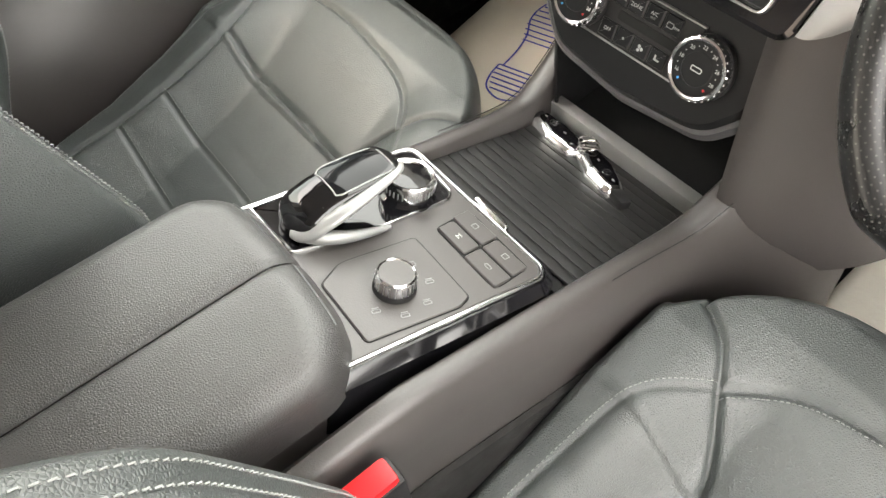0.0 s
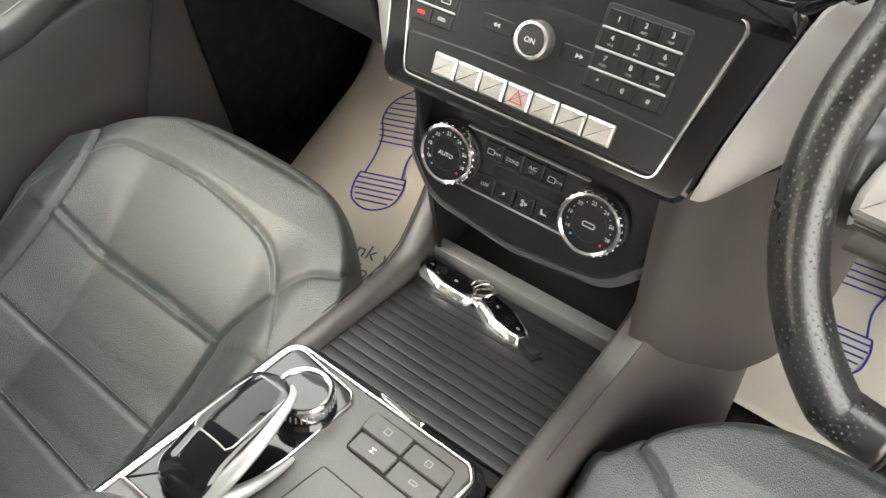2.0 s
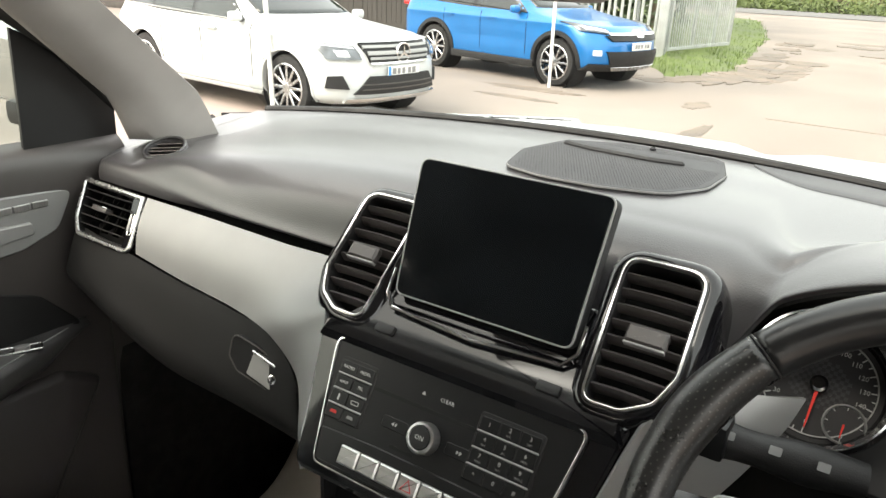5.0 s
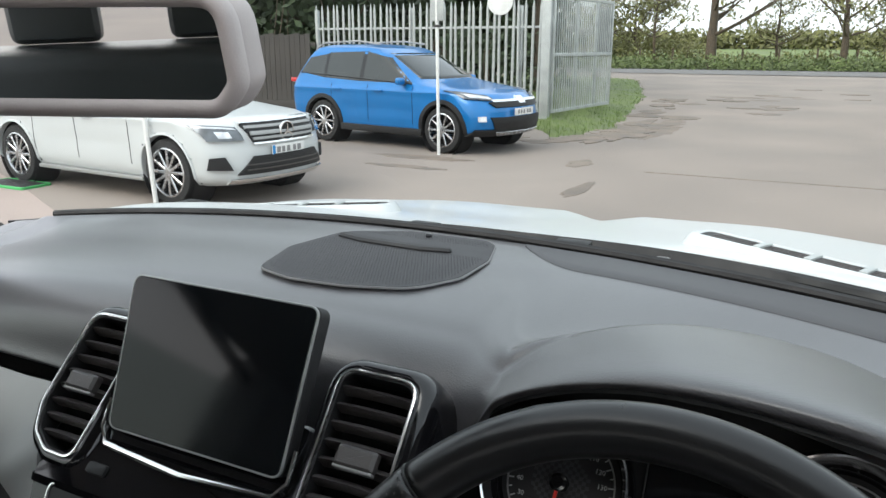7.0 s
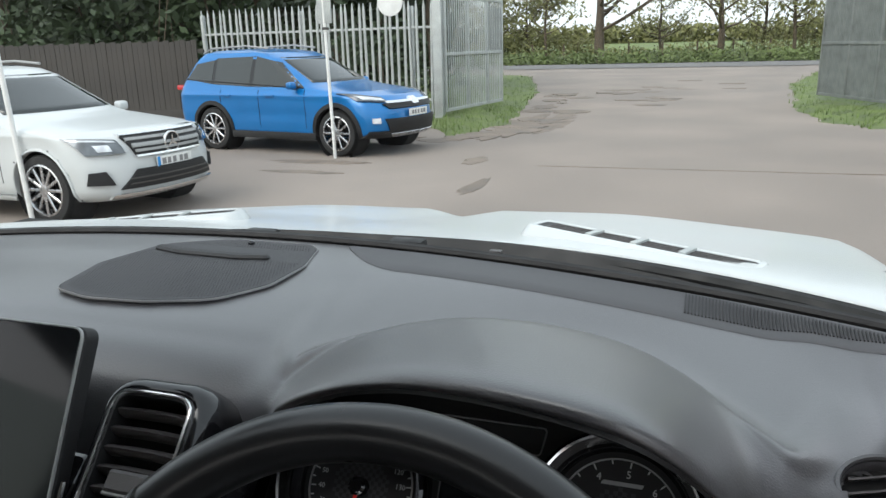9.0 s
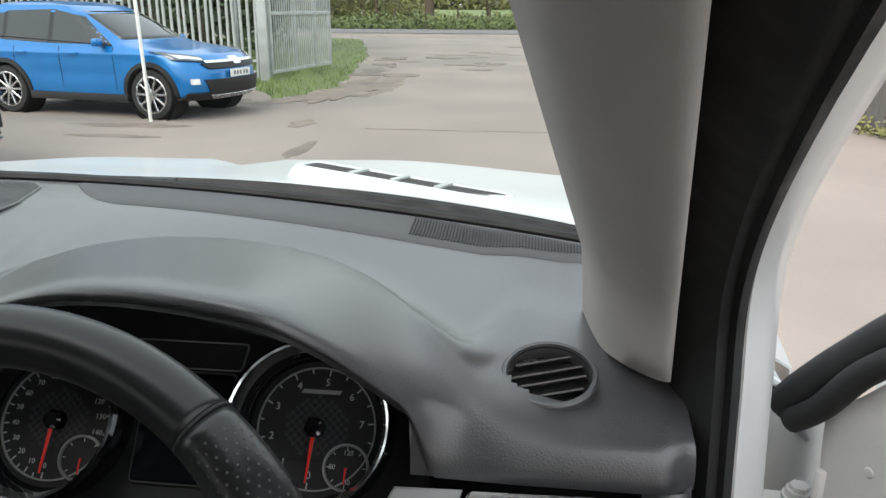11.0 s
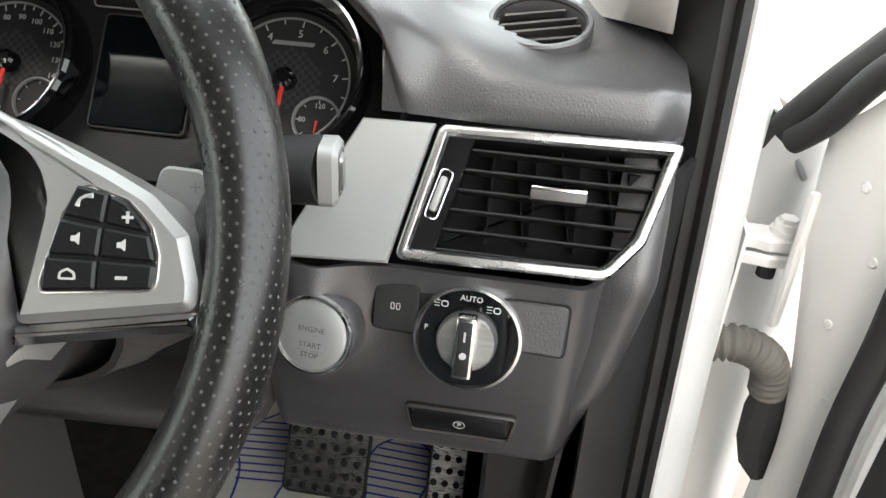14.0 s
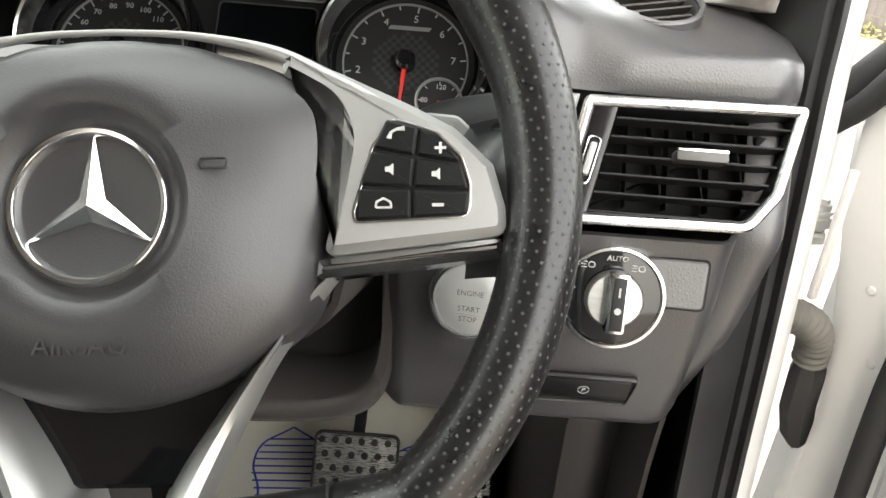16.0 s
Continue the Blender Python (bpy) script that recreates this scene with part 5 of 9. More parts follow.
def gauge(cx, cy, nums, a0, a1, needle, sub):
    g = part("dial", lathe([(0.052, -0.016), (0.0505, -0.010), (0.002, -0.0105)], 64), MATTE, cl, "black dial with white numbers", m=Matrix.Translation((cx, cy, 0)))
    part("tube", lathe([(0.0600, -0.020), (0.0635, 0.012), (0.0630, 0.018), (0.0605, 0.020), (0.0580, 0.0165), (0.0500, -0.010)], 64, ring=True), GLOSS, g, m=Matrix.Translation((cx, cy, 0)))
    part("chrome_ring", lathe([(0.0602, 0.0190), (0.0597, 0.0214), (0.0580, 0.0205), (0.0540, 0.0090), (0.0545, 0.0080)], 64, ring=True), CHROME, g, "chrome ring", m=Matrix.Translation((cx, cy, 0)))
    part("scale_ring", border(circle(0.0455, 64, cx, cy), [(0, -0.0105), (0, -0.0085), (0.0012, -0.0085), (0.0012, -0.0105)]), SATIN, g, "silver scale ring")
    n = len(nums)
    for i, w in enumerate(nums):
        a = radians(a0 + (a1 - a0) * i / (n - 1))
        lettering(w, 0.0078 if n < 10 else 0.0058, cx + 0.0345 * math.cos(a), cy + 0.0345 * math.sin(a), -0.0100, g, PRINT)
        for k in (0, 0.5):
            b = a + radians((a1 - a0) / (n - 1)) * k
            if i == n - 1 and k:
                continue
            bm = block(0.0395 if k == 0 else 0.0412, 0.0440, -0.0005, 0.0005, -0.0105, -0.0098, 0)
            bm.transform(Matrix.Translation((cx, cy, 0)) @ Matrix.Rotation(b, 4, "Z"))
            part("tick", bm, PRINT, g, smooth=0)
    bm = bmesh.new()
    for i in range(-7, 8):
        for j in range(-7, 8):
            x, y = i * 0.0032, 0.004 + j * 0.0032
            if (i + j) % 2 == 0 and x * x + y * y < 0.024 ** 2:
                block(cx + x - 0.0016, cx + x + 0.0016, cy + y - 0.0016, cy + y + 0.0016, -0.0105, -0.0101, 0, bm=bm)
    tagged(part("checker_pattern", bm, MESHP, g, smooth=0), kind="stuff")
    bm = prism([(-0.0016, 0), (0.0016, 0), (0.0006, 0.040), (-0.0006, 0.040)], -0.0045, -0.0030, 0.0003)
    bm.transform(Matrix.Translation((cx, cy, 0)) @ Matrix.Rotation(radians(needle - 90), 4, "Z"))
    part("needle", bm, NEEDLE, g, "red needle")
    part("needle_hub", lathe([(0.0075, -0.0105), (0.0072, -0.002), (0.005, 0.0)], 32), GLOSS, g, m=Matrix.Translation((cx, cy, 0)))
    sx, sy = cx + sub[0], cy + sub[1]
    part("sub_ring", lathe([(0.0172, -0.010), (0.0172, -0.0065), (0.0160, -0.006), (0.0152, -0.008)], 40, ring=True), SATIN, g, "silver ring", m=Matrix.Translation((sx, sy, 0)))
    part("sub_face", lathe([(0.0155, -0.0102), (0.0154, -0.0088), (0.002, -0.0088)], 40), MATTE, g, m=Matrix.Translation((sx, sy, 0)))
    bm = prism([(-0.0009, 0), (0.0009, 0), (0.0004, 0.012), (-0.0004, 0.012)], -0.0086, -0.0076, 0.0002)
    bm.transform(Matrix.Translation((sx, sy, 0)) @ Matrix.Rotation(radians(needle - 90), 4, "Z"))
    part("sub_needle", bm, NEEDLE, g, "red needle")
    for w, a in sub[2]:
        lettering(w, 0.0052, sx + 0.0105 * math.cos(radians(a)), sy + 0.0105 * math.sin(radians(a)), -0.0084, g, PRINT)
    for k in range(7):
        bm = block(0.0125, 0.0148, -0.0003, 0.0003, -0.009, -0.0084, 0)
        bm.transform(Matrix.Translation((sx, sy, 0)) @ Matrix.Rotation(radians(270 - k * 45), 4, "Z"))
        part("sub_tick", bm, PRINT, g, smooth=0)


gauge(-0.1025, -0.004, [str(k * 10) for k in range(17)], 266, -52, 267, (0.026, -0.027, (("0", -90),)))
gauge(0.1025, 0.003, ["0", "1", "2", "3", "4", "5", "6", "7", "8"], 267, -30, 267, (0.026, -0.027, (("120", 85), ("80", 180), ("40", -80))))
bm = prism(rpoly([(0.0875, 0.0285), (0.1175, 0.0285), (0.1195, 0.0315), (0.0895, 0.0315)], 0.0005, 2), -0.0105, -0.0098, 0)
part("badge_bar", bm, SATIN, cl, "small silver badge bar")

# steering wheel, turned slightly to the left
WHM = frame_at((0.373, -0.0892, 1.6833), 33, 0, 5)
wh = thing("steering_wheel", WHM, "black leather flat-bottomed steering wheel with silver spokes", "steering wheel")


def rim_point(a, r=0.1717, z=-0.0134):
    x, y = r * math.cos(a) - 0.003, r * math.sin(a) + 0.0122
    flat = -0.112
    if y < flat:
        y = flat + (y - flat) * 0.3
    return Vector((x, y, z))


PX, PZ = 1.0, 1.12


def rim_piece(name, a0, a1, mat_, n=60, rr=0.0152, closed=False):
    P = [rim_point(radians(a0 + (a1 - a0) * i / (n - 1))) for i in range(n)]
    rs = []
    for i in range(n):
        a = a0 + (a1 - a0) * i / (n - 1)
        grip = 0.0022 * (math.exp(-((a - 30) / 12) ** 2) + math.exp(-((a - 150) / 12) ** 2))
        rs.append(rr + grip)
    loops = []
    for i, p in enumerate(P):
        t = (P[min(i + 1, n - 1)] - P[max(i - 1, 0)]).normalized()
        out = t.cross(Vector((0, 0, 1))).normalized()
        loops.append([p + rs[i] * (PX * math.sin(q) * out + PZ * math.cos(q) * Vector((0, 0, 1))) for q in [2 * math.pi * k / 24 for k in range(24)]])
    return part(name, rings(loops, True, True), mat_, wh, smooth=180)


rim_piece("rim_top", 47, 133, RIMLEATHER)
rim_piece("rim_side", -58, 46.2, LEATHER_W)
rim_piece("rim_side", 133.8, 238, LEATHER_W)
rim_piece("rim_bottom", 238.8, 301.2, RIMLEATHER)
# perforations: small punched marks in staggered rows
bm = bmesh.new()
for side in (0, 1):
    for i in range(74):
        a = radians(-54 + i * 1.33) if side == 0 else radians(135 + i * 1.33)
        c = rim_point(a)
        t = (rim_point(a + 0.01) - rim_point(a - 0.01)).normalized()
        out = t.cross(Vector((0, 0, 1))).normalized()
        rr = 0.0152 + 0.0022 * (math.exp(-((math.degrees(a) - 30) / 12) ** 2) + math.exp(-((math.degrees(a) - 150) / 12) ** 2))
        for k in range(15):
            b = radians(-115 + k * 16 + (8 if i % 2 else 0))
            lift = 1.0 / math.hypot(math.sin(b) / PX, math.cos(b) / PZ)
            d = out * math.sin(b) + Vector((0, 0, 1)) * math.cos(b)
            n = (out * math.sin(b) / PX ** 2 + Vector((0, 0, 1)) * math.cos(b) / PZ ** 2).normalized()
            p, w = c + d * rr * lift + 0.00012 * n, t.cross(n)
            bm.faces.new([bm.verts.new(p + 0.00072 * (math.cos(q * 1.0472) * t + math.sin(q * 1.0472) * w)) for q in range(6)])
tagged(part("perforation", bm, DOTS, wh, smooth=0), kind="stuff")
# thumb seams
for a in (46.6, 133.4, -58.4, 238.4):
    c = rim_point(radians(a))
    t = (rim_point(radians(a + 1)) - c).normalized()
    u = t.cross(Vector((0, 0, 1))).normalized()
    part("seam", tube([c + 0.0154 * (math.cos(k * 0.3142) * u + 1.1 * math.sin(k * 0.3142) * Vector((0, 0, 1))) for k in range(20)], 0.0009, 6, closed=True), RUBBER, wh)

half = [(0, 0.0695), (0.0167, 0.0685), (0.0447, 0.0631), (0.0673, 0.0568), (0.0875, 0.0468), (0.0929, 0.0342), (0.0913, 0.0125), (0.0831, -0.0093), (0.0758, -0.0405), (0.0572, -0.0572), (0.0332, -0.07), (0, -0.0765)]
hubp = rpoly(half + [(-x, y) for x, y in half[-2:0:-1]], 0.012, 4)
polar = sorted((math.atan2(y, x), math.hypot(x, y)) for x, y in hubp)
hubp = []
for k in range(96):
    a = -math.pi + 2 * math.pi * k / 96
    rad = float(np.interp(a, [q[0] for q in polar], [q[1] for q in polar], period=2 * math.pi))
    hubp.append((rad * math.cos(a), rad * math.sin(a)))
loops = []
for f, z in ((1.0, -0.045), (1.0, -0.014), (0.985, -0.007), (0.95, -0.001), (0.88, 0.0045), (0.72, 0.0115), (0.60, 0.0145), (0.42, 0.0150), (0.385, 0.0100), (0.36, 0.0070)):
    rnd_ = float(np.interp(f, [0.5, 0.60, 0.72, 0.88], [1.0, 1.0, 0.55, 0.0]))
    l = []
    for x, y in hubp:
        a, q = math.atan2(y, x), math.hypot(x, y) * f
        q = q * (1 - rnd_) + rnd_ * 0.078 * f
        l.append((q * math.cos(a), q * math.sin(a), z - 0.010 * (abs(x) / 0.1) ** 2 * (f > 0.5) * (1 - 0.6 * rnd_)))
    loops.append(l)
# the badge dish is round
n = len(hubp)
loops[-3] = [(0.0375 * math.cos(math.atan2(y, x)), 0.0375 * math.sin(math.atan2(y, x)), 0.0150) for x, y in hubp]
loops[-2] = [(0.0345 * math.cos(math.atan2(y, x)), 0.0345 * math.sin(math.atan2(y, x)), 0.0100) for x, y in hubp]
loops[-1] = [(0.0310 * math.cos(math.atan2(y, x)), 0.0310 * math.sin(math.atan2(y, x)), 0.0075) for x, y in hubp]
part("airbag_cover", rings(loops, True, True), HUB, wh, smooth=70)
bd = part("badge_ring", lathe([(0.0300, 0.004), (0.0300, 0.0095), (0.0294, 0.0112), (0.0282, 0.0122), (0.0268, 0.0118), (0.0259, 0.0105), (0.0254, 0.006)], 64, ring=True), CHROME, wh, "chrome badge ring")
part("badge_disc", lathe([(0.0258, 0.004), (0.0256, 0.0072), (0.002, 0.0072)], 48), MATTE, bd)
bm = bmesh.new()
for k in range(3):
    a = radians(90 + 120 * k)
    tip = Vector((0.0272 * math.cos(a), 0.0272 * math.sin(a), 0.0080))
    l = Vector((0.0056 * math.cos(a + 1.047), 0.0056 * math.sin(a + 1.047), 0.0076))
    r = Vector((0.0056 * math.cos(a - 1.047), 0.0056 * math.sin(a - 1.047), 0.0076))
    c = Vector((0, 0, 0.0118))
    v = [bm.verts.new(p) for p in (tip, l, c, r)]
    bm.faces.new((v[0], v[1], v[2])), bm.faces.new((v[0], v[2], v[3]))
part("badge_star", bm, CHROME, bd, "chrome three-pointed star", smooth=0)
lettering("AIRBAG", 0.0095, 0.0, -0.0505, 0.0113, wh, HUB, depth=0.0022)
for sx in (-1, 1):
    part("horn_symbol", border(rrect(0.010, 0.004, 0.0015, sx * 0.0455, 0.0148), [(0, 0.0120), (0, 0.0141), (0.0005, 0.0141), (0.0005, 0.0120)]), HUB, wh)


def spoke(s):
    fl = lambda pts: ccw([(s * x, y) for x, y in pts])
    # silver arm: a blade along the top of the pad, a broad plate at the side
    lower = Matrix.Translation((0, 0, -0.009))
    o = rpoly(fl([(0.066, 0.0640), (0.0892, 0.0545), (0.1167, 0.0415), (0.1337, 0.0323), (0.148, 0.018), (0.1525, 0.0013), (0.1529, -0.0097), (0.0819, -0.0177), (0.0855, -0.0046), (0.0915, 0.0282), (0.0865, 0.0430), (0.066, 0.0545)]), [0.002, 0.02, 0.02, 0.016, 0.02, 0.012, 0.003, 0.003, 0.01, 0.01, 0.01, 0.002], 4)
    p = part("spoke", prism(o, -0.022, 0.0055, 0.0035), SPOKE, wh, "satin silver spoke", m=lower)
    part("spoke_blade", tube([(s * x, y, z) for x, y, z in spline([(0.0, 0.0715, -0.006), (0.030, 0.0700, -0.006), (0.062, 0.0635, -0.007), (0.086, 0.0510, -0.007), (0.106, 0.0400, -0.008)], 20)], [0.0014 + 0.0034 * smooth01(2, 18, k) for k in range(20)], 10, flat=0.8), SPOKE, p, smooth=60)
    part("spoke_edge", prism(rpoly(fl([(0.080, -0.0185), (0.1525, -0.0102), (0.1515, -0.0175), (0.079, -0.026)]), 0.002, 3), -0.022, 0.001, 0.003), CHROME, p, m=lower)
    rows = [[(s * (0.138 + 0.022 * t), 0.044 - 0.068 * q + 0.012 * (1 - t) * math.sin(3.14 * q) * -1, -0.010 - 0.016 * (1 - t) ** 2 - 0.022 * abs(2 * q - 1) ** 3) for t in [k / 6 for k in range(7)]] for q in [k / 14 for k in range(15)]]
    part("thumb_rest", sheet(rows, 0.004), LEATHER_W, p, smooth=80)
    fo = rpoly(fl([(0.1086, 0.0364), (0.1266, 0.0304), (0.1362, 0.0208), (0.1395, 0.0101), (0.139, -0.0037), (0.0943, -0.0058), (0.0933, -0.0011), (0.1006, 0.0243)]), 0.006, 4)
    part("key_rim", border(fo, bead(0.0016, 0.002, 0.0045)), CHROME, p, m=lower)
    part("key_field", prism(inset(ccw(fo), 0.0014), 0.0, 0.0062, 0.0005), DARKIN, p, m=lower)
    for q in [[(0.1069, 0.0346), (0.1017, 0.0235), (0.1175, 0.0206), (0.119, 0.0317)], [(0.1199, 0.0314), (0.1184, 0.0206), (0.135, 0.0178), (0.1331, 0.0217), (0.1262, 0.0287)], [(0.1012, 0.0221), (0.0971, 0.0091), (0.1164, 0.0084), (0.1174, 0.0194)], [(0.1183, 0.0193), (0.1172, 0.0082), (0.1381, 0.0074), (0.1355, 0.0167)], [(0.0963, 0.0078), (0.0955, -0.0042), (0.1159, -0.0035), (0.1161, 0.0073)], [(0.1171, 0.0072), (0.1168, -0.0035), (0.1375, -0.0025), (0.1382, 0.0063)]]:
        part("key", prism(rpoly(fl(q), 0.0012, 3), 0.005, 0.0082, 0.0010), PANELB, p, m=lower)
    sym = ((0.1109, 0.0288), (0.1275, 0.0232), (0.1086, 0.015), (0.1263, 0.0131), (0.1058, 0.0017), (0.1264, 0.0012))
    for i, (x, y) in enumerate(sym):
        x *= s
        if s > 0:
            if i == 1:
                part("symbol", block(x - 0.0022, x + 0.0022, y - 0.0005, y + 0.0005, -0.0012, -0.0004, 0), PRINT, p, smooth=0)
                part("symbol", block(x - 0.0005, x + 0.0005, y - 0.0022, y + 0.0022, -0.0012, -0.0003, 0), PRINT, p, smooth=0)
            elif i == 5:
                part("symbol", block(x - 0.0022, x + 0.0022, y - 0.0006, y + 0.0006, -0.0012, -0.0004, 0), PRINT, p, smooth=0)
            elif i == 0:
                part("symbol", tube([(x - 0.003, y - 0.002, -0.0008), (x - 0.0022, y + 0.0006, -0.0008), (x, y + 0.0018, -0.0008), (x + 0.003, y + 0.002, -0.0008)], [0.0011, 0.0006, 0.0006, 0.0011], 6), PRINT, p)
            elif i == 4:
                part("symbol", border(rpoly([(x - 0.0035, y - 0.0018), (x + 0.0035, y - 0.0018), (x + 0.003, y + 0.001), (x, y + 0.0026), (x - 0.003, y + 0.001)], 0.001, 3), [(0, -0.0012), (0, -0.0004), (0.0008, -0.0004), (0.0008, -0.0012)]), PRINT, p)
            else:
                part("symbol", prism(rpoly([(x - 0.0022, y - 0.001), (x - 0.0006, y - 0.001), (x + 0.0010, y - 0.0024), (x + 0.0010, y + 0.0024), (x - 0.0006, y + 0.001), (x - 0.0022, y + 0.001)], 0.0002, 2), -0.0012, -0.0004, 0), PRINT, p)
        else:
            if i == 0:
                lettering("OK", 0.0062, x, y, -0.0006, p, PRINT)
            elif i == 4:
                part("symbol", border(rrect(0.006, 0.0036, 0.001, x, y), [(0, -0.0012), (0, -0.0004), (0.0006, -0.0004), (0.0006, -0.0012)]), PRINT, p)
            else:
                a = (0, math.pi / 2, math.pi, 0, 0, -math.pi / 2)[i]
                part("symbol", prism([(x + 0.0022 * math.cos(a + k * 2.094), y + 0.0022 * math.sin(a + k * 2.094)) for k in range(3)], -0.0012, -0.0004, 0), PRINT, p)


spoke(1)
spoke(-1)
# lower spoke: two silver struts round a dark opening
for s in (-1, 1):
    outer = spline([(0.084, -0.024, -0.014), (0.0625, -0.054, -0.010), (0.046, -0.085, -0.010), (0.034, -0.112, -0.008), (0.030, -0.124, -0.008)], 15)
    inner = spline([(0.074, -0.034, -0.014), (0.057, -0.060, -0.011), (0.036, -0.090, -0.012), (0.026, -0.108, -0.010), (0.022, -0.120, -0.009)], 15)
    rows = []
    for c, d in zip(outer, inner):
        rows.append([(s * (d.x - 0.012), d.y, d.z - 0.036), (s * (d.x - 0.003), d.y, d.z - 0.006), (s * d.x, d.y, d.z), (s * (c.x + d.x) / 2, (c.y + d.y) / 2, c.z + 0.001), (s * c.x, c.y, c.z - 0.001), (s * (c.x + 0.001), c.y, c.z - 0.026)])
    part("lower_strut", sheet(rows, 0.002), SPOKE, wh, "satin silver strut", smooth=50)
part("lower_bridge", prism(rpoly([(-0.034, -0.110), (0.034, -0.110), (0.030, -0.130), (-0.030, -0.130)], 0.006, 4), -0.020, -0.004, 0.006), SPOKE, wh, "satin silver bridge")
part("lower_back", prism(rpoly([(-0.060, -0.045), (0.060, -0.045), (0.034, -0.108), (-0.034, -0.108)], 0.008, 4), -0.040, -0.030, 0.002), GLOSS, wh)
part("column_cover", tube([(0, 0.0, -0.045), (0, 0.0, -0.09), (0, -0.0, -0.16), (0, 0, -0.22)], [0.066, 0.062, 0.058, 0.058], 24), HARD, wh, smooth=60)

# paddle and stalk
for s in (-1, 1):
    pd = thing("shift_paddle", WHM @ Matrix.Translation((s * 0.132, 0.036, -0.045)), "silver gear-shift paddle behind the wheel", "paddle", group="shift paddles")
    o = rpoly(ccw([(s * x, y) for x, y in [(-0.020, -0.014), (0.010, -0.016), (0.016, 0.000), (0.004, 0.012), (-0.014, 0.014)]]), 0.006, 4)
    part("blade", prism(o, -0.003, 0.003, 0.0014), SATIN, pd)
    lettering("+" if s > 0 else "-", 0.010, s * 0.002, 0.004, 0.0032, pd, PRINT_D)
stk = thing("control_stalk", Matrix.Translation((0.45, 0.05, 1.69)), "black control stalk with a silver end button", "stalk")
path = spline([(0.452, 0.075, 1.655), (0.480, 0.055, 1.672), (0.500, 0.040, 1.683), (0.524, 0.028, 1.692), (0.546, 0.0215, 1.6965)], 18)
part("arm", in_car(stk, tube(path, [0.011 + 0.0062 * smooth01(1, 9, i) for i in range(18)], 20, flat=0.80)), MATTE, stk, smooth=60)
SE = Matrix.Translation((0.5475, 0.0210, 1.6968)) @ Matrix.Rotation(radians(16), 4, "Z") @ Matrix.Rotation(radians(90), 4, "Y") @ Matrix.Rotation(radians(10), 4, "X")
b = prism(rrect(0.0300, 0.0240, 0.006, n=5), -0.004, 0.0050, 0.0024)
b.transform(SE)
part("end_button", in_car(stk, b), SATIN, stk, "silver end button")
b = border(rrect(0.0215, 0.0150, 0.005, n=5), [(0, 0.0045), (0, 0.0054), (0.0009, 0.0054), (0.0009, 0.0045)])
b.transform(SE)
part("button_groove", in_car(stk, b), HARD, stk)
b = prism(rrect(0.0190, 0.0125, 0.004, n=5), 0.0045, 0.0066, 0.0018)
b.transform(SE)
part("end_cap", in_car(stk, b), SILVER, stk)
stl = thing("indicator_stalk", Matrix.Translation((0.26, 0.03, 1.68)), "black indicator stalk with white symbols", "stalk")
path = spline([(0.31, 0.045, 1.688), (0.26, 0.035, 1.690), (0.215, 0.025, 1.694), (0.185, 0.018, 1.697)], 14)
part("arm", in_car(stl, tube(path, [0.012 + 0.003 * math.sin(i * 0.5) ** 2 for i in range(14)], 16)), MATTE, stl)
for k in range(3):
    b = prism(rrect(0.008, 0.006, 0.001), 0, 0.0004, 0)
    b.transform(Matrix.Translation((0.285 - 0.03 * k, 0.024 - 0.004 * k, 1.700 + 0.002 * k)) @ Matrix.Rotation(radians(50), 4, "X"))
    part("symbol", in_car(stl, b), PRINT_D, stl)
b = block(0.20, 0.225, 0.008, 0.034, 1.684, 1.712, 0.004)
part("twist_ring", in_car(stl, b), PANELB, stl)
# shroud under the wheel
sh = thing("column_shroud", Matrix.Translation((0.372, 0.03, 1.60)), "grey plastic steering column shroud", "column", kind="structure")
rows = []
for t in [k / 10 for k in range(11)]:
    y = -0.02 + 0.20 * t
    rows.append([tuple(p) for p in spline([(0.285, y, 1.655 - 0.10 * t), (0.295, y, 1.60 - 0.09 * t), (0.33, y, 1.575 - 0.09 * t), (0.372, y, 1.570 - 0.09 * t), (0.414, y, 1.575 - 0.09 * t), (0.449, y, 1.60 - 0.09 * t), (0.459, y, 1.655 - 0.10 * t)], 22)])
part("shell", in_car(sh, sheet(rows, 0.004)), HARD, sh, smooth=60)

# ---- centre console ----
CON = Matrix.Translation((-0.016, -0.24, 1.395)) @ Matrix.Rotation(radians(-16.2), 4, "X")
con = thing("centre_console", CON, "grey centre console with chrome-edged control panel", "console")
po = rpoly([(-0.102, 0.022), (-0.102, -0.20), (0.088, -0.20), (0.102, 0.006), (0.092, 0.018)], [0.018, 0.004, 0.004, 0.012, 0.014], 6)
part("gloss_edge", prism(inset(ccw(po), -0.010), -0.060, -0.004, 0.008), GLOSS, con, "piano black edge")
part("chrome_edge", border(po, bead(0.0040, 0.004, -0.004)), CHROME, con, "chrome edging")
part("top_plate", prism(inset(ccw(po), 0.0036), -0.012, -0.0015, 0.002), HARD, con)
kp = rpoly([(0.006, -0.058), (0.084, -0.062), (0.088, -0.075), (0.077, -0.158), (0.010, -0.155), (-0.002, -0.13)], [0.004, 0.006, 0.008, 0.004, 0.006, 0.02], 5)
kf = part("mode_plate", prism(kp, -0.004, 0.0002, 0.0008), HARD, con, "dark plate around the drive mode knob")
part("plate_gap", border(inset(ccw(kp), -0.0010), [(0, -0.003), (0, -0.0010), (0.0012, -0.0010), (0.0012, -0.003)]), DARKIN, con)
kx, ky = 0.044, -0.108
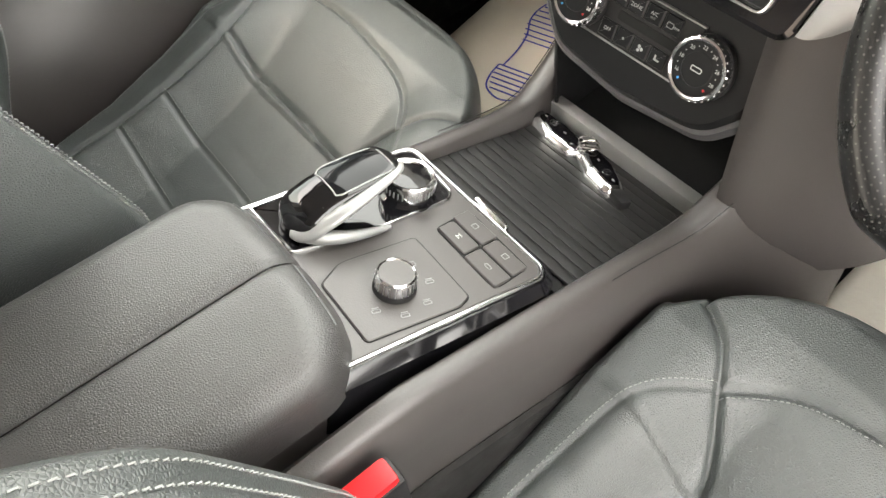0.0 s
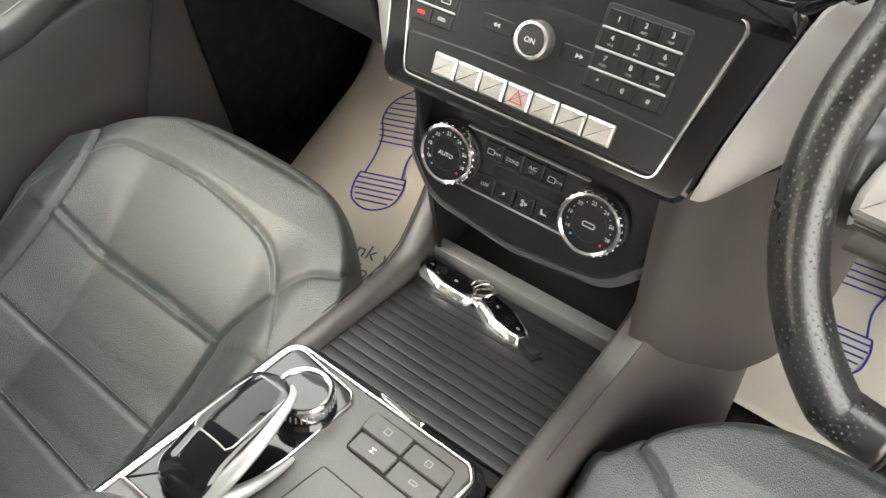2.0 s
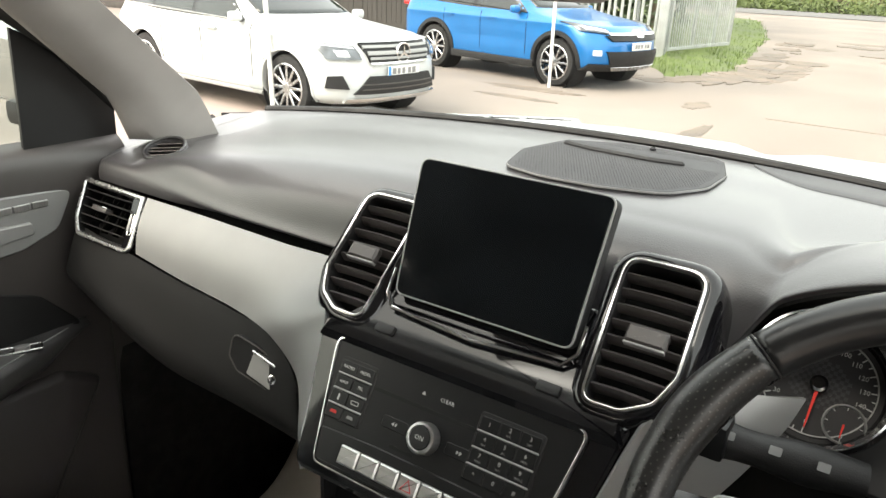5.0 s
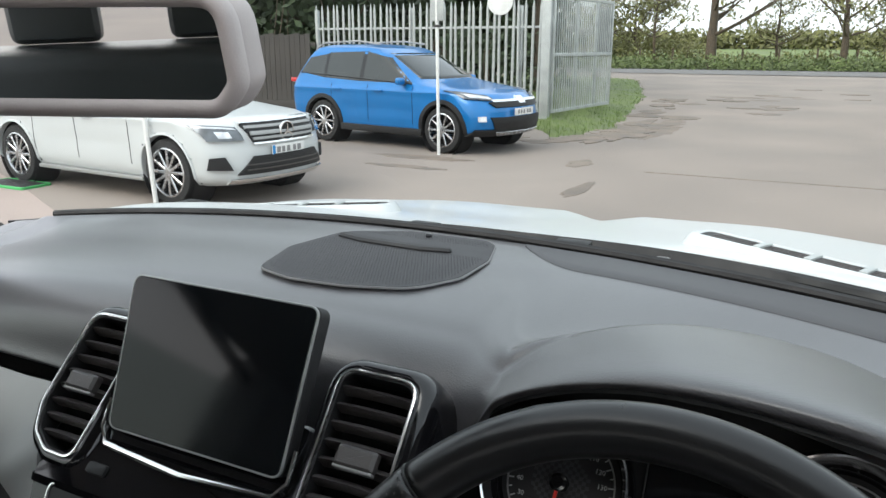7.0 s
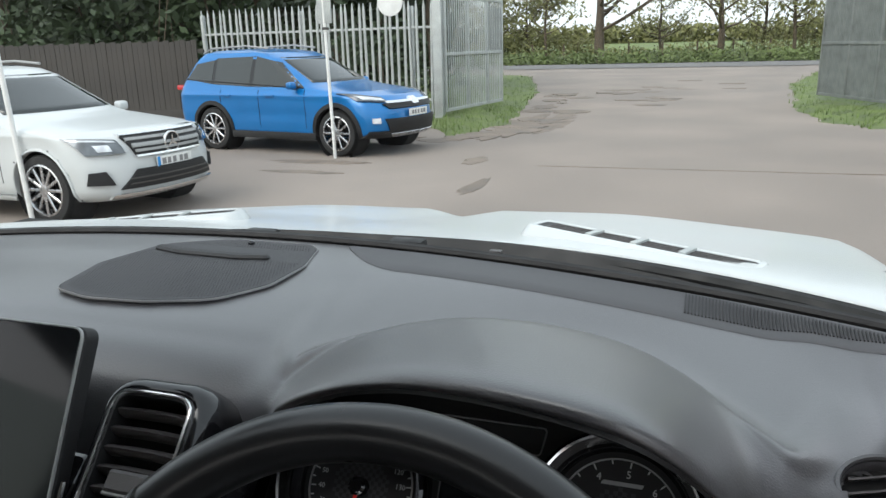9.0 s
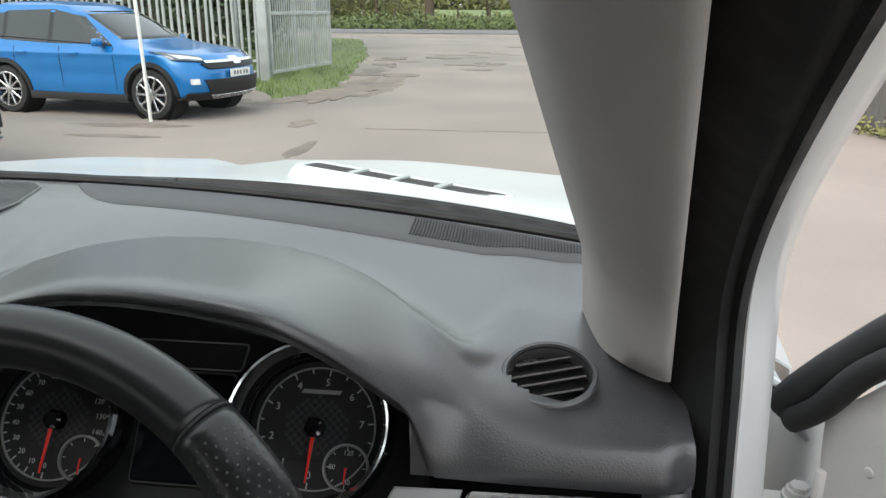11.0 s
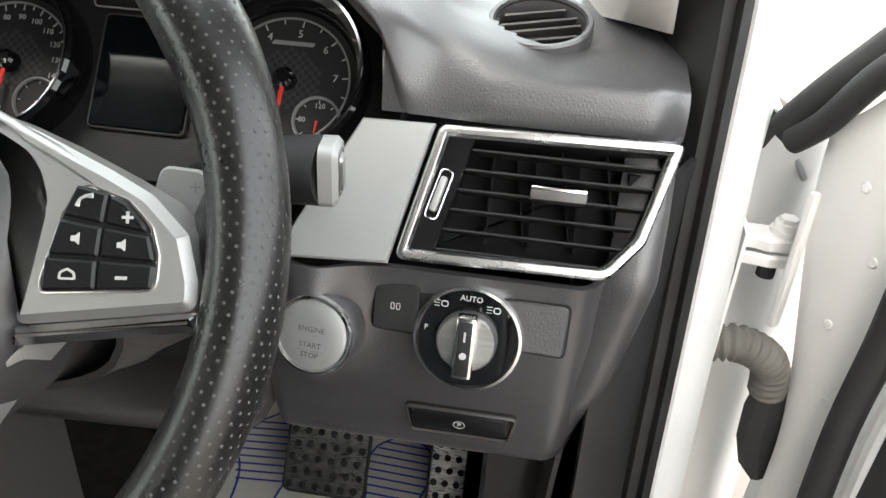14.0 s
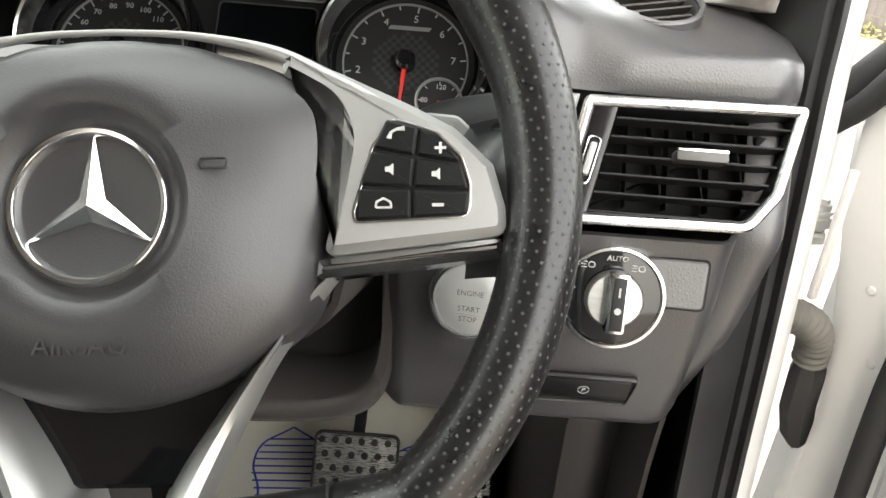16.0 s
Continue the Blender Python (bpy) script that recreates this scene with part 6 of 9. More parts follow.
mk = part("mode_knob", lathe([(0.0180, 0.0), (0.0180, 0.004), (0.0172, 0.0055)], 48), MATTE, con, "ribbed silver drive mode knob", m=Matrix.Translation((kx, ky, 0)))
part("ring", lathe([(0.0168, 0.002), (0.0164, 0.017), (0.0152, 0.0185), (0.0142, 0.0175)], 48, ring=True), CHROME, mk, "chrome ring", m=Matrix.Translation((kx, ky, 0)))
for i in range(20):
    b = block(0.0158, 0.0172, -0.0003, 0.0003, 0.003, 0.0150, 0)
    b.transform(Matrix.Translation((kx, ky, 0)) @ Matrix.Rotation(2 * math.pi * i / 20, 4, "Z"))
    part("rib", b, SILVER, mk, smooth=0)
part("cap", lathe([(0.0146, 0.0165), (0.0142, 0.0176), (0.002, 0.0180)], 40), HARD, mk, m=Matrix.Translation((kx, ky, 0)))
for a in (115, 70, 25, -20, -65):
    x, y = kx + 0.030 * math.cos(radians(a)), ky + 0.030 * math.sin(radians(a))
    b = border(rrect(0.0075, 0.0038, 0.0014), [(0, 0), (0, 0.0006), (0.0007, 0.0006), (0.0007, 0)])
    b.transform(Matrix.Translation((x, y, 0.0)) @ Matrix.Rotation(radians(75), 4, "Z"))
    part("symbol", b, PRINT_D, kf)
    b = prism(rrect(0.0060, 0.0010, 0.0003), 0, 0.0006, 0)
    b.transform(Matrix.Translation((x - 0.003, y + 0.001, 0.0)) @ Matrix.Rotation(radians(75), 4, "Z"))
    part("symbol", b, PRINT_D, kf)
ko = [(0.002, 0.008), (0.086, 0.004), (0.090, -0.039), (0.006, -0.035)]
part("key_gap", prism(rpoly(ko, [0.01, 0.006, 0.01, 0.006], 4), -0.004, -0.0008, 0.0005), DARKIN, con)
for i, (x0, x1, y0, y1) in enumerate(((0.0035, 0.0445, -0.0135, 0.0058), (0.0465, 0.0865, -0.0155, 0.0028), (0.0075, 0.0450, -0.0340, -0.0155), (0.0470, 0.0880, -0.0370, -0.0175))):
    k = part("console_key", prism(rpoly([(x0, y0), (x1, y0 - 0.001), (x1, y1 - 0.001), (x0, y1)], 0.003, 4), -0.003, 0.0012, 0.001), HARD, con)
    cx, cy = (x0 + x1) / 2, (y0 + y1) / 2
    if i == 3:
        b = border(rrect(0.0075, 0.0038, 0.0014, cx, cy), [(0, 0.0010), (0, 0.0016), (0.0007, 0.0016), (0.0007, 0.0010)])
        part("symbol", b, PRINT_D, k)
    elif i == 2:
        t_ = lettering("M", 0.007, cx, cy, 0.0013, k, PRINT, turn=90)
    else:
        b = border(rrect(0.006, 0.006, 0.001, cx, cy), [(0, 0.0010), (0, 0.0016), (0.0007, 0.0016), (0.0007, 0.0010)])
        part("symbol", b, PRINT_D, k)
part("shutter_pull", prism(rpoly([(-0.006, 0.0205), (0.040, 0.0175), (0.042, 0.0225), (-0.004, 0.0255)], 0.002, 4), -0.004, 0.0035, 0.0016), CHROME, con)

# hand rest controller
hr = thing("media_controller", CON, "black touchpad hand rest with a silver arm and rotary dial", "controller")
pp = rpoly([(-0.097, 0.018), (-0.097, -0.160), (-0.030, -0.160), (-0.018, -0.072), (-0.016, 0.000), (-0.024, 0.009)], [0.014, 0.002, 0.01, 0.02, 0.01, 0.008], 5)
part("base_edge", border(pp, bead(0.0028, 0.004, -0.002)), CHROME, hr, "chrome edging")
part("base", prism(inset(ccw(pp), 0.0026), -0.006, 0.0004, 0.001), GLOSS, hr)
DC = Matrix.Translation((-0.043, -0.029, 0))
rd = part("rotary_dial", lathe([(0.0265, 0.0), (0.0265, 0.003), (0.0235, 0.006), (0.0232, 0.010)], 56), GLOSS, hr, "chrome rotary dial", m=DC)
part("dial_ring", lathe([(0.0238, 0.008), (0.0246, 0.010), (0.0248, 0.019), (0.0240, 0.0225), (0.0222, 0.0238), (0.0200, 0.0232), (0.0192, 0.0210)], 56, ring=True), CHROME, rd, "knurled chrome ring", m=DC)
part("dial_top", lathe([(0.0196, 0.019), (0.0192, 0.0212), (0.004, 0.0220)], 40), GLOSS, rd, m=DC)
for i in range(36):
    b = block(0.0244, 0.0252, -0.0006, 0.0006, 0.0115, 0.0180, 0.0002, 1)
    b.transform(DC @ Matrix.Rotation(2 * math.pi * i / 36, 4, "Z"))
    part("knurl", b, SILVER, rd, smooth=0)


def rest_top(t):
    return float(np.interp(t, [0, 0.03, 0.08, 0.16, 0.28, 0.45, 0.7, 0.9, 1.0], [0.008, 0.016, 0.0235, 0.031, 0.0385, 0.0445, 0.0485, 0.0500, 0.0490]))


def rest_low(t):
    return float(np.interp(t, [0, 0.25, 0.40, 0.6, 0.85, 1.0], [0.001, 0.001, 0.012, 0.027, 0.0385, 0.0440]))


def rest_mid(t):
    return -0.0535 + 0.0060 * t, 0.0255 - 0.0040 * t


# the rest itself: a smooth shell rising from the back and overhanging the dial
rows = []
for j in range(33):
    t = j / 32
    y = -0.150 + 0.103 * t
    top, low = rest_top(t), rest_low(t)
    cx, w = rest_mid(t)
    w *= math.sqrt(max(0.05, 1 - max(0.0, 1 - t / 0.16) ** 2.4)) * math.sqrt(max(0.12, 1 - max(0.0, (t - 0.86) / 0.14) ** 2.6))
    l = []
    for i in range(28):
        a = 2 * math.pi * i / 28
        ca, sa = math.cos(a), math.sin(a)
        l.append((cx + w * math.copysign(abs(ca) ** 0.62, ca), y, (top + low) / 2 + (top - low) / 2 * math.copysign(abs(sa) ** 0.7, sa)))
    rows.append(l)
part("hand_rest", rings(rows, True, True), GLOSS, hr, smooth=70)
rows, rim_l = [], []
for j in range(15):
    t = 0.36 + 0.55 * j / 14
    y = -0.150 + 0.103 * t
    cx, w = rest_mid(t)
    k = math.sqrt(max(0.0, 1 - (2 * abs(j / 14 - 0.5)) ** 6))
    rows.append([(cx + u * (w - 0.0045) * (0.80 + 0.20 * k), y, rest_top(t) + 0.0006 - 0.0022 * abs(u) ** 3) for u in [-1 + q / 5 for q in range(11)]])
part("touchpad", sheet(rows, 0.0012), SCREEN, hr, "dark touch surface", smooth=60)
ring_ = [r[0] for r in rows] + rows[-1][1:-1] + [r[-1] for r in rows[::-1]] + rows[0][-2:0:-1]
part("pad_rim", tube([(x, y, z + 0.0002) for x, y, z in ring_], 0.0007, 6, closed=True), SATIN, hr)
for k in range(3):
    t = 0.245
    x, y = rest_mid(t)[0] - 0.015 + k * 0.015, -0.150 + 0.103 * t
    b = prism(rrect(0.0048, 0.0026, 0.0007) if k < 2 else [(0.0030 * math.cos(q * 0.6283) * (1 if q % 2 else 0.45), 0.0030 * math.sin(q * 0.6283) * (1 if q % 2 else 0.45)) for q in range(10)], -0.002, 0.0004, 0)
    b.transform(Matrix.Translation((x, y, rest_top(t) - (0.0012 if k == 1 else 0.0030))) @ Matrix.Rotation(radians(18), 4, "X"))
    part("symbol", b, PRINT, hr, smooth=0)
P = spline([(-0.046, -0.148, 0.0075), (-0.034, -0.141, 0.012), (-0.0265, -0.126, 0.0235), (-0.0225, -0.106, 0.0345), (-0.0235, -0.080, 0.0430), (-0.0290, -0.0545, 0.0478), (-0.0370, -0.0470, 0.0485)], 34)
arm_r = [float(np.interp(i / 33, [0, 0.10, 0.22, 0.45, 0.7, 0.88, 1.0], [0.0045, 0.0072, 0.0080, 0.0066, 0.0045, 0.0028, 0.0014])) for i in range(34)]
part("silver_arm", tube(P, arm_r, 16, flat=0.62), SATIN, hr, "satin silver arm", smooth=70)
P = spline([(-0.040, -0.144, 0.0080), (-0.028, -0.132, 0.0085), (-0.0195, -0.114, 0.0070), (-0.0155, -0.092, 0.0045), (-0.0140, -0.070, 0.0025)], 24)
foot_r = [float(np.interp(i / 23, [0, 0.25, 0.6, 1.0], [0.0062, 0.0070, 0.0052, 0.0026])) for i in range(24)]
part("silver_foot", tube(P, foot_r, 14), SATIN, hr, "satin silver foot", smooth=70)

# tambour shutter and the rails beside it
SHU = Matrix.Translation((-0.005, -0.212, 1.365)) @ Matrix.Rotation(radians(-18.5), 4, "X")
shu = thing("tambour_shutter", SHU, "ribbed black tambour shutter over the cup holders", "shutter")
for i in range(15):
    y = 0.003 + i * 0.0125
    part("slat", block(-0.102, 0.100, y, y + 0.0117, -0.004, 0.0, 0.0010, 2), TAMBOUR, shu)
part("runner", block(-0.106, 0.104, -0.01, 0.195, -0.012, -0.006, 0), DARKIN, shu)
bin_ = thing("storage_bin", Matrix.Translation((0, 0.02, 1.33)), "dark open storage recess with a silver lip", "storage recess")
part("lip", in_car(bin_, block(-0.112, 0.106, -0.034, -0.018, 1.300, 1.328, 0.003)), SATIN, bin_, "dull silver lip")
part("floor", in_car(bin_, block(-0.118, 0.112, -0.018, 0.12, 1.282, 1.292, 0.002)), MATTE, bin_)
# back wall near black: the depth's shade is in its colour
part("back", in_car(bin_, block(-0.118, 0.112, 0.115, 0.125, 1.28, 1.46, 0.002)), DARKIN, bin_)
part("cheek", in_car(bin_, block(-0.124, -0.116, -0.02, 0.12, 1.285, 1.44, 0.002)), MATTE, bin_)
part("cheek", in_car(bin_, block(0.110, 0.118, -0.02, 0.12, 1.285, 1.44, 0.002)), MATTE, bin_)
for s in (-1, 1):
    rail = thing("console_rail", Matrix.Translation((s * 0.13, -0.15, 1.36)), "soft grey rail along the console, stitched seam", "console rail", group="console rails", kind="structure")
    rows = []
    for j in range(40):
        t = j / 39
        y = -0.80 + 0.93 * t
        up = smooth01(-0.18, 0.10, y)
        k = smooth01(-0.10, 0.06, y)
        zt = 1.386 - 0.30 * (min(y, -0.06) + 0.24) * 0.9 + 0.050 * k + 0.030 * smooth01(-0.02, 0.1, y)
        zt = min(zt, 1.43) if y < -0.2 else zt
        xi = s * (0.103 + 0.010 * k) - 0.006
        xo = xi + s * (0.022 + 0.012 * up)
        rows.append([(xi, y, zt - 0.05), (xi, y, zt - 0.004), (xi + s * 0.004, y, zt), (xo - s * 0.008, y, zt - 0.001), (xo, y, zt - 0.008), (xo + s * (0.006 + 0.014 * up), y, zt - 0.06), (xo + s * (0.010 + 0.055 * up), y, zt - 0.18), (xo + s * (0.012 + 0.068 * up), y, 0.90)])
    part("cover", in_car(rail, sheet(rows, 0.003)), HARD, rail, smooth=50)
    # carpet strip over the wall's foot; its black also paints the seat gap's shade
    low = []
    for r in rows[:30]:
        a, b = Vector(r[5]), Vector(r[6])
        c = a.lerp(b, 0.55)
        low.append([(c.x + s * 0.001, c.y, c.z), (c.x + s * 0.006, c.y, c.z - 0.004), (b.x + s * 0.006, b.y, b.z), (r[7][0] + s * 0.006, r[7][1], r[7][2])])
    part("carpet_side", in_car(rail, sheet(low, 0.002)), CARPET, rail, "black carpet along the foot, also painting the seat gap's shade", smooth=50)
    part("seam", in_car(rail, tube([(r[3][0] + s * 0.006, r[3][1], r[3][2] + 0.0001) for r in rows[26:]], 0.0006, 5)), MATTE, rail)

# armrest
arm = thing("armrest", Matrix.Translation((-0.016, -0.60, 1.47)), "black leather two-lid centre armrest with stitched seams", "armrest")
ARM_L, ARM_R, ARM_F, ARM_B, ARM_C = -0.124, 0.088, -0.396, -0.83, 0.046


def arm_edge(x, y):
    """How far a point of the lid lies inside its rounded outline."""
    cx, hw, cy, hl = (ARM_L + ARM_R) / 2, (ARM_R - ARM_L) / 2 - ARM_C, (ARM_F + ARM_B) / 2, (ARM_F - ARM_B) / 2 - ARM_C
    qx, qy = abs(x - cx) - hw, abs(y - cy) - hl
    return ARM_C - math.hypot(max(qx, 0), max(qy, 0)) - min(max(qx, qy), 0)


def arm_point(x, y):
    d = max(0.0, arm_edge(x, y))
    r = 0.030
    fall = r * (1 - math.sqrt(max(0.0, 1 - (1 - min(1, d / r)) ** 2)))
    g = abs(x + 0.0135)
    return (x, y - 0.008 * ((x + 0.018) / 0.1) ** 2 * smooth01(-0.5, -0.40, y), 1.490 - 0.030 * (y - ARM_F) - fall - 0.0045 * math.exp(-(g / 0.0028) ** 2) - 0.003 * math.exp(-(g / 0.012) ** 2))


for s in (-1, 1):
    rows = []
    for j in range(64):
        y = ARM_F + (ARM_B - ARM_F) * (j / 63) ** 1.7
        dy = max(0.0, ARM_C - (ARM_F - y))
        far = (ARM_R if s > 0 else ARM_L) - s * (ARM_C - math.sqrt(max(0.0, ARM_C ** 2 - dy ** 2)))
        l = [arm_point(-0.0135 + s * 0.0006 + (far + 0.0135 - s * 0.0006) * (1 - (1 - i / 40) ** 1.6), y) for i in range(41)]
        rows.append(l + [(l[-1][0], l[-1][1], l[-1][2] - 0.03)])
    rows.insert(0, [(p[0], p[1], p[2] - (0.03 if k < 41 else 0)) for k, p in enumerate(rows[0])])
    lid = part("lid", in_car(arm, sheet(rows, 0.004)), ARMLEATHER, arm, smooth=80)
    far = (ARM_R - 0.036) if s > 0 else (ARM_L + 0.036)
    seam = [arm_point(-0.0135 + s * 0.004 + (far + 0.0135) * i / 20, ARM_F - 0.007) for i in range(21)]
    part("edge_seam", in_car(arm, tube([(p[0], p[1], p[2] + 0.0002) for p in seam], 0.0008, 5)), LEATHER, lid)
part("box", in_car(arm, block(-0.116, 0.080, -0.82, -0.412, 1.20, 1.455, 0.02, 4)), HARD, arm)
part("latch", in_car(arm, block(0.000, 0.03, -0.414, -0.404, 1.432, 1.444, 0.002)), MATTE, arm)

# ---- keys ----
def car_key(m, label):
    th = thing("car_key", m, label, "car key", group="car keys")
    o = rpoly([(-0.041, 0.0), (-0.030, 0.0145), (0.0, 0.0185), (0.028, 0.0135), (0.036, 0.008), (0.036, -0.008), (0.028, -0.0135), (0.0, -0.0185), (-0.030, -0.0145)], 0.014, 5)
    part("shell", prism(o, 0.0, 0.0125, 0.007), CHROME, th, "chrome shell", smooth=60)
    part("face", prism(inset(ccw(o), 0.0064), 0.008, 0.0133, 0.0012), GLOSS, th, "black face")
    part("tip", block(0.034, 0.056, -0.0065, 0.0065, 0.001, 0.0105, 0.002), MATTE, th)
    part("badge", border(circle(0.0052, 24, 0.010, 0.0), [(0, 0.013), (0, 0.0138), (0.0009, 0.0138), (0.0009, 0.013)]), CHROME, th)
    for k in range(3):
        a = radians(90 + 120 * k)
        part("badge_ray", prism([(0.010 + 0.0048 * math.cos(a), 0.0048 * math.sin(a)), (0.010 + 0.0011 * math.cos(a + 1.2), 0.0011 * math.sin(a + 1.2)), (0.010 + 0.0011 * math.cos(a - 1.2), 0.0011 * math.sin(a - 1.2))], 0.013, 0.0138, 0), CHROME, th, smooth=0)
    for x in (-0.010, 0.024):
        part("symbol", prism(rrect(0.004, 0.0025, 0.0006, x, 0), 0.013, 0.0136, 0), PRINT_D, th)


def on_shutter(x, y, turn):
    return SHU @ Matrix.Translation((x, y, 0.0005)) @ Matrix.Rotation(radians(turn), 4, "Z")


car_key(on_shutter(-0.070, 0.160, 172), "chrome and black car key on the shutter")
car_key(on_shutter(0.002, 0.152, -22), "chrome and black car key on the shutter")
kr = thing("key_ring", on_shutter(-0.034, 0.166, 0), "brass-coloured split key ring joining two keys", "key ring")
for k in range(3):
    c = [(0.012 * math.cos(a) + 0.002 * k, 0.010 * math.sin(a), 0.012 + 0.006 * math.sin(a + k)) for a in [2 * math.pi * i / 24 for i in range(24)]]
    part("loop", tube(c, 0.0009, 6, closed=True), STEEL, kr)

# ---- seats ----
def seam_field(X, Y, lines, depth, width):
    """Height taken away along the seam lines, by numpy."""
    out = np.zeros_like(X)
    for pts, k in lines:
        best = np.full_like(X, 1e9)
        P = [tuple(p[:2]) for p in spline([(x, y, 0) for x, y in pts], 24)]
        for (ax, ay), (bx, by) in zip(P[:-1], P[1:]):
            dx, dy = bx - ax, by - ay
            t = np.clip(((X - ax) * dx + (Y - ay) * dy) / (dx * dx + dy * dy + 1e-12), 0, 1)
            best = np.minimum(best, (X - ax - t * dx) ** 2 + (Y - ay - t * dy) ** 2)
        r = np.sqrt(best)
        out = np.maximum(out, k * (np.exp(-(r / width) ** 2) + 0.26 * np.exp(-(r / (5.5 * width)) ** 2)))
    return depth * out


SEAT_LINES = [
    ([(-0.203, -0.135), (-0.190, -0.105), (-0.160, -0.086), (-0.06, -0.078), (0.054, -0.088), (0.115, -0.106), (0.160, -0.146)], 0.8),
    ([(-0.186, -0.208), (-0.035, -0.209), (0.112, -0.214)], 1.0),
    ([(-0.232, -0.084), (-0.203, -0.130), (-0.186, -0.208), (-0.196, -0.327), (-0.211, -0.456), (-0.22, -0.56)], 1.2),
    ([(0.160, -0.146), (0.130, -0.18), (0.112, -0.214), (0.106, -0.287), (0.100, -0.351), (0.10, -0.50)], 1.2),
    ([(0.160, -0.146), (0.185, -0.116), (0.215, -0.098), (0.240, -0.092)], 1.0),
    ([(-0.198, -0.332), (-0.064, -0.332), (0.102, -0.337)], 0.55),
    ([(-0.203, -0.411), (-0.096, -0.418), (0.100, -0.429)], 0.55),
    ([(-0.203, -0.135), (-0.234, -0.20), (-0.246, -0.30), (-0.25, -0.42)], 0.35),
    ([(0.160, -0.146), (0.205, -0.205), (0.217, -0.281), (0.222, -0.40)], 0.35),
]
STITCHED = [0, 5, 6, 7, 8]


def seat_height(x, y, half=0.250):
    """Plain shape of the cushion over its plan, without seams."""
    ky = [-0.66, -0.52, -0.40, -0.30, -0.205, -0.13, -0.07, -0.02, 0.012]
    kz = [1.085, 1.095, 1.118, 1.152, 1.196, 1.240, 1.266, 1.270, 1.255]
    z = np.interp(y, ky, kz)
    a = np.abs(x) / half
    bol = np.clip((a - 0.44) / 0.38, 0, 1)
    bol = bol * bol * (3 - 2 * bol)
    fall = np.clip((-0.05 - y) / 0.16, 0.12, 1)
    z = z + 0.062 * bol * fall + 0.006 * np.cos(x / half * 1.5) * (y > -0.22)
    return z


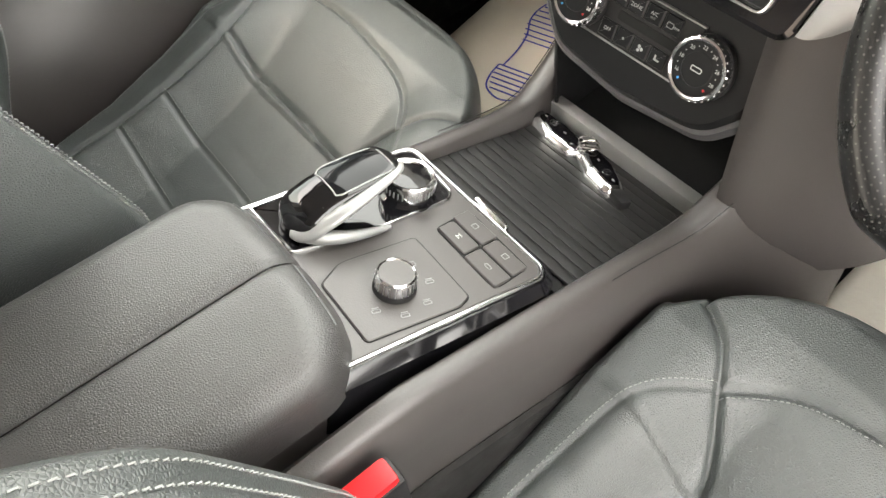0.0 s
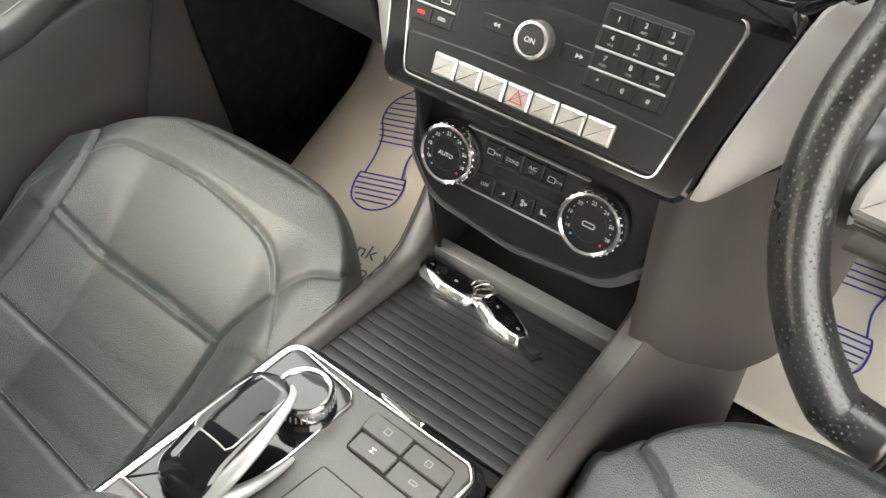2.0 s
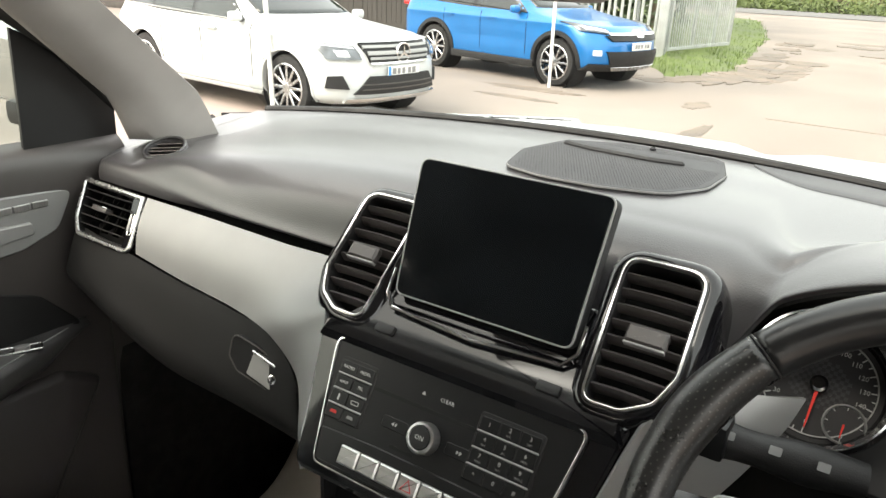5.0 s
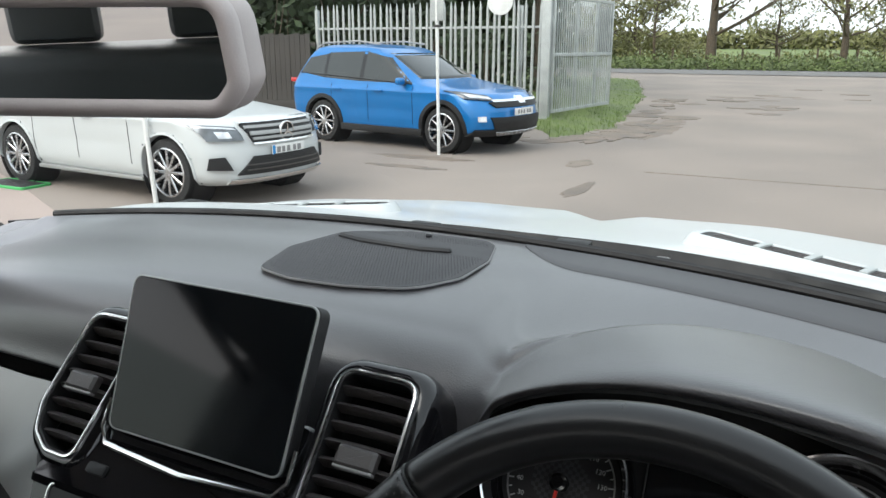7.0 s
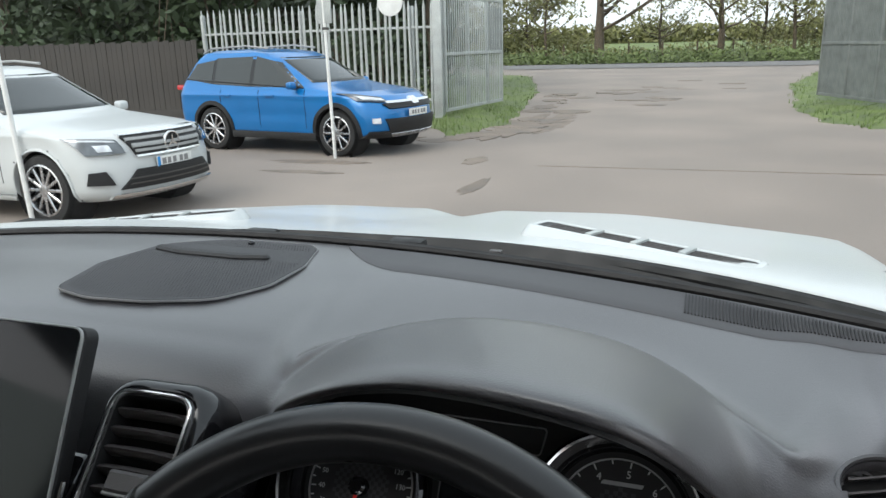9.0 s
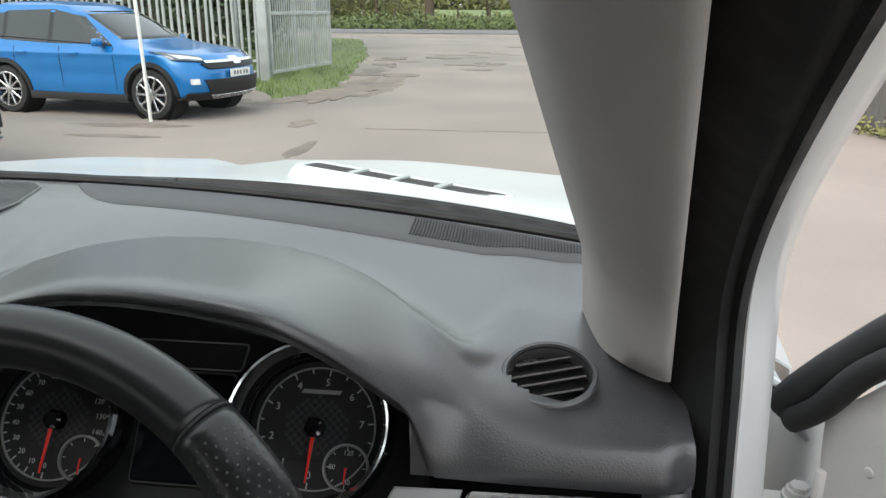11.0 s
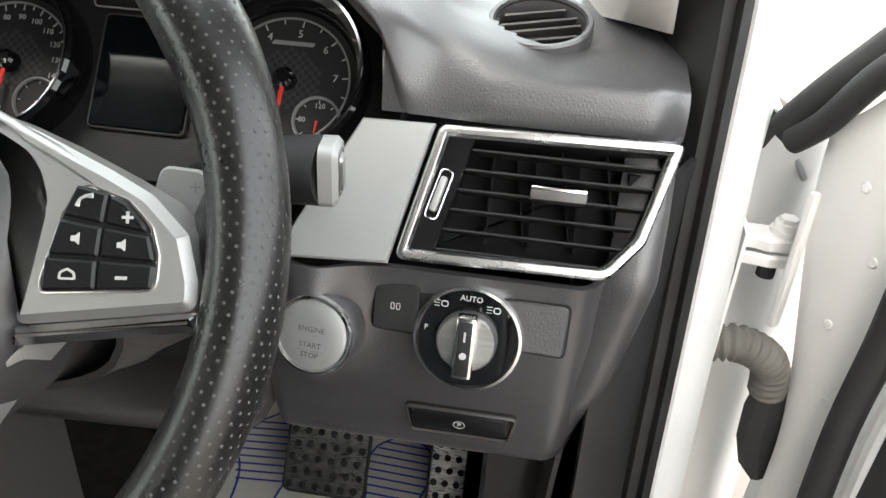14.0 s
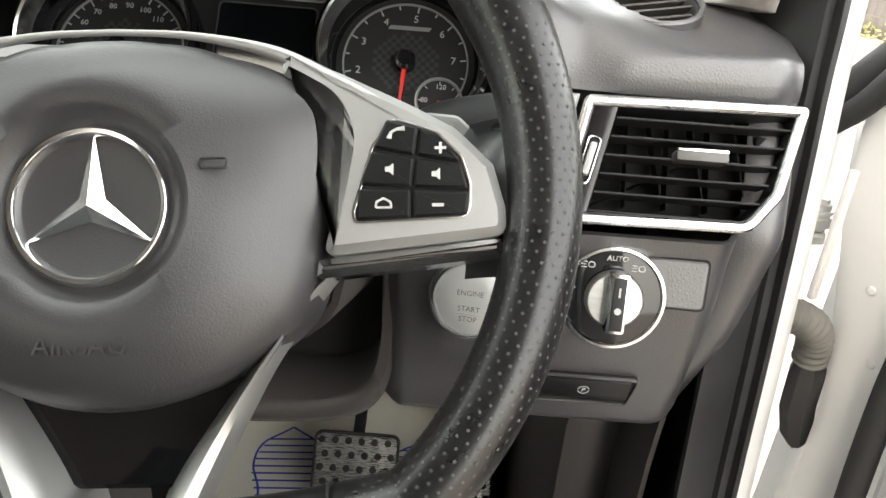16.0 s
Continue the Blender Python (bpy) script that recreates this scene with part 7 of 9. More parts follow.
def seat(name, cx, s, dz, label):
    th = thing(name, Matrix.Translation((cx, -0.3, 1.0 + dz)), label, "car seat", group="front seats")
    nu, nv = 210, 250
    u = np.linspace(-1, 1, nu)
    v = np.linspace(0, 1, nv)
    # plan: u across, v from the back to the front, then over both edges
    yv = np.where(v < 0.82, -0.62 + (v / 0.82) * 0.612, -0.008)
    U, V = np.meshgrid(u, v)
    X = 0.243 * np.clip(U / 0.90, -1, 1)
    Y = np.repeat(yv[:, None], nu, 1)
    pull = 0.125 * np.abs(X / 0.243) ** 3.4
    Yp = Y - pull * np.clip((Y + 0.33) / 0.33, 0, 1) ** 1.2
    Z = seat_height(X, Yp) - seam_field(X, Yp, SEAT_LINES, 0.0078, 0.0034)
    wr = np.sin(X * 46 + 9 * np.sin(Yp * 9)) * np.sin(Yp * 60 + 4 * np.sin(X * 14)) * 0.0004
    Z = Z + wr * np.clip((-0.2 - Yp) / 0.05, 0, 1)
    side = np.clip((np.abs(U) - 0.90) / 0.10, 0, 1)
    front = np.clip((V - 0.82) / 0.18, 0, 1)
    ang = side * 1.57
    Z = Z - 0.045 * (1 - np.cos(ang)) - 0.11 * side ** 2.6
    X = X + np.sign(U) * 0.020 * np.sin(ang)
    fa = front * 1.57
    Z = Z - 0.055 * (1 - np.cos(fa)) - 0.12 * front ** 2.8
    Yp = Yp + 0.036 * np.sin(fa) - 0.03 * front ** 3
    rows = [[(cx - s * X[j, i], Yp[j, i], Z[j, i] + dz) for i in range(nu)] for j in range(nv)]
    part("cushion", in_car(th, sheet(rows, 0.006)), LEATHER, th, smooth=80)

    def on(x, y):
        X1, Y1 = np.array([[x]]), np.array([[y]])
        return float(seat_height(X1, Y1)[0, 0] - seam_field(X1, Y1, SEAT_LINES, 0.0078, 0.0034)[0, 0]) + dz
    bm = bmesh.new()
    for k in STITCHED:
        P = spline([(x, y, 0) for x, y in SEAT_LINES[k][0]], 200)
        L = [P[0]]
        for p in P[1:]:
            if (p - L[-1]).length > 0.0042:
                L.append(p)
        for off in ((0.0060,) if k != 0 else (0.0065,)):
            for a, b in zip(L[:-1], L[1:]):
                t = (b - a).normalized()
                n = Vector((-t.y, t.x, 0)) * off * (1 if k else -1)
                p, q = a + n, a + n + t * 0.0028
                tube([(cx - s * p.x, p.y, on(p.x, p.y) + 0.0002), (cx - s * (p.x + q.x) / 2, (p.y + q.y) / 2, on((p.x + q.x) / 2, (p.y + q.y) / 2) + 0.0008), (cx - s * q.x, q.y, on(q.x, q.y) + 0.0002)], 0.00055, 4, bm=bm)
    tagged(part("stitching", in_car(th, bm), THREAD, th, "pale grey stitches", smooth=0), kind="stuff")
    part("base", in_car(th, block(cx - 0.23, cx + 0.23, -0.60, -0.02, 0.95 + dz, 1.05 + dz, 0.03)), MATTE, th)
    part("side_valance", in_car(th, block(cx + s * 0.238 - 0.012, cx + s * 0.238 + 0.012, -0.58, -0.06, 0.98 + dz, 1.12 + dz, 0.01)), HARD, th)
    # backrest
    nu, nv = 80, 80
    rows = []
    for j in range(nv):
        h = j / (nv - 1)
        z = 1.06 + dz + 0.76 * h
        y0 = -0.53 - 0.20 * h - 0.05 * h * h
        w = 0.262 - 0.03 * h ** 3
        l = []
        for i in range(nu):
            a = -1 + 2 * i / (nu - 1)
            t = abs(a)
            bol = smooth01(0.50, 0.82, t) * (1 - smooth01(0.91, 1.0, t) ** 1.4 * 1.6)
            d = (0.150 + 0.04 * h) * bol * (0.10 + 0.90 * smooth01(0.12, 0.48, h)) * (1 - 0.7 * smooth01(0.70, 1, h))
            g = 0.006 * (math.exp(-((t - 0.56) / 0.018) ** 2) + 0.8 * math.exp(-((t - 0.85) / 0.012) ** 2))
            ch = 0.004 * max(math.exp(-((h - q) / 0.012) ** 2) for q in (0.2, 0.32, 0.44, 0.56)) * (t < 0.56)
            l.append((cx + w * max(-1, min(1, a / 0.96)), y0 + d - g - ch - 0.12 * smooth01(0.94, 1, t) ** 1.5, z))
        rows.append(l)
    back = part("backrest", in_car(th, sheet(rows, 0.012)), LEATHER, th, smooth=80)
    part("backrest_shell", in_car(th, block(cx - 0.24, cx + 0.24, -0.86, -0.72, 1.1 + dz, 1.78 + dz, 0.05)), HARD, th)
    bm = bmesh.new()
    for q, off in ((0.85, 1), (0.85, -1), (0.56, 1)):
        for sg in (-1, 1):
            for j in range(6, nv - 10):
                i = min(nu - 1, max(0, int(round((sg * q + 1) / 2 * (nu - 1))) + off))
                p, r = Vector(rows[j][i]), Vector(rows[j + 1][i])
                for f in (0.05, 0.55):
                    tube([p.lerp(r, f) + Vector((0, 0.0008, 0)), p.lerp(r, f + 0.16) + Vector((0, 0.0022, 0)), p.lerp(r, f + 0.32) + Vector((0, 0.0008, 0))], 0.00055, 4, bm=bm)
    tagged(part("backrest_stitching", in_car(th, bm), THREAD, th, "pale grey stitches", smooth=0), kind="stuff")
    part("headrest", in_car(th, block(cx - 0.13, cx + 0.13, -0.93, -0.84, 1.87 + dz, 2.06 + dz, 0.04, 4)), LEATHER, th)
    for k in (-1, 1):
        part("headrest_post", in_car(th, tube([(cx + k * 0.06, -0.87, 1.78 + dz), (cx + k * 0.06, -0.885, 1.92 + dz)], 0.006, 10)), CHROME, th)
    return th


seat("passenger_seat", -0.425, -1, 0.0, "black leather passenger seat with pale stitching")
seat("driver_seat", 0.388, 1, 0.028, "black leather driver's seat with pale stitching")
rs = thing("back_bench", Matrix.Translation((0, -1.7, 1.2)), "black leather rear bench seat", "bench seat")
part("cushion", in_car(rs, block(-0.66, 0.66, -1.75, -1.25, 1.02, 1.22, 0.06, 4)), LEATHER, rs)
part("backrest", in_car(rs, block(-0.66, 0.66, -1.95, -1.75, 1.15, 1.80, 0.06, 4)), LEATHER, rs)
for x in (-0.42, 0.0, 0.42):
    part("headrest", in_car(rs, block(x - 0.12, x + 0.12, -1.95, -1.87, 1.80, 1.98, 0.035, 3)), LEATHER, rs)

bk = thing("seat_belt_buckle", Matrix.Translation((0.145, -0.435, 1.40)), "red seat belt buckle button in a black case", "seat belt")
part("case", in_car(bk, block(0.130, 0.156, -0.486, -0.429, 1.27, 1.418, 0.006)), MATTE, bk)
part("release", in_car(bk, block(0.1325, 0.1535, -0.482, -0.433, 1.411, 1.425, 0.004)), RED, bk, "red release button")

# ---- paper mats ----
def sole(th, cx, cy, ang, z, sc=1.0, left=1):
    """A printed shoe sole: outline and cross lines."""
    m = Matrix.Translation((cx, cy, z)) @ Matrix.Rotation(radians(ang), 4, "Z") @ Matrix.Diagonal((left * sc, sc, 1, 1))

    def ink(pts, w=0.0017):
        P = [m @ Vector((x, y, 0)) for x, y in pts]
        for q in P:
            q.z = mat_height(q.x, q.y) + 0.0025
        rows = []
        for i, p in enumerate(P):
            t = (P[min(i + 1, len(P) - 1)] - P[max(i - 1, 0)]).normalized()
            n = Vector((-t.y, t.x, 0)) * w
            rows.append([tuple(p - n), tuple(p + n)])
        part("print_line", in_car(th, sheet(rows, 0.0003)), INK, th, smooth=0)
    heel = [(-0.044, 0.0), (-0.046, -0.03), (-0.036, -0.066), (0.0, -0.084), (0.036, -0.066), (0.046, -0.03), (0.044, 0.0)]
    ink([tuple(p[:2]) for p in spline([(x, y, 0) for x, y in heel], 24)])
    ink([(-0.044, 0), (0.044, 0)])
    for k in range(5):
        y = -0.012 - k * 0.013
        w = 0.045 * math.sqrt(max(0.05, 1 - ((y + 0.005) / -0.080) ** 2))
        ink([(-w, y), (w, y)])
    for sx in (-1, 1):
        ink([tuple(p[:2]) for p in spline([(sx * 0.036, 0.0, 0), (sx * 0.032, 0.05, 0), (sx * (0.040 + 0.004 * sx), 0.10, 0), (sx * 0.052, 0.15, 0), (sx * 0.044, 0.20, 0), (0, 0.235, 0)], 24)])
    for k in range(9):
        y = 0.085 + k * 0.0155
        w = (0.036 + 0.016 * smooth01(0.07, 0.14, y)) * math.sqrt(max(0.04, 1 - (max(0, y - 0.14) / 0.098) ** 2))
        ink([(-w, y), (w, y)])


def mat_height(x, y):
    return 0.948 + 0.004 * math.sin(x * 9 + y * 5) + (0.40 * smooth01(0.42, 0.95, y) if x < 0 else 0.30 * smooth01(0.62, 0.95, y))


def paper_mat(x0, x1, y0, y1, skew, label):
    th = thing("paper_floor_mat", Matrix.Translation(((x0 + x1) / 2, (y0 + y1) / 2, 0.95)), label, "floor mat", group="paper floor mats")
    rows = []
    for j in range(40):
        y = y0 + (y1 - y0) * j / 39
        l = []
        for i in range(25):
            x = x0 + skew * (y - y0) + (x1 - x0) * i / 24
            l.append((x, y, mat_height(x, y)))
        rows.append(l)
    part("sheet", in_car(th, sheet(rows, 0.0008)), PAPER, th, smooth=180)
    return th


pm = paper_mat(-0.60, -0.18, -0.05, 0.70, -0.22, "cream paper floor mat printed with blue shoe soles")
for cx, cy, a in ((-0.488, 0.262, 20), (-0.345, 0.255, 20)):
    sole(pm, cx, cy, a, 0.957)
for w, x, y in (("thank you", -0.385, 0.108), ("for", -0.37, 0.070)):
    t_ = lettering(w, 0.040, 0, 0, 0, pm, INKGREY, turn=0)
    t_.matrix_basis = PLACED[pm.name].inverted() @ Matrix.Translation((x, y, 0.957)) @ Matrix.Rotation(radians(10), 4, "Z")
dm = paper_mat(0.185, 0.60, 0.20, 0.76, -0.04, "cream paper floor mat printed with blue shoe soles")
for cx, cy, a in ((0.295, 0.405, 4), (0.485, 0.390, -4)):
    sole(dm, cx, cy, a, 0.962)

# ---- pedals ----
def pedal(name, m, w, h, nx, ny, label):
    th = thing(name, m, label, "pedal")
    part("plate", prism(rrect(w, h, 0.012, n=5), -0.006, 0.0, 0.003), STEEL, th, "brushed steel plate")
    part("edge", border(rrect(w + 0.006, h + 0.006, 0.014, n=5), bead(0.0045, 0.006, -0.006)), RUBBER, th)
    for i in range(nx):
        for j in range(ny):
            x = -w / 2 + w * (i + 0.6 + 0.3 * (j % 2) - 0.15) / (nx + 0.2)
            y = -h / 2 + h * (j + 0.5) / ny
            part("rubber_stud", lathe([(0.0052, -0.002), (0.0050, 0.0015), (0.0035, 0.0030), (0.001, 0.0032)], 12), RUBBER, th, m=Matrix.Translation((x, y, 0)))
    return th


br = pedal("brake_pedal", frame_at((0.403, 0.470, 1.030), 32), 0.118, 0.098, 6, 5, "brushed steel brake pedal with black rubber studs")
part("arm", tube([(0, 0.03, -0.01), (0.0, 0.12, -0.06), (0.0, 0.35, -0.10)], 0.009, 10), MATTE, br)
pedal("accelerator_pedal", frame_at((0.577, 0.490, 0.985), 32), 0.054, 0.150, 3, 8, "brushed steel accelerator pedal with black rubber studs")
fr_ = thing("foot_rest", Matrix.Translation((0.66, 0.5, 1.0)), "black plastic side trim in the driver's footwell", "trim", kind="structure")
part("panel", in_car(fr_, block(0.63, 0.70, 0.22, 0.60, 0.92, 1.36, 0.02)), HARD, fr_)

# ---- rear-view mirror ----
mr = thing("rear_view_mirror", frame_at((-0.006, -0.037, 2.017), -4, 20), "rear-view mirror in a pale grey-pink housing", "mirror")
mo = rpoly([(-0.128, -0.036), (0.118, -0.036), (0.132, -0.018), (0.126, 0.036), (-0.128, 0.036)], [0.02, 0.02, 0.018, 0.024, 0.02], 6)
MIRHOUSE = mat("pale grey-pink plastic", (0.42, 0.38, 0.37), 0.5, grain=(12, 600), bump=0.0004, vary=0.05)
part("housing", prism([(x, y) for x, y in mo][::-1], -0.035, -0.004, 0.006), MIRHOUSE, mr, smooth=60)
part("rim", border(mo, [(0, -0.008), (-0.001, 0.0), (0.001, 0.005), (0.005, 0.0068), (0.009, 0.005), (0.0105, 0.0), (0.0105, -0.008)]), MIRHOUSE, mr, smooth=60)
part("glass", prism(inset(ccw(mo), 0.0095), -0.002, 0.0015, 0.0006), MIRROR, mr)
part("mount", tube([(0, 0.01, -0.03), (0, 0.04, -0.06), (0, 0.10, -0.08)], 0.016, 14), MIRHOUSE, mr)
snd = thing("sensor_housing", Matrix.Translation((0, 0.13, 2.08)), "black sensor housing behind the mirror", "sensor housing")
part("case", in_car(snd, block(-0.06, 0.06, 0.02, 0.16, 2.06, 2.12, 0.02)), MATTE, snd)

# ---- passenger door ----
pd_ = thing("passenger_door", Matrix.Translation((-0.76, -0.3, 1.4)), "closed passenger door with grey trim, armrest and silver switch plate", "car door")
rows = []
for j in range(30):
    y = -0.95 + (0.205 + 0.95) * j / 29
    e = smooth01(0.05, 0.205, y)
    rows.append([tuple(p) for p in spline([(-0.775, y, 1.742), (-0.748, y, 1.728), (-0.742 + 0.01 * e, y, 1.69), (-0.745, y, 1.60), (-0.748, y, 1.52), (-0.755, y, 1.44), (-0.765, y, 1.30), (-0.775, y, 1.05), (-0.78, y, 0.92)], 26)])
part("upper_trim", in_car(pd_, sheet(rows, 0.006)), HARD, pd_, smooth=60)
loops = []
for k in range(40):
    y = -0.80 + 0.915 * (k / 39) ** 0.8
    xi = soft(y, [-0.80, -0.25, -0.10, 0.0, 0.06, 0.10, 0.118], [-0.640, -0.643, -0.661, -0.701, -0.722, -0.735, -0.748])
    th_ = 0.046 * (1 - 0.75 * smooth01(0.0, 0.115, y))
    top = 1.453 + 0.018 * smooth01(0.0, -0.5, y)
    loops.append([(-0.756, y, top + 0.008), ((xi - 0.756) / 2, y, top + 0.006), (xi - 0.012, y, top + 0.003), (xi - 0.003, y, top - 0.001), (xi, y, top - 0.007), (xi - 0.002, y, top - 0.6 * th_), (xi - 0.010, y, top - 0.9 * th_), (xi - 0.022, y, top - th_), (-0.756, y, top - 1.1 * th_)])
ar = part("armrest", in_car(pd_, rings(loops, True, True)), ARMLEATHER, pd_, smooth=60)
# pale seam thread; it also draws the bright sheen along the armrest's edge
part("armrest_seam_sheen", in_car(pd_, tube([(l[2][0], l[2][1], l[2][2] + 0.0004) for l in loops[:-2]], 0.0009, 5)), THREAD, ar)
SWM = Matrix.Translation((-0.722, -0.004, 1.4585)) @ Matrix.Rotation(radians(66), 4, "Z")
b = border(rrect(0.058, 0.020, 0.003), bead(0.002, 0.0025, 0))
b.transform(SWM)
sw = part("window_switch", in_car(pd_, b), SATCH, pd_, "silver-rimmed window switch")
b = prism(rrect(0.055, 0.017, 0.002), -0.002, 0.0006, 0)
b.transform(SWM)
part("switch_well", in_car(pd_, b), MATTE, sw)
b = block(-0.008, 0.012, -0.006, 0.006, 0.0, 0.006, 0.002)
b.transform(SWM)
part("rocker", in_car(pd_, b), SATIN, sw)
AXD = Matrix(((0, 0, 1, -0.7485), (1, 0, 0, 0), (0, 1, 0, 0), (0, 0, 0, 1)))
# flat black plate, a little proud: paints the shade of the pull recess
b = prism(rpoly([(-0.60, 1.43), (0.085, 1.43), (0.105, 1.455), (0.045, 1.520), (-0.04, 1.550), (-0.60, 1.56)], [0.01, 0.01, 0.02, 0.05, 0.06, 0.01], 6), 0, 0.004, 0.0018)
b.transform(AXD)
part("pull_recess_shade", in_car(pd_, b), MATTE, pd_, "matt black plate standing for the shaded recess above the armrest")
b = prism(rpoly([(-0.60, 0.96), (-0.06, 0.96), (0.02, 1.17), (0.124, 1.352), (0.06, 1.385), (-0.60, 1.385)], [0.01, 0.03, 0.05, 0.015, 0.02, 0.01], 5), -0.02, 0.014, 0.010)
b.transform(AXD)
part("door_pocket", in_car(pd_, b), HARD, pd_, smooth=60)
o = rpoly([(0.115, 1.672), (0.085, 1.615), (0.03, 1.596), (-0.30, 1.575), (-0.34, 1.66), (0.0, 1.678)], [0.012, 0.03, 0.03, 0.02, 0.02, 0.02], 5)
b = prism(o, 0, 0.006, 0.002)
b.transform(Matrix(((0, 0, 1, -0.7455), (1, 0, 0, 0), (0, 1, 0, 0), (0, 0, 0, 1))))
sp_ = part("switch_plate", in_car(pd_, b), SATIN, pd_, "pale silver switch plate")
for k in range(4):
    b = prism(rrect(0.024, 0.010, 0.002, 0.062 - 0.026 * k, 1.658), 0.006, 0.0085, 0.001)
    b.transform(Matrix(((0, 0, 1, -0.7455), (1, 0, 0, 0), (0, 1, 0, 0), (0, 0, 0, 1))))
    part("memory_key", in_car(pd_, b), SILVER, sp_)
b = prism(rpoly([(0.045, 1.636), (0.048, 1.618), (-0.03, 1.610), (-0.05, 1.622), (-0.03, 1.638)], 0.005, 3), 0.006, 0.012, 0.002)
b.transform(Matrix(((0, 0, 1, -0.7455), (1, 0, 0, 0), (0, 1, 0, 0), (0, 0, 0, 1))))
part("seat_switch", in_car(pd_, b), SATIN, sp_)
wf = part("window_frame", in_car(pd_, tube([(-0.775, -0.92, 1.76), (-0.745, -0.92, 2.10), (-0.66, -0.45, 2.12), (-0.68, -0.19, 2.08), (-0.74, 0.13, 1.87), (-0.77, 0.21, 1.78)], 0.016, 8)), RUBBER, pd_)
part("corner_cap", in_car(pd_, sheet([[(-0.765, 0.205, 1.735), (-0.765, 0.205, 1.80)], [(-0.762, 0.10, 1.735), (-0.752, 0.13, 1.865)], [(-0.762, 0.06, 1.735), (-0.752, 0.06, 1.90)]], 0.006)), MATTE, pd_)
gp = part("window_pane", in_car(pd_, sheet([[(-0.778, -0.92, 1.74), (-0.778, 0.08, 1.74)], [(-0.748, -0.92, 2.09), (-0.748, 0.08, 1.91)]], 0.003)), GLASS, pd_)
gp.visible_shadow = False
wm = thing("wing_mirror", Matrix.Translation((-1.0, 0.25, 1.82)), "white door mirror with dark glass", "wing mirror")
part("shell", in_car(wm, block(-1.14, -0.92, 0.17, 0.30, 1.75, 1.90, 0.035, 4)), WHITE_P, wm)
part("glass", in_car(wm, block(-1.12, -0.94, 0.160, 0.168, 1.765, 1.885, 0.003)), MIRROR, wm)
part("stem", in_car(wm, block(-0.94, -0.772, 0.13, 0.20, 1.735, 1.775, 0.012)), MATTE, wm)

# ---- driver's door, open ----
DR = Matrix(((0.48, 0.877, 0, 0.87), (-0.877, 0.48, 0, 0.40), (0, 0, 1, 0), (0, 0, 0, 1)))
dd = thing("driver_door", DR, "open white driver's door with black seals", "car door")
# local x runs from the hinge to the free edge, y outwards, z up
rows = []
for k in range(40):
    z = 1.625 - 0.7 * k / 39
    le = 0.046 + 0.055 * smooth01(1.62, 1.30, z)
    rows.append([tuple(p) for p in spline([(le - 0.060, 0.085, z), (le - 0.03, 0.060, z), (le - 0.004, 0.012, z), (le + 0.004, 0.002, z), (le + 0.05, 0.0, z), (0.165, 0.0, z)], 18)])
part("shut_face", sheet(rows, 0.002), WHITE_IN, dd, smooth=50)
rows = []
for k in range(24):
    x = 0.046 + (0.40 - 0.046) * k / 23
    zt = 1.631 + 0.105 * smooth01(0.0, 0.13, x - 0.03) + 0.0 * x
    rows.append([(x, 0.0, 1.625), (x, 0.0, (zt + 1.625) / 2), (x, 0.002, zt)])
part("upper_sheet", sheet(rows, 0.002), WHITE_IN, dd, smooth=50)
path = spline([(0.000, 0.004, 1.612), (0.020, 0.004, 1.640), (0.060, 0.004, 1.688), (0.115, 0.004, 1.745), (0.20, 0.0, 1.80), (0.34, 0, 1.86), (0.5, 0, 1.92)], 40)
part("window_seal", tube(path, 0.020, 12, flat=0.9), RUBBER, dd, smooth=60)
path = spline([(0.022, -0.012, 1.612), (0.050, -0.012, 1.640), (0.085, -0.014, 1.690), (0.120, -0.014, 1.722), (0.150, -0.014, 1.728), (0.20, -0.014, 1.725)], 30)
part("bulb_seal", tube(path, 0.012, 12), RUBBER, dd, smooth=60)
path = spline([(0.205, -0.012, 1.74), (0.185, -0.012, 1.69), (0.172, -0.012, 1.62), (0.170, -0.012, 1.50), (0.166, -0.012, 1.38), (0.175, -0.012, 1.20), (0.20, -0.012, 0.98)], 40)
part("edge_seal", tube(path, 0.014, 12), RUBBER, dd, smooth=60)
part("seal_strip", tube([p + Vector((0.026, 0.004, 0)) for p in path], 0.007, 8), WHITE_IN, dd)
rows = [[(0.215, -0.006 - 0.03 * math.sin(3.14 * k / 11), 1.74 - 0.80 * k / 11), (0.30, -0.05, 1.74 - 0.80 * k / 11), (0.70, -0.06, 1.74 - 0.80 * k / 11), (1.05, -0.03, 1.74 - 0.80 * k / 11)] for k in range(12)]
part("inner_trim", sheet(rows, 0.006), MATTE, dd, smooth=60)
part("outer_skin", sheet([[(-0.02, 0.16 - 0.02 * k / 8, 1.66 - 0.75 * k / 8), (0.3, 0.19, 1.68 - 0.75 * k / 8), (1.1, 0.14, 1.70 - 0.75 * k / 8)] for k in range(9)], 0.003), WHITE_P, dd, smooth=60)
part("screw", lathe([(0.0085, -0.001), (0.0085, 0.0012), (0.0062, 0.002), (0.0058, 0.0006), (0.001, 0.0004)], 20), STEEL, dd, m=Matrix.Translation((0.126, -0.002, 1.695)) @ Matrix.Rotation(radians(90), 4, "X"))
for x, z in ((0.098, 1.60), (0.128, 1.545), (0.110, 1.47), (0.135, 1.40)):
    part("press_mark", lathe([(0.0052, 0), (0.004, 0.0012), (0.001, 0.0014)], 12), WHITE_IN, dd, m=Matrix.Translation((x, -0.0005, z)) @ Matrix.Rotation(radians(90), 4, "X"))
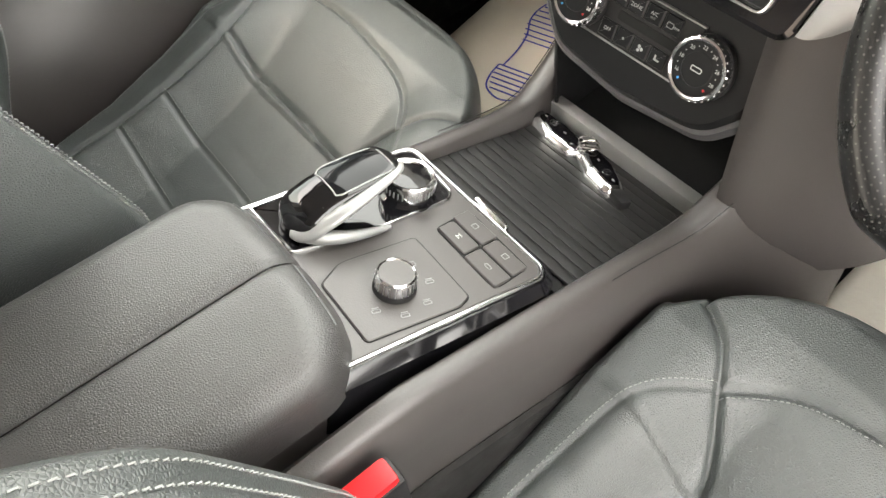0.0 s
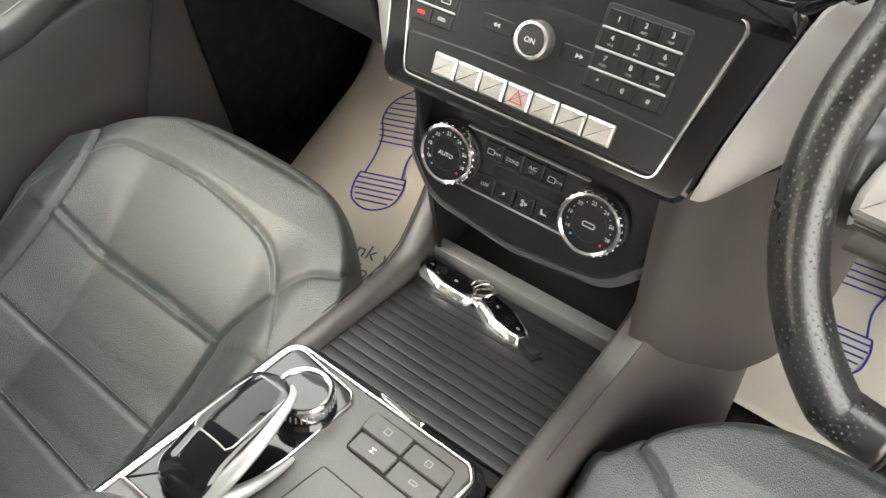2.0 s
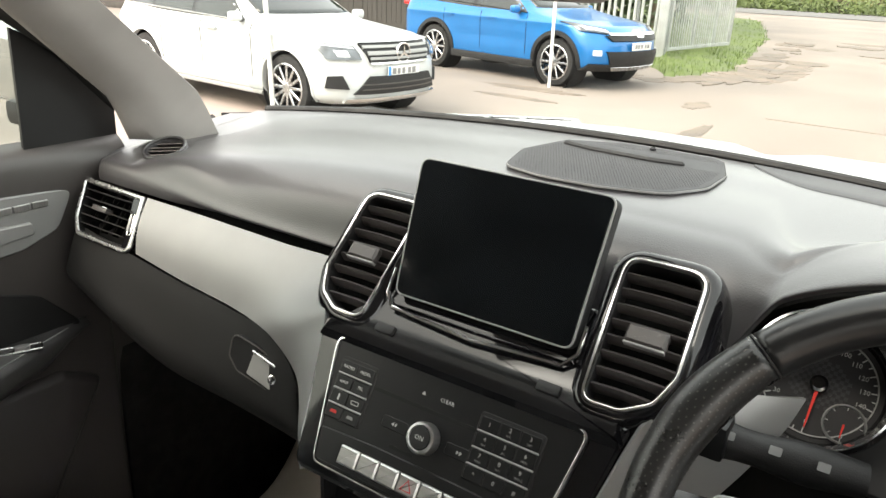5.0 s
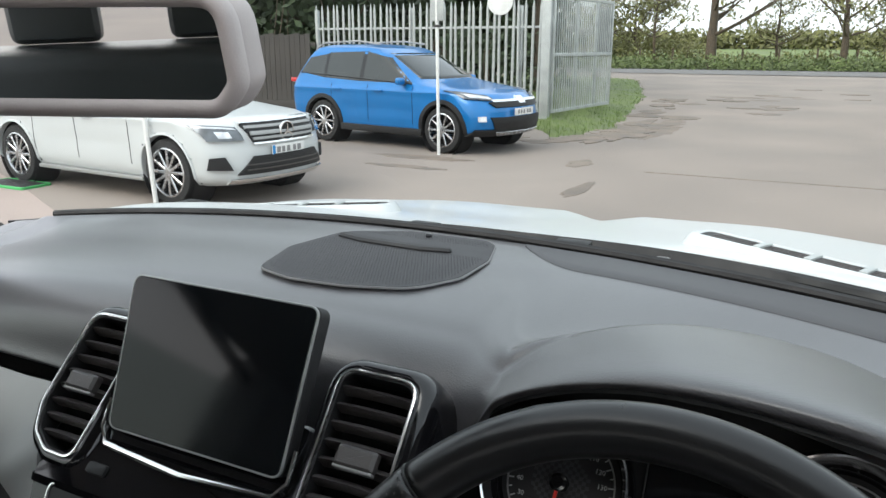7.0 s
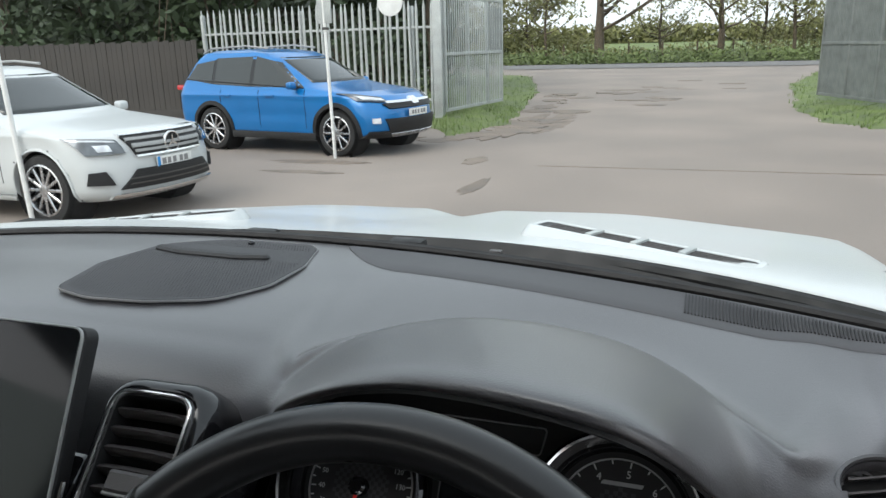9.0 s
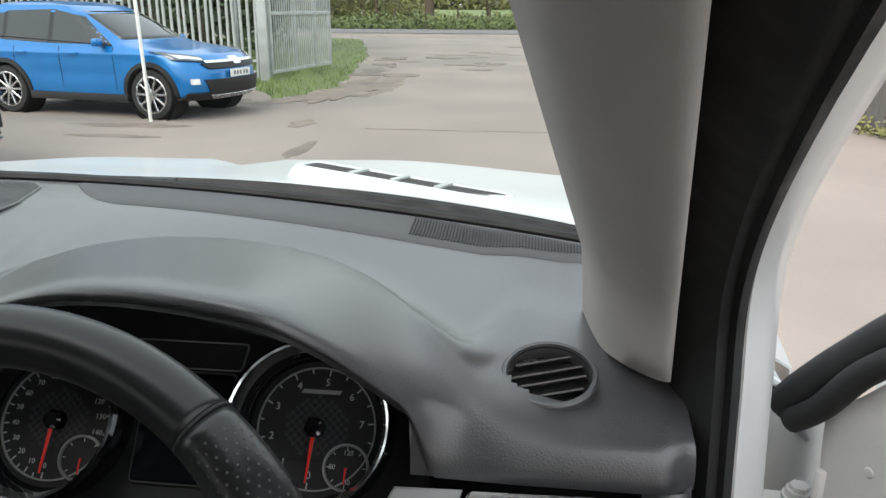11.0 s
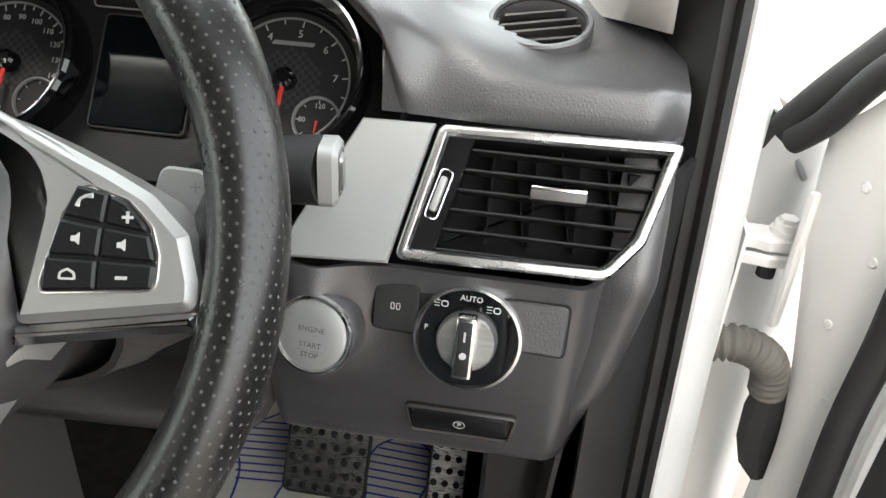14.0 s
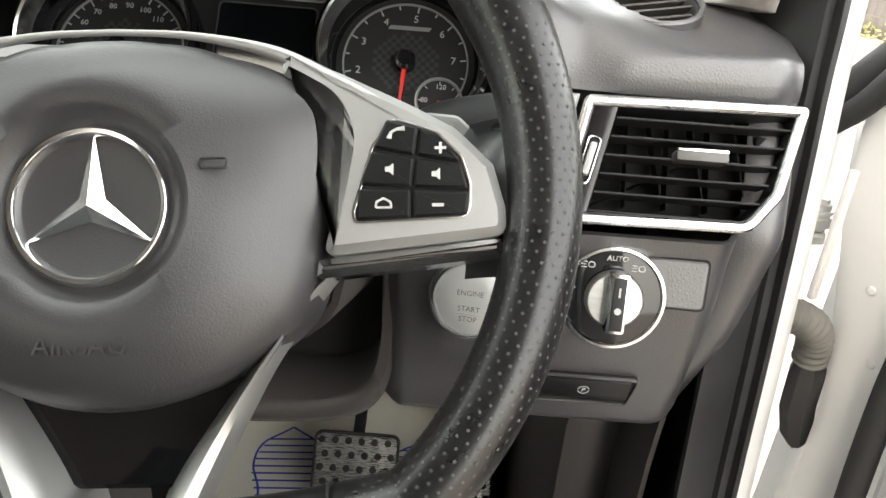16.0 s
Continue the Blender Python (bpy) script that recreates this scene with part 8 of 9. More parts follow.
# hinge
hg = thing("door_hinge", Matrix.Translation((0.866, 0.36, 1.505)), "white painted door hinge with a bolt", "hinge")
o = rpoly([(0.815, 0.395), (0.850, 0.385), (0.884, 0.378), (0.905, 0.380), (0.912, 0.400), (0.905, 0.412), (0.880, 0.412), (0.850, 0.420), (0.815, 0.425)], 0.006, 4)
part("plate", in_car(hg, prism(o, 1.480, 1.492, 0.003)), WHITE_IN, hg)
o = rpoly([(0.815, 0.378), (0.842, 0.376), (0.850, 0.384), (0.868, 0.384), (0.880, 0.378), (0.908, 0.384), (0.910, 0.404), (0.90, 0.412), (0.815, 0.418)], 0.005, 4)
part("arm", in_car(hg, prism(o, 1.497, 1.511, 0.004)), WHITE_IN, hg)
for k in range(3):
    part("cast_mark", in_car(hg, block(0.822 + k * 0.007, 0.8265 + k * 0.007, 0.3752, 0.3775, 1.499, 1.507, 0.0005)), WHITE_IN, hg)
part("washer", in_car(hg, tube([(0.897, 0.398, 1.511), (0.897, 0.398, 1.515)], 0.0155, 20)), WHITE_IN, hg)
part("knuckle", in_car(hg, tube([(0.897, 0.398, 1.478), (0.897, 0.398, 1.522)], 0.0125, 16)), WHITE_IN, hg)
part("bolt", in_car(hg, tube([(0.897, 0.398, 1.520), (0.897, 0.398, 1.527)], 0.0095, 6)), WHITE_IN, hg)
part("rubber_stop", in_car(hg, tube([(0.889, 0.395, 1.462), (0.889, 0.395, 1.480)], 0.009, 12)), RUBBER, hg)
b = block(0.050, 0.058, -0.006, 0.004, 1.43, 1.575, 0.003)
b.transform(DR)
part("door_leaf", in_car(hg, b), WHITE_IN, hg)
# cable gaiter
cg = thing("cable_gaiter", Matrix.Translation((0.87, 0.32, 1.42)), "ribbed black rubber cable gaiter between body and door", "gaiter")
path = spline([(0.822, 0.306, 1.432), (0.850, 0.306, 1.436), (0.878, 0.310, 1.424), (0.893, 0.318, 1.402), (0.900, 0.326, 1.370)], 90)
part("bellows", in_car(cg, tube(path, [0.0165 + 0.0022 * math.sin(i * 1.05) for i in range(90)], 16)), mat("grey rubber", (0.10, 0.095, 0.085), 0.7, grain=(30, 200), vary=0.2), cg, smooth=180)
part("boot", in_car(cg, tube([(0.901, 0.327, 1.376), (0.905, 0.330, 1.352), (0.908, 0.332, 1.31), (0.916, 0.332, 1.275), (0.922, 0.332, 1.255)], [0.018, 0.025, 0.025, 0.022, 0.012], 8, flat=0.75)), RUBBER, cg)
ap = thing("hinge_pillar", Matrix.Translation((0.84, 0.4, 1.4)), "white painted hinge pillar", "body panel", kind="structure")
rows = []
for k in range(16):
    f = k / 15
    l = []
    for x, zt in ((0.800, 1.565), (0.835, 1.565), (0.858, 1.570), (0.872, 1.588), (0.884, 1.600), (0.897, 1.604), (0.93, 1.600), (0.965, 1.590), (1.00, 1.58)):
        z = 0.88 + (zt - 0.88) * f
        l.append((x, 0.452 + 0.10 * ((x - 0.90) / 0.1) ** 2 * (x > 0.90) - 0.03 * (x < 0.82) + 0.012 * math.sin(3.14 * f) - 0.010 * math.exp(-((z - 1.50) / 0.03) ** 2) * (x < 0.88), z))
    rows.append(l)
part("panel", in_car(ap, sheet(rows, 0.003)), WHITE_IN, ap, smooth=70)
part("inner_return", in_car(ap, sheet([[(0.826, 0.28, z), (0.834, 0.36, z), (0.815, 0.445, z)] for z in (0.9, 1.1, 1.3, 1.5, 1.562)], 0.003)), WHITE_IN, ap)
b = rings([[(x, y, z) for x, z in ((0.838, 1.560), (0.868, 1.580), (0.882, 1.610), (0.868, 1.622), (0.846, 1.600))] for y in (0.44, 0.50)], True, True)
part("rubber_block", in_car(ap, b), RUBBER, ap)
part("wing_corner", in_car(ap, tube([(0.862, 0.445, 1.624), (0.882, 0.442, 1.612), (0.902, 0.440, 1.603)], [0.005, 0.0045, 0.003], 8)), WHITE_P, ap)
part("wing", in_car(ap, sheet([[(0.87, 0.52, 1.625), (0.90, 0.75, 1.62)], [(0.91, 0.50, 1.606), (0.95, 0.75, 1.59)], [(0.94, 0.50, 1.50), (0.97, 0.75, 1.48)], [(0.95, 0.50, 0.9), (0.97, 0.75, 0.9)]], 0.003)), WHITE_P, ap, smooth=60)

# ---- outside ----
def wheel(parent, c, yaw, r=0.355, spokes=10, side=1):
    m = Matrix.Translation(c) @ Matrix.Rotation(radians(90), 4, "X")
    if side < 0:
        m = m @ Matrix.Rotation(math.pi, 4, "Y")
    w = part("wheel", lathe([(r * 0.70, -0.11), (r * 0.93, -0.115), (r, -0.09), (r, 0.07), (r * 0.95, 0.10), (r * 0.76, 0.108), (r * 0.70, 0.09)], 40, ring=True), TYRE, parent, "black tyre on an alloy rim", m=m)
    part("rim", lathe([(r * 0.735, 0.02), (r * 0.745, 0.104), (r * 0.70, 0.110), (r * 0.67, 0.09), (r * 0.66, 0.03)], 40, ring=True), ALLOY, w, m=m)
    part("brake", lathe([(r * 0.70, 0.0), (r * 0.66, 0.02), (r * 0.1, 0.02)], 32), DARKIN, w, m=m)
    for i in range(spokes):
        b = prism([(r * 0.10, -r * 0.05), (r * 0.69, -r * 0.045), (r * 0.69, r * 0.045), (r * 0.10, r * 0.05)], 0.05, 0.098, 0.008)
        b.transform(m @ Matrix.Rotation(2 * math.pi * i / spokes, 4, "Z"))
        part("spoke", b, ALLOY, w)
    part("hub", lathe([(r * 0.16, 0.05), (r * 0.15, 0.100), (r * 0.05, 0.104)], 20), ALLOY, w, m=m)
    return w


def interp(z, table):
    return float(np.interp(z, [a for a, _ in table], [b for _, b in table]))


class Shape:
    """Outer surface of a car, by plans at each height; x forwards."""

    def __init__(self, front, rear, width, bow, bow_rear):
        self.front, self.rear, self.width, self.bow, self.bow_rear = front, rear, width, bow, bow_rear

    def nose_x(self, y, z):
        b, h = interp(z, self.bow), interp(z, self.width)
        return interp(z, self.front) - b * (1 - (1 - min(0.999, abs(y) / h) ** 2.3) ** (1 / 2.3))

    def side_y(self, x, z):
        b, h, f = interp(z, self.bow), interp(z, self.width), interp(z, self.front)
        u = min(0.999, max(0, (x - f + b) / b))
        br, q = interp(z, self.bow_rear), interp(z, self.rear)
        v = min(0.999, max(0, (q + br - x) / br))
        return h * (1 - u ** 2.3) ** (1 / 2.3) * (1 - v ** 2.6) ** (1 / 2.6) + 0.012 * math.exp(-((z - 0.93) / 0.05) ** 2) - 0.018 * math.exp(-((z - 0.62) / 0.10) ** 2) * smooth01(1.0, 0.7, abs(x))

    def plan(self, z):
        b, f = interp(z, self.bow), interp(z, self.front)
        br, q = interp(z, self.bow_rear), interp(z, self.rear)
        xs_ = [q + br - br * math.cos(math.pi / 2 * i / 9) for i in range(9)][::1]
        xs_ = [q + br * (1 - math.sin(math.pi / 2 * i / 9)) for i in range(9, 0, -1)]
        xs_ += [q + br + (f - b - q - br) * i / 69 for i in range(70)]
        xs_ += [f - b + b * math.sin(math.pi / 2 * i / 14) for i in range(1, 15)]
        half = [(x, self.side_y(x, z)) for x in xs_]
        return [(x, -y, z) for x, y in half] + [(x, y, z) for x, y in half[::-1]]


def suv(name, label, m, sh, zs, fa, ra, r, paint, windows, rail, cladding, spokes, roof_mat):
    th = thing(name, m, label, "car", group="parked cars", base=WORLD)
    bm = rings([sh.plan(z) for z in zs], True, True)
    R = r + 0.055
    gone = []
    for f in bm.faces:
        c = f.calc_center_median()
        if abs(c.y) > 0.55 and any((c.x - xa) ** 2 + (c.z - r) ** 2 < (R + 0.012) ** 2 for xa in (fa, ra)) and len(f.verts) == 4:
            gone.append(f)
    bmesh.ops.delete(bm, geom=gone, context="FACES")
    for v in bm.verts:
        for xa in (fa, ra):
            d = math.hypot(v.co.x - xa, v.co.z - r)
            if abs(v.co.y) > 0.55 and R - 0.05 < d < R + 0.03 and any(len(e.link_faces) == 1 for e in v.link_edges):
                v.co.x, v.co.z = xa + (v.co.x - xa) * R / d, r + (v.co.z - r) * R / d
    part("body", bm, paint, th, smooth=40)
    for s in (-1, 1):
        for xa in (fa, ra):
            l = []
            for k in range(27):
                a = math.pi * (1.13 - 1.26 * k / 26)
                c_, s_ = math.cos(a), math.sin(a)
                q = []
                for rr, dy in ((R + (0.062 if cladding else 0.016), -0.004), (R + (0.058 if cladding else 0.013), 0.014), (R - 0.004, 0.020), (R - 0.012, 0.010), (R - 0.012, -0.05)):
                    z = max(zs[0], r + rr * s_)
                    q.append((xa + rr * c_, s * (sh.side_y(xa + rr * c_, z) + dy), z))
                l.append(q)
            part("arch_trim" if cladding else "arch_lip", sheet(l, 0.004), MATTE if cladding else paint, th)
            l = [[(xa + rr * math.cos(2 * math.pi * k / 28), s * (sh.side_y(xa, 0.6) + dy), r + rr * math.sin(2 * math.pi * k / 28)) for k in range(28)] for rr, dy in ((R + 0.004, -0.02), (R + 0.004, -0.34), (0.05, -0.34))]
            part("wheel_well", rings(l, False, True), DARKIN, th)
            wheel(th, (xa, s * (sh.side_y(xa, 0.6) - 0.115), r), 0, r, spokes, 1 if s < 0 else -1)
        y = sh.side_y(0, 0.3)
        part("sill", block(ra + r + 0.06, fa - r - 0.06, s * y - 0.05, s * y + 0.045, 0.235, 0.35 if cladding else 0.285, 0.016), MATTE if cladding else SATIN, th)
        for q in windows:
            a, b, c, d = [Vector(p) for p in q]
            rows = []
            for j in range(7):
                t = j / 6
                e, g_ = a.lerp(d, t), b.lerp(c, t)
                rows.append([(p.x, s * (sh.side_y(p.x, p.y) + 0.006), p.y) for p in [e.lerp(g_, k / 8) for k in range(9)]])
            part("side_window", sheet(rows, 0.006), TINT, th)
        for q, r2 in zip(windows[:-1], windows[1:]):
            a, b, c, d = Vector(q[1]), Vector(r2[0]), Vector(r2[3]), Vector(q[2])
            rows = [[(p.x, s * (sh.side_y(p.x, p.y) + 0.004), p.y) for p in (a.lerp(d, j / 6), a.lerp(d, j / 6).lerp(b.lerp(c, j / 6), 0.5), b.lerp(c, j / 6))] for j in range(7)]
            part("door_pillar", sheet(rows, 0.005), GLOSS, th, "black door pillar")
        a, b = windows[0][0], windows[-1][1]
        part("waist_trim", tube([(a[0] + (b[0] - a[0]) * t, s * (sh.side_y(a[0] + (b[0] - a[0]) * t, a[1] + (b[1] - a[1]) * t) + 0.008), a[1] + (b[1] - a[1]) * t - 0.008) for t in [k / 10 for k in range(11)]], 0.011, 6), MATTE if cladding else SATIN, th)
        for x in (fa - 1.32, fa - 2.28):
            y = sh.side_y(x, 0.93) + 0.022
            part("door_handle", block(x - 0.10, x + 0.10, s * y - 0.014, s * y + 0.014, 0.915, 0.945, 0.008), paint, th)
        for x in (fa - 0.60, fa - 1.58, fa - 2.44):
            part("door_gap", tube([(x, s * (sh.side_y(x, z) - 0.001), z) for z in [0.42 + 0.06 * k for k in range(11)]], 0.006, 5), DARKIN, th)
        mx = fa - 0.78
        y = sh.side_y(mx, 1.06)
        mirror = part("door_mirror", block(mx - 0.07, mx + 0.05, s * (y + 0.11) - 0.075, s * (y + 0.11) + 0.075, 1.035, 1.15, 0.045, 4), paint, th)
        part("mirror_stem", block(mx - 0.03, mx + 0.03, s * (y + 0.01) - 0.06, s * (y + 0.01) + 0.06, 1.03, 1.07, 0.012), HARD, mirror)
        part("roof_rail", tube([(x, s * 0.60, z) for x, z in rail], 0.016, 8), SATIN, th)
    rows = [[(sh.nose_x(y * k, z) + 0.006, y * k, z) for y in [-1 + i / 8 for i in range(17)]] for z, k in [(1.125 + 0.40 * t, 0.72 - 0.12 * t) for t in [j / 8 for j in range(9)]]]
    part("windscreen", sheet(rows, 0.006), TINT, th, smooth=180)
    return th


def nose_piece(th, sh, name, quad, mat_, d=0.006, label="", n=12):
    """A piece laid on the nose: quad gives (y, z) corners round."""
    a, b, c, e = [Vector(p) for p in quad]
    rows = []
    for j in range(5):
        t = j / 4
        l, r2 = a.lerp(e, t), b.lerp(c, t)
        rows.append([(sh.nose_x(p.x, p.y) + d, p.x, p.y) for p in [l.lerp(r2, k / n) for k in range(n + 1)]])
    return part(name, sheet(rows, -0.03), mat_, th, label)


def heights(front):
    out = []
    for (z0, x0), (z1, x1) in zip(front[:-1], front[1:]):
        n_ = max(2, int(math.hypot(z1 - z0, x1 - x0) / 0.045))
        out += [z0 + (z1 - z0) * i / n_ for i in range(n_)]
    return out + [front[-1][0]]


GLC_F = [(0.25, 2.22), (0.32, 2.31), (0.45, 2.33), (0.62, 2.32), (0.80, 2.28), (0.90, 2.20), (0.955, 2.00), (1.00, 1.60), (1.045, 1.20), (1.085, 0.98), (1.12, 0.86), (1.30, 0.50), (1.50, 0.12), (1.585, -0.10), (1.622, -0.42), (1.64, -0.80)]
GLC_R = [(0.25, -2.20), (0.40, -2.31), (0.75, -2.33), (1.0, -2.28), (1.12, -2.22), (1.40, -1.98), (1.56, -1.78), (1.622, -1.55), (1.64, -1.2)]
CAR_W = [(0.25, 0.84), (0.34, 0.915), (0.60, 0.945), (0.93, 0.935), (1.04, 0.90), (1.25, 0.825), (1.50, 0.725), (1.58, 0.66), (1.622, 0.56), (1.64, 0.40)]
BOW_F = [(0.25, 0.50), (0.60, 0.58), (0.90, 0.62), (1.05, 0.60), (1.12, 0.42), (1.5, 0.30), (1.64, 0.30)]
BOW_R = [(0.25, 0.35), (1.0, 0.35), (1.5, 0.30), (1.64, 0.25)]
gs = Shape(GLC_F, GLC_R, CAR_W, BOW_F, BOW_R)
GLC = Matrix.Translation((-6.728, 6.163, G)) @ Matrix.Rotation(radians(-4.5), 4, "Z") @ Matrix.Scale(0.927, 4)
g = suv("white_suv", "white parked SUV with a chrome grille", GLC, gs, heights(GLC_F), 1.40, -1.47, 0.37, WHITE_P,
        [[(-1.92, 1.12), (-1.28, 1.075), (-1.28, 1.50), (-1.68, 1.46)], [(-1.22, 1.07), (-0.40, 1.05), (-0.40, 1.535), (-1.22, 1.51)], [(-0.32, 1.05), (0.66, 1.05), (0.10, 1.43), (-0.32, 1.53)]],
        [(-1.70, 1.60), (-1.5, 1.655), (-0.7, 1.675), (-0.25, 1.64)], False, 12, GLOSS)
nose_piece(g, gs, "grille", [(-0.46, 0.70), (0.46, 0.70), (0.54, 0.905), (-0.54, 0.905)], MATTE, 0.006)
nose_piece(g, gs, "grille_rim", [(-0.55, 0.895), (0.55, 0.895), (0.54, 0.92), (-0.54, 0.92)], CHROME, 0.016)
nose_piece(g, gs, "grille_rim", [(-0.46, 0.685), (0.46, 0.685), (0.47, 0.705), (-0.47, 0.705)], CHROME, 0.016)
for z, w in ((0.735, 0.47), (0.785, 0.49), (0.845, 0.52)):
    nose_piece(g, gs, "grille_bar", [(-w, z), (w, z), (w, z + 0.028), (-w, z + 0.028)], SATIN, 0.024)
b = lathe([(0.115, 0), (0.115, 0.02), (0.108, 0.026), (0.098, 0.024), (0.096, 0.0)], 32, ring=True)
TO_NOSE = Matrix(((0, 0, 1, 0), (1, 0, 0, 0), (0, 1, 0, 0), (0, 0, 0, 1)))
b.transform(Matrix.Translation((2.315, 0, 0.80)) @ TO_NOSE)
part("badge_ring", b, CHROME, g)
b = lathe([(0.10, 0), (0.10, 0.008), (0.02, 0.010)], 28)
b.transform(Matrix.Translation((2.315, 0, 0.80)) @ TO_NOSE)
part("badge_back", b, MATTE, g)
for k in range(3):
    b = prism([(0.1 * math.cos(radians(90 + 120 * k)), 0.1 * math.sin(radians(90 + 120 * k))), (0.018 * math.cos(radians(150 + 120 * k)), 0.018 * math.sin(radians(150 + 120 * k))), (0.018 * math.cos(radians(30 + 120 * k)), 0.018 * math.sin(radians(30 + 120 * k)))], 0.0, 0.02, 0)
    b.transform(Matrix.Translation((2.325, 0, 0.80)) @ TO_NOSE)
    part("badge_ray", b, CHROME, g, smooth=0)
nose_piece(g, gs, "lower_intake", [(-0.66, 0.375), (0.66, 0.375), (0.48, 0.565), (-0.48, 0.565)], MATTE, 0.006)
for z in (0.42, 0.47):
    nose_piece(g, gs, "intake_bar", [(-0.58, z), (0.58, z), (0.56, z + 0.014), (-0.56, z + 0.014)], HARD, 0.012)
nose_piece(g, gs, "bumper_blade", [(-0.74, 0.300), (0.74, 0.300), (0.72, 0.335), (-0.72, 0.335)], CHROME, 0.018, "chrome lower blade", 20)
b = block(-0.26, 0.26, 0.55, 0.665, 0, 0.012, 0.004)
b.transform(Matrix.Translation((2.335, 0, 0)) @ TO_NOSE)
pl = part("number_plate", b, POLE_W, g, "white number plate")
b = block(-0.256, -0.215, 0.554, 0.661, 0.004, 0.0135, 0.001)
b.transform(Matrix.Translation((2.335, 0, 0)) @ TO_NOSE)
part("plate_band", b, PRINT_B, pl)
for y0, y1 in ((-0.19, -0.13), (-0.11, -0.06), (-0.03, 0.02), (0.07, 0.12), (0.14, 0.20)):
    b = block(y0, y1, 0.575, 0.64, 0.004, 0.014, 0)
    b.transform(Matrix.Translation((2.335, 0, 0)) @ TO_NOSE)
    part("plate_bar", b, PRINT_D, pl, smooth=0)
for s in (-1, 1):
    hl = nose_piece(g, gs, "headlight", [(s * 0.56, 0.735), (s * 0.86, 0.735), (s * 0.915, 0.905), (s * 0.60, 0.865)], LAMPD, 0.008, "smoked glass headlight")
    nose_piece(g, gs, "light_strip", [(s * 0.61, 0.838), (s * 0.89, 0.872), (s * 0.905, 0.893), (s * 0.62, 0.856)], LAMPG, 0.012)
    nose_piece(g, gs, "reflector", [(s * 0.67, 0.765), (s * 0.78, 0.765), (s * 0.80, 0.825), (s * 0.69, 0.820)], LAMPG, 0.011)
    nose_piece(g, gs, "side_intake", [(s * 0.70, 0.43), (s * 0.885, 0.44), (s * 0.87, 0.565), (s * 0.76, 0.575)], MATTE, 0.006)
part("dark_roof", sheet([[(x, y * 0.46, 1.648 - 0.012 * y * y - 0.01 * ((x + 0.95) / 0.5) ** 2) for y in [-1 + k / 4 for k in range(9)]] for x in [-1.45 + 0.1 * k for k in range(11)]], 0.006), GLOSS, g, smooth=180)

RAV_F = [(0.30, 2.16), (0.38, 2.25), (0.52, 2.28), (0.70, 2.26), (0.82, 2.20), (0.92, 2.06), (0.985, 1.80), (1.04, 1.40), (1.085, 1.12), (1.125, 0.96), (1.30, 0.62), (1.50, 0.22), (1.60, -0.04), (1.65, -0.40), (1.672, -0.80)]
RAV_R = [(0.30, -2.12), (0.42, -2.26), (0.80, -2.29), (1.05, -2.25), (1.18, -2.18), (1.45, -1.98), (1.60, -1.80), (1.65, -1.60), (1.672, -1.2)]
RAV_W = [(a + (0.03 if a > 1.4 else 0.0), b * 0.975) for a, b in CAR_W]
rs_ = Shape(RAV_F, RAV_R, RAV_W, BOW_F, BOW_R)
RAV = Matrix.Translation((-5.894, 11.109, G)) @ Matrix.Rotation(radians(-11.2), 4, "Z") @ Matrix.Scale(0.974, 4)
r_ = suv("blue_suv", "bright blue parked SUV with black wheel arches", RAV, rs_, heights(RAV_F), 1.36, -1.30, 0.36, BLUE_P,
         [[(-1.93, 1.19), (-1.32, 1.11), (-1.32, 1.50), (-1.74, 1.44)], [(-1.25, 1.105), (-0.44, 1.07), (-0.44, 1.55), (-1.25, 1.53)], [(-0.36, 1.07), (0.74, 1.06), (0.16, 1.45), (-0.36, 1.55)]],
         [(-1.70, 1.61), (-1.5, 1.69), (-0.7, 1.72), (-0.20, 1.67)], True, 10, BLUE_P)
nose_piece(r_, rs_, "grille", [(-0.58, 0.725), (0.58, 0.725), (0.66, 0.80), (-0.66, 0.80)], MATTE, 0.006)
nose_piece(r_, rs_, "grille_wing", [(-0.60, 0.805), (0.60, 0.805), (0.62, 0.83), (-0.62, 0.83)], CHROME, 0.012)
nose_piece(r_, rs_, "badge", [(-0.09, 0.77), (0.09, 0.77), (0.09, 0.87), (-0.09, 0.87)], CHROME, 0.02)
nose_piece(r_, rs_, "lower_intake", [(-0.60, 0.40), (0.60, 0.40), (0.68, 0.585), (-0.68, 0.585)], MATTE, 0.006)
nose_piece(r_, rs_, "lower_bumper", [(-0.86, 0.31), (0.86, 0.31), (0.85, 0.40), (-0.85, 0.40)], MATTE, 0.010, n=20)
nose_piece(r_, rs_, "skid_plate", [(-0.52, 0.315), (0.52, 0.315), (0.60, 0.375), (-0.60, 0.375)], ALLOY, 0.026)
b = block(-0.26, 0.26, 0.60, 0.71, 0, 0.012, 0.004)
b.transform(Matrix.Translation((2.30, 0, 0)) @ TO_NOSE)
pl = part("number_plate", b, POLE_W, r_, "white number plate")
for y0, y1 in ((-0.19, -0.13), (-0.11, -0.06), (-0.03, 0.02), (0.07, 0.12), (0.14, 0.20)):
    b = block(y0, y1, 0.625, 0.685, 0.004, 0.014, 0)
    b.transform(Matrix.Translation((2.30, 0, 0)) @ TO_NOSE)
    part("plate_bar", b, PRINT_D, pl, smooth=0)
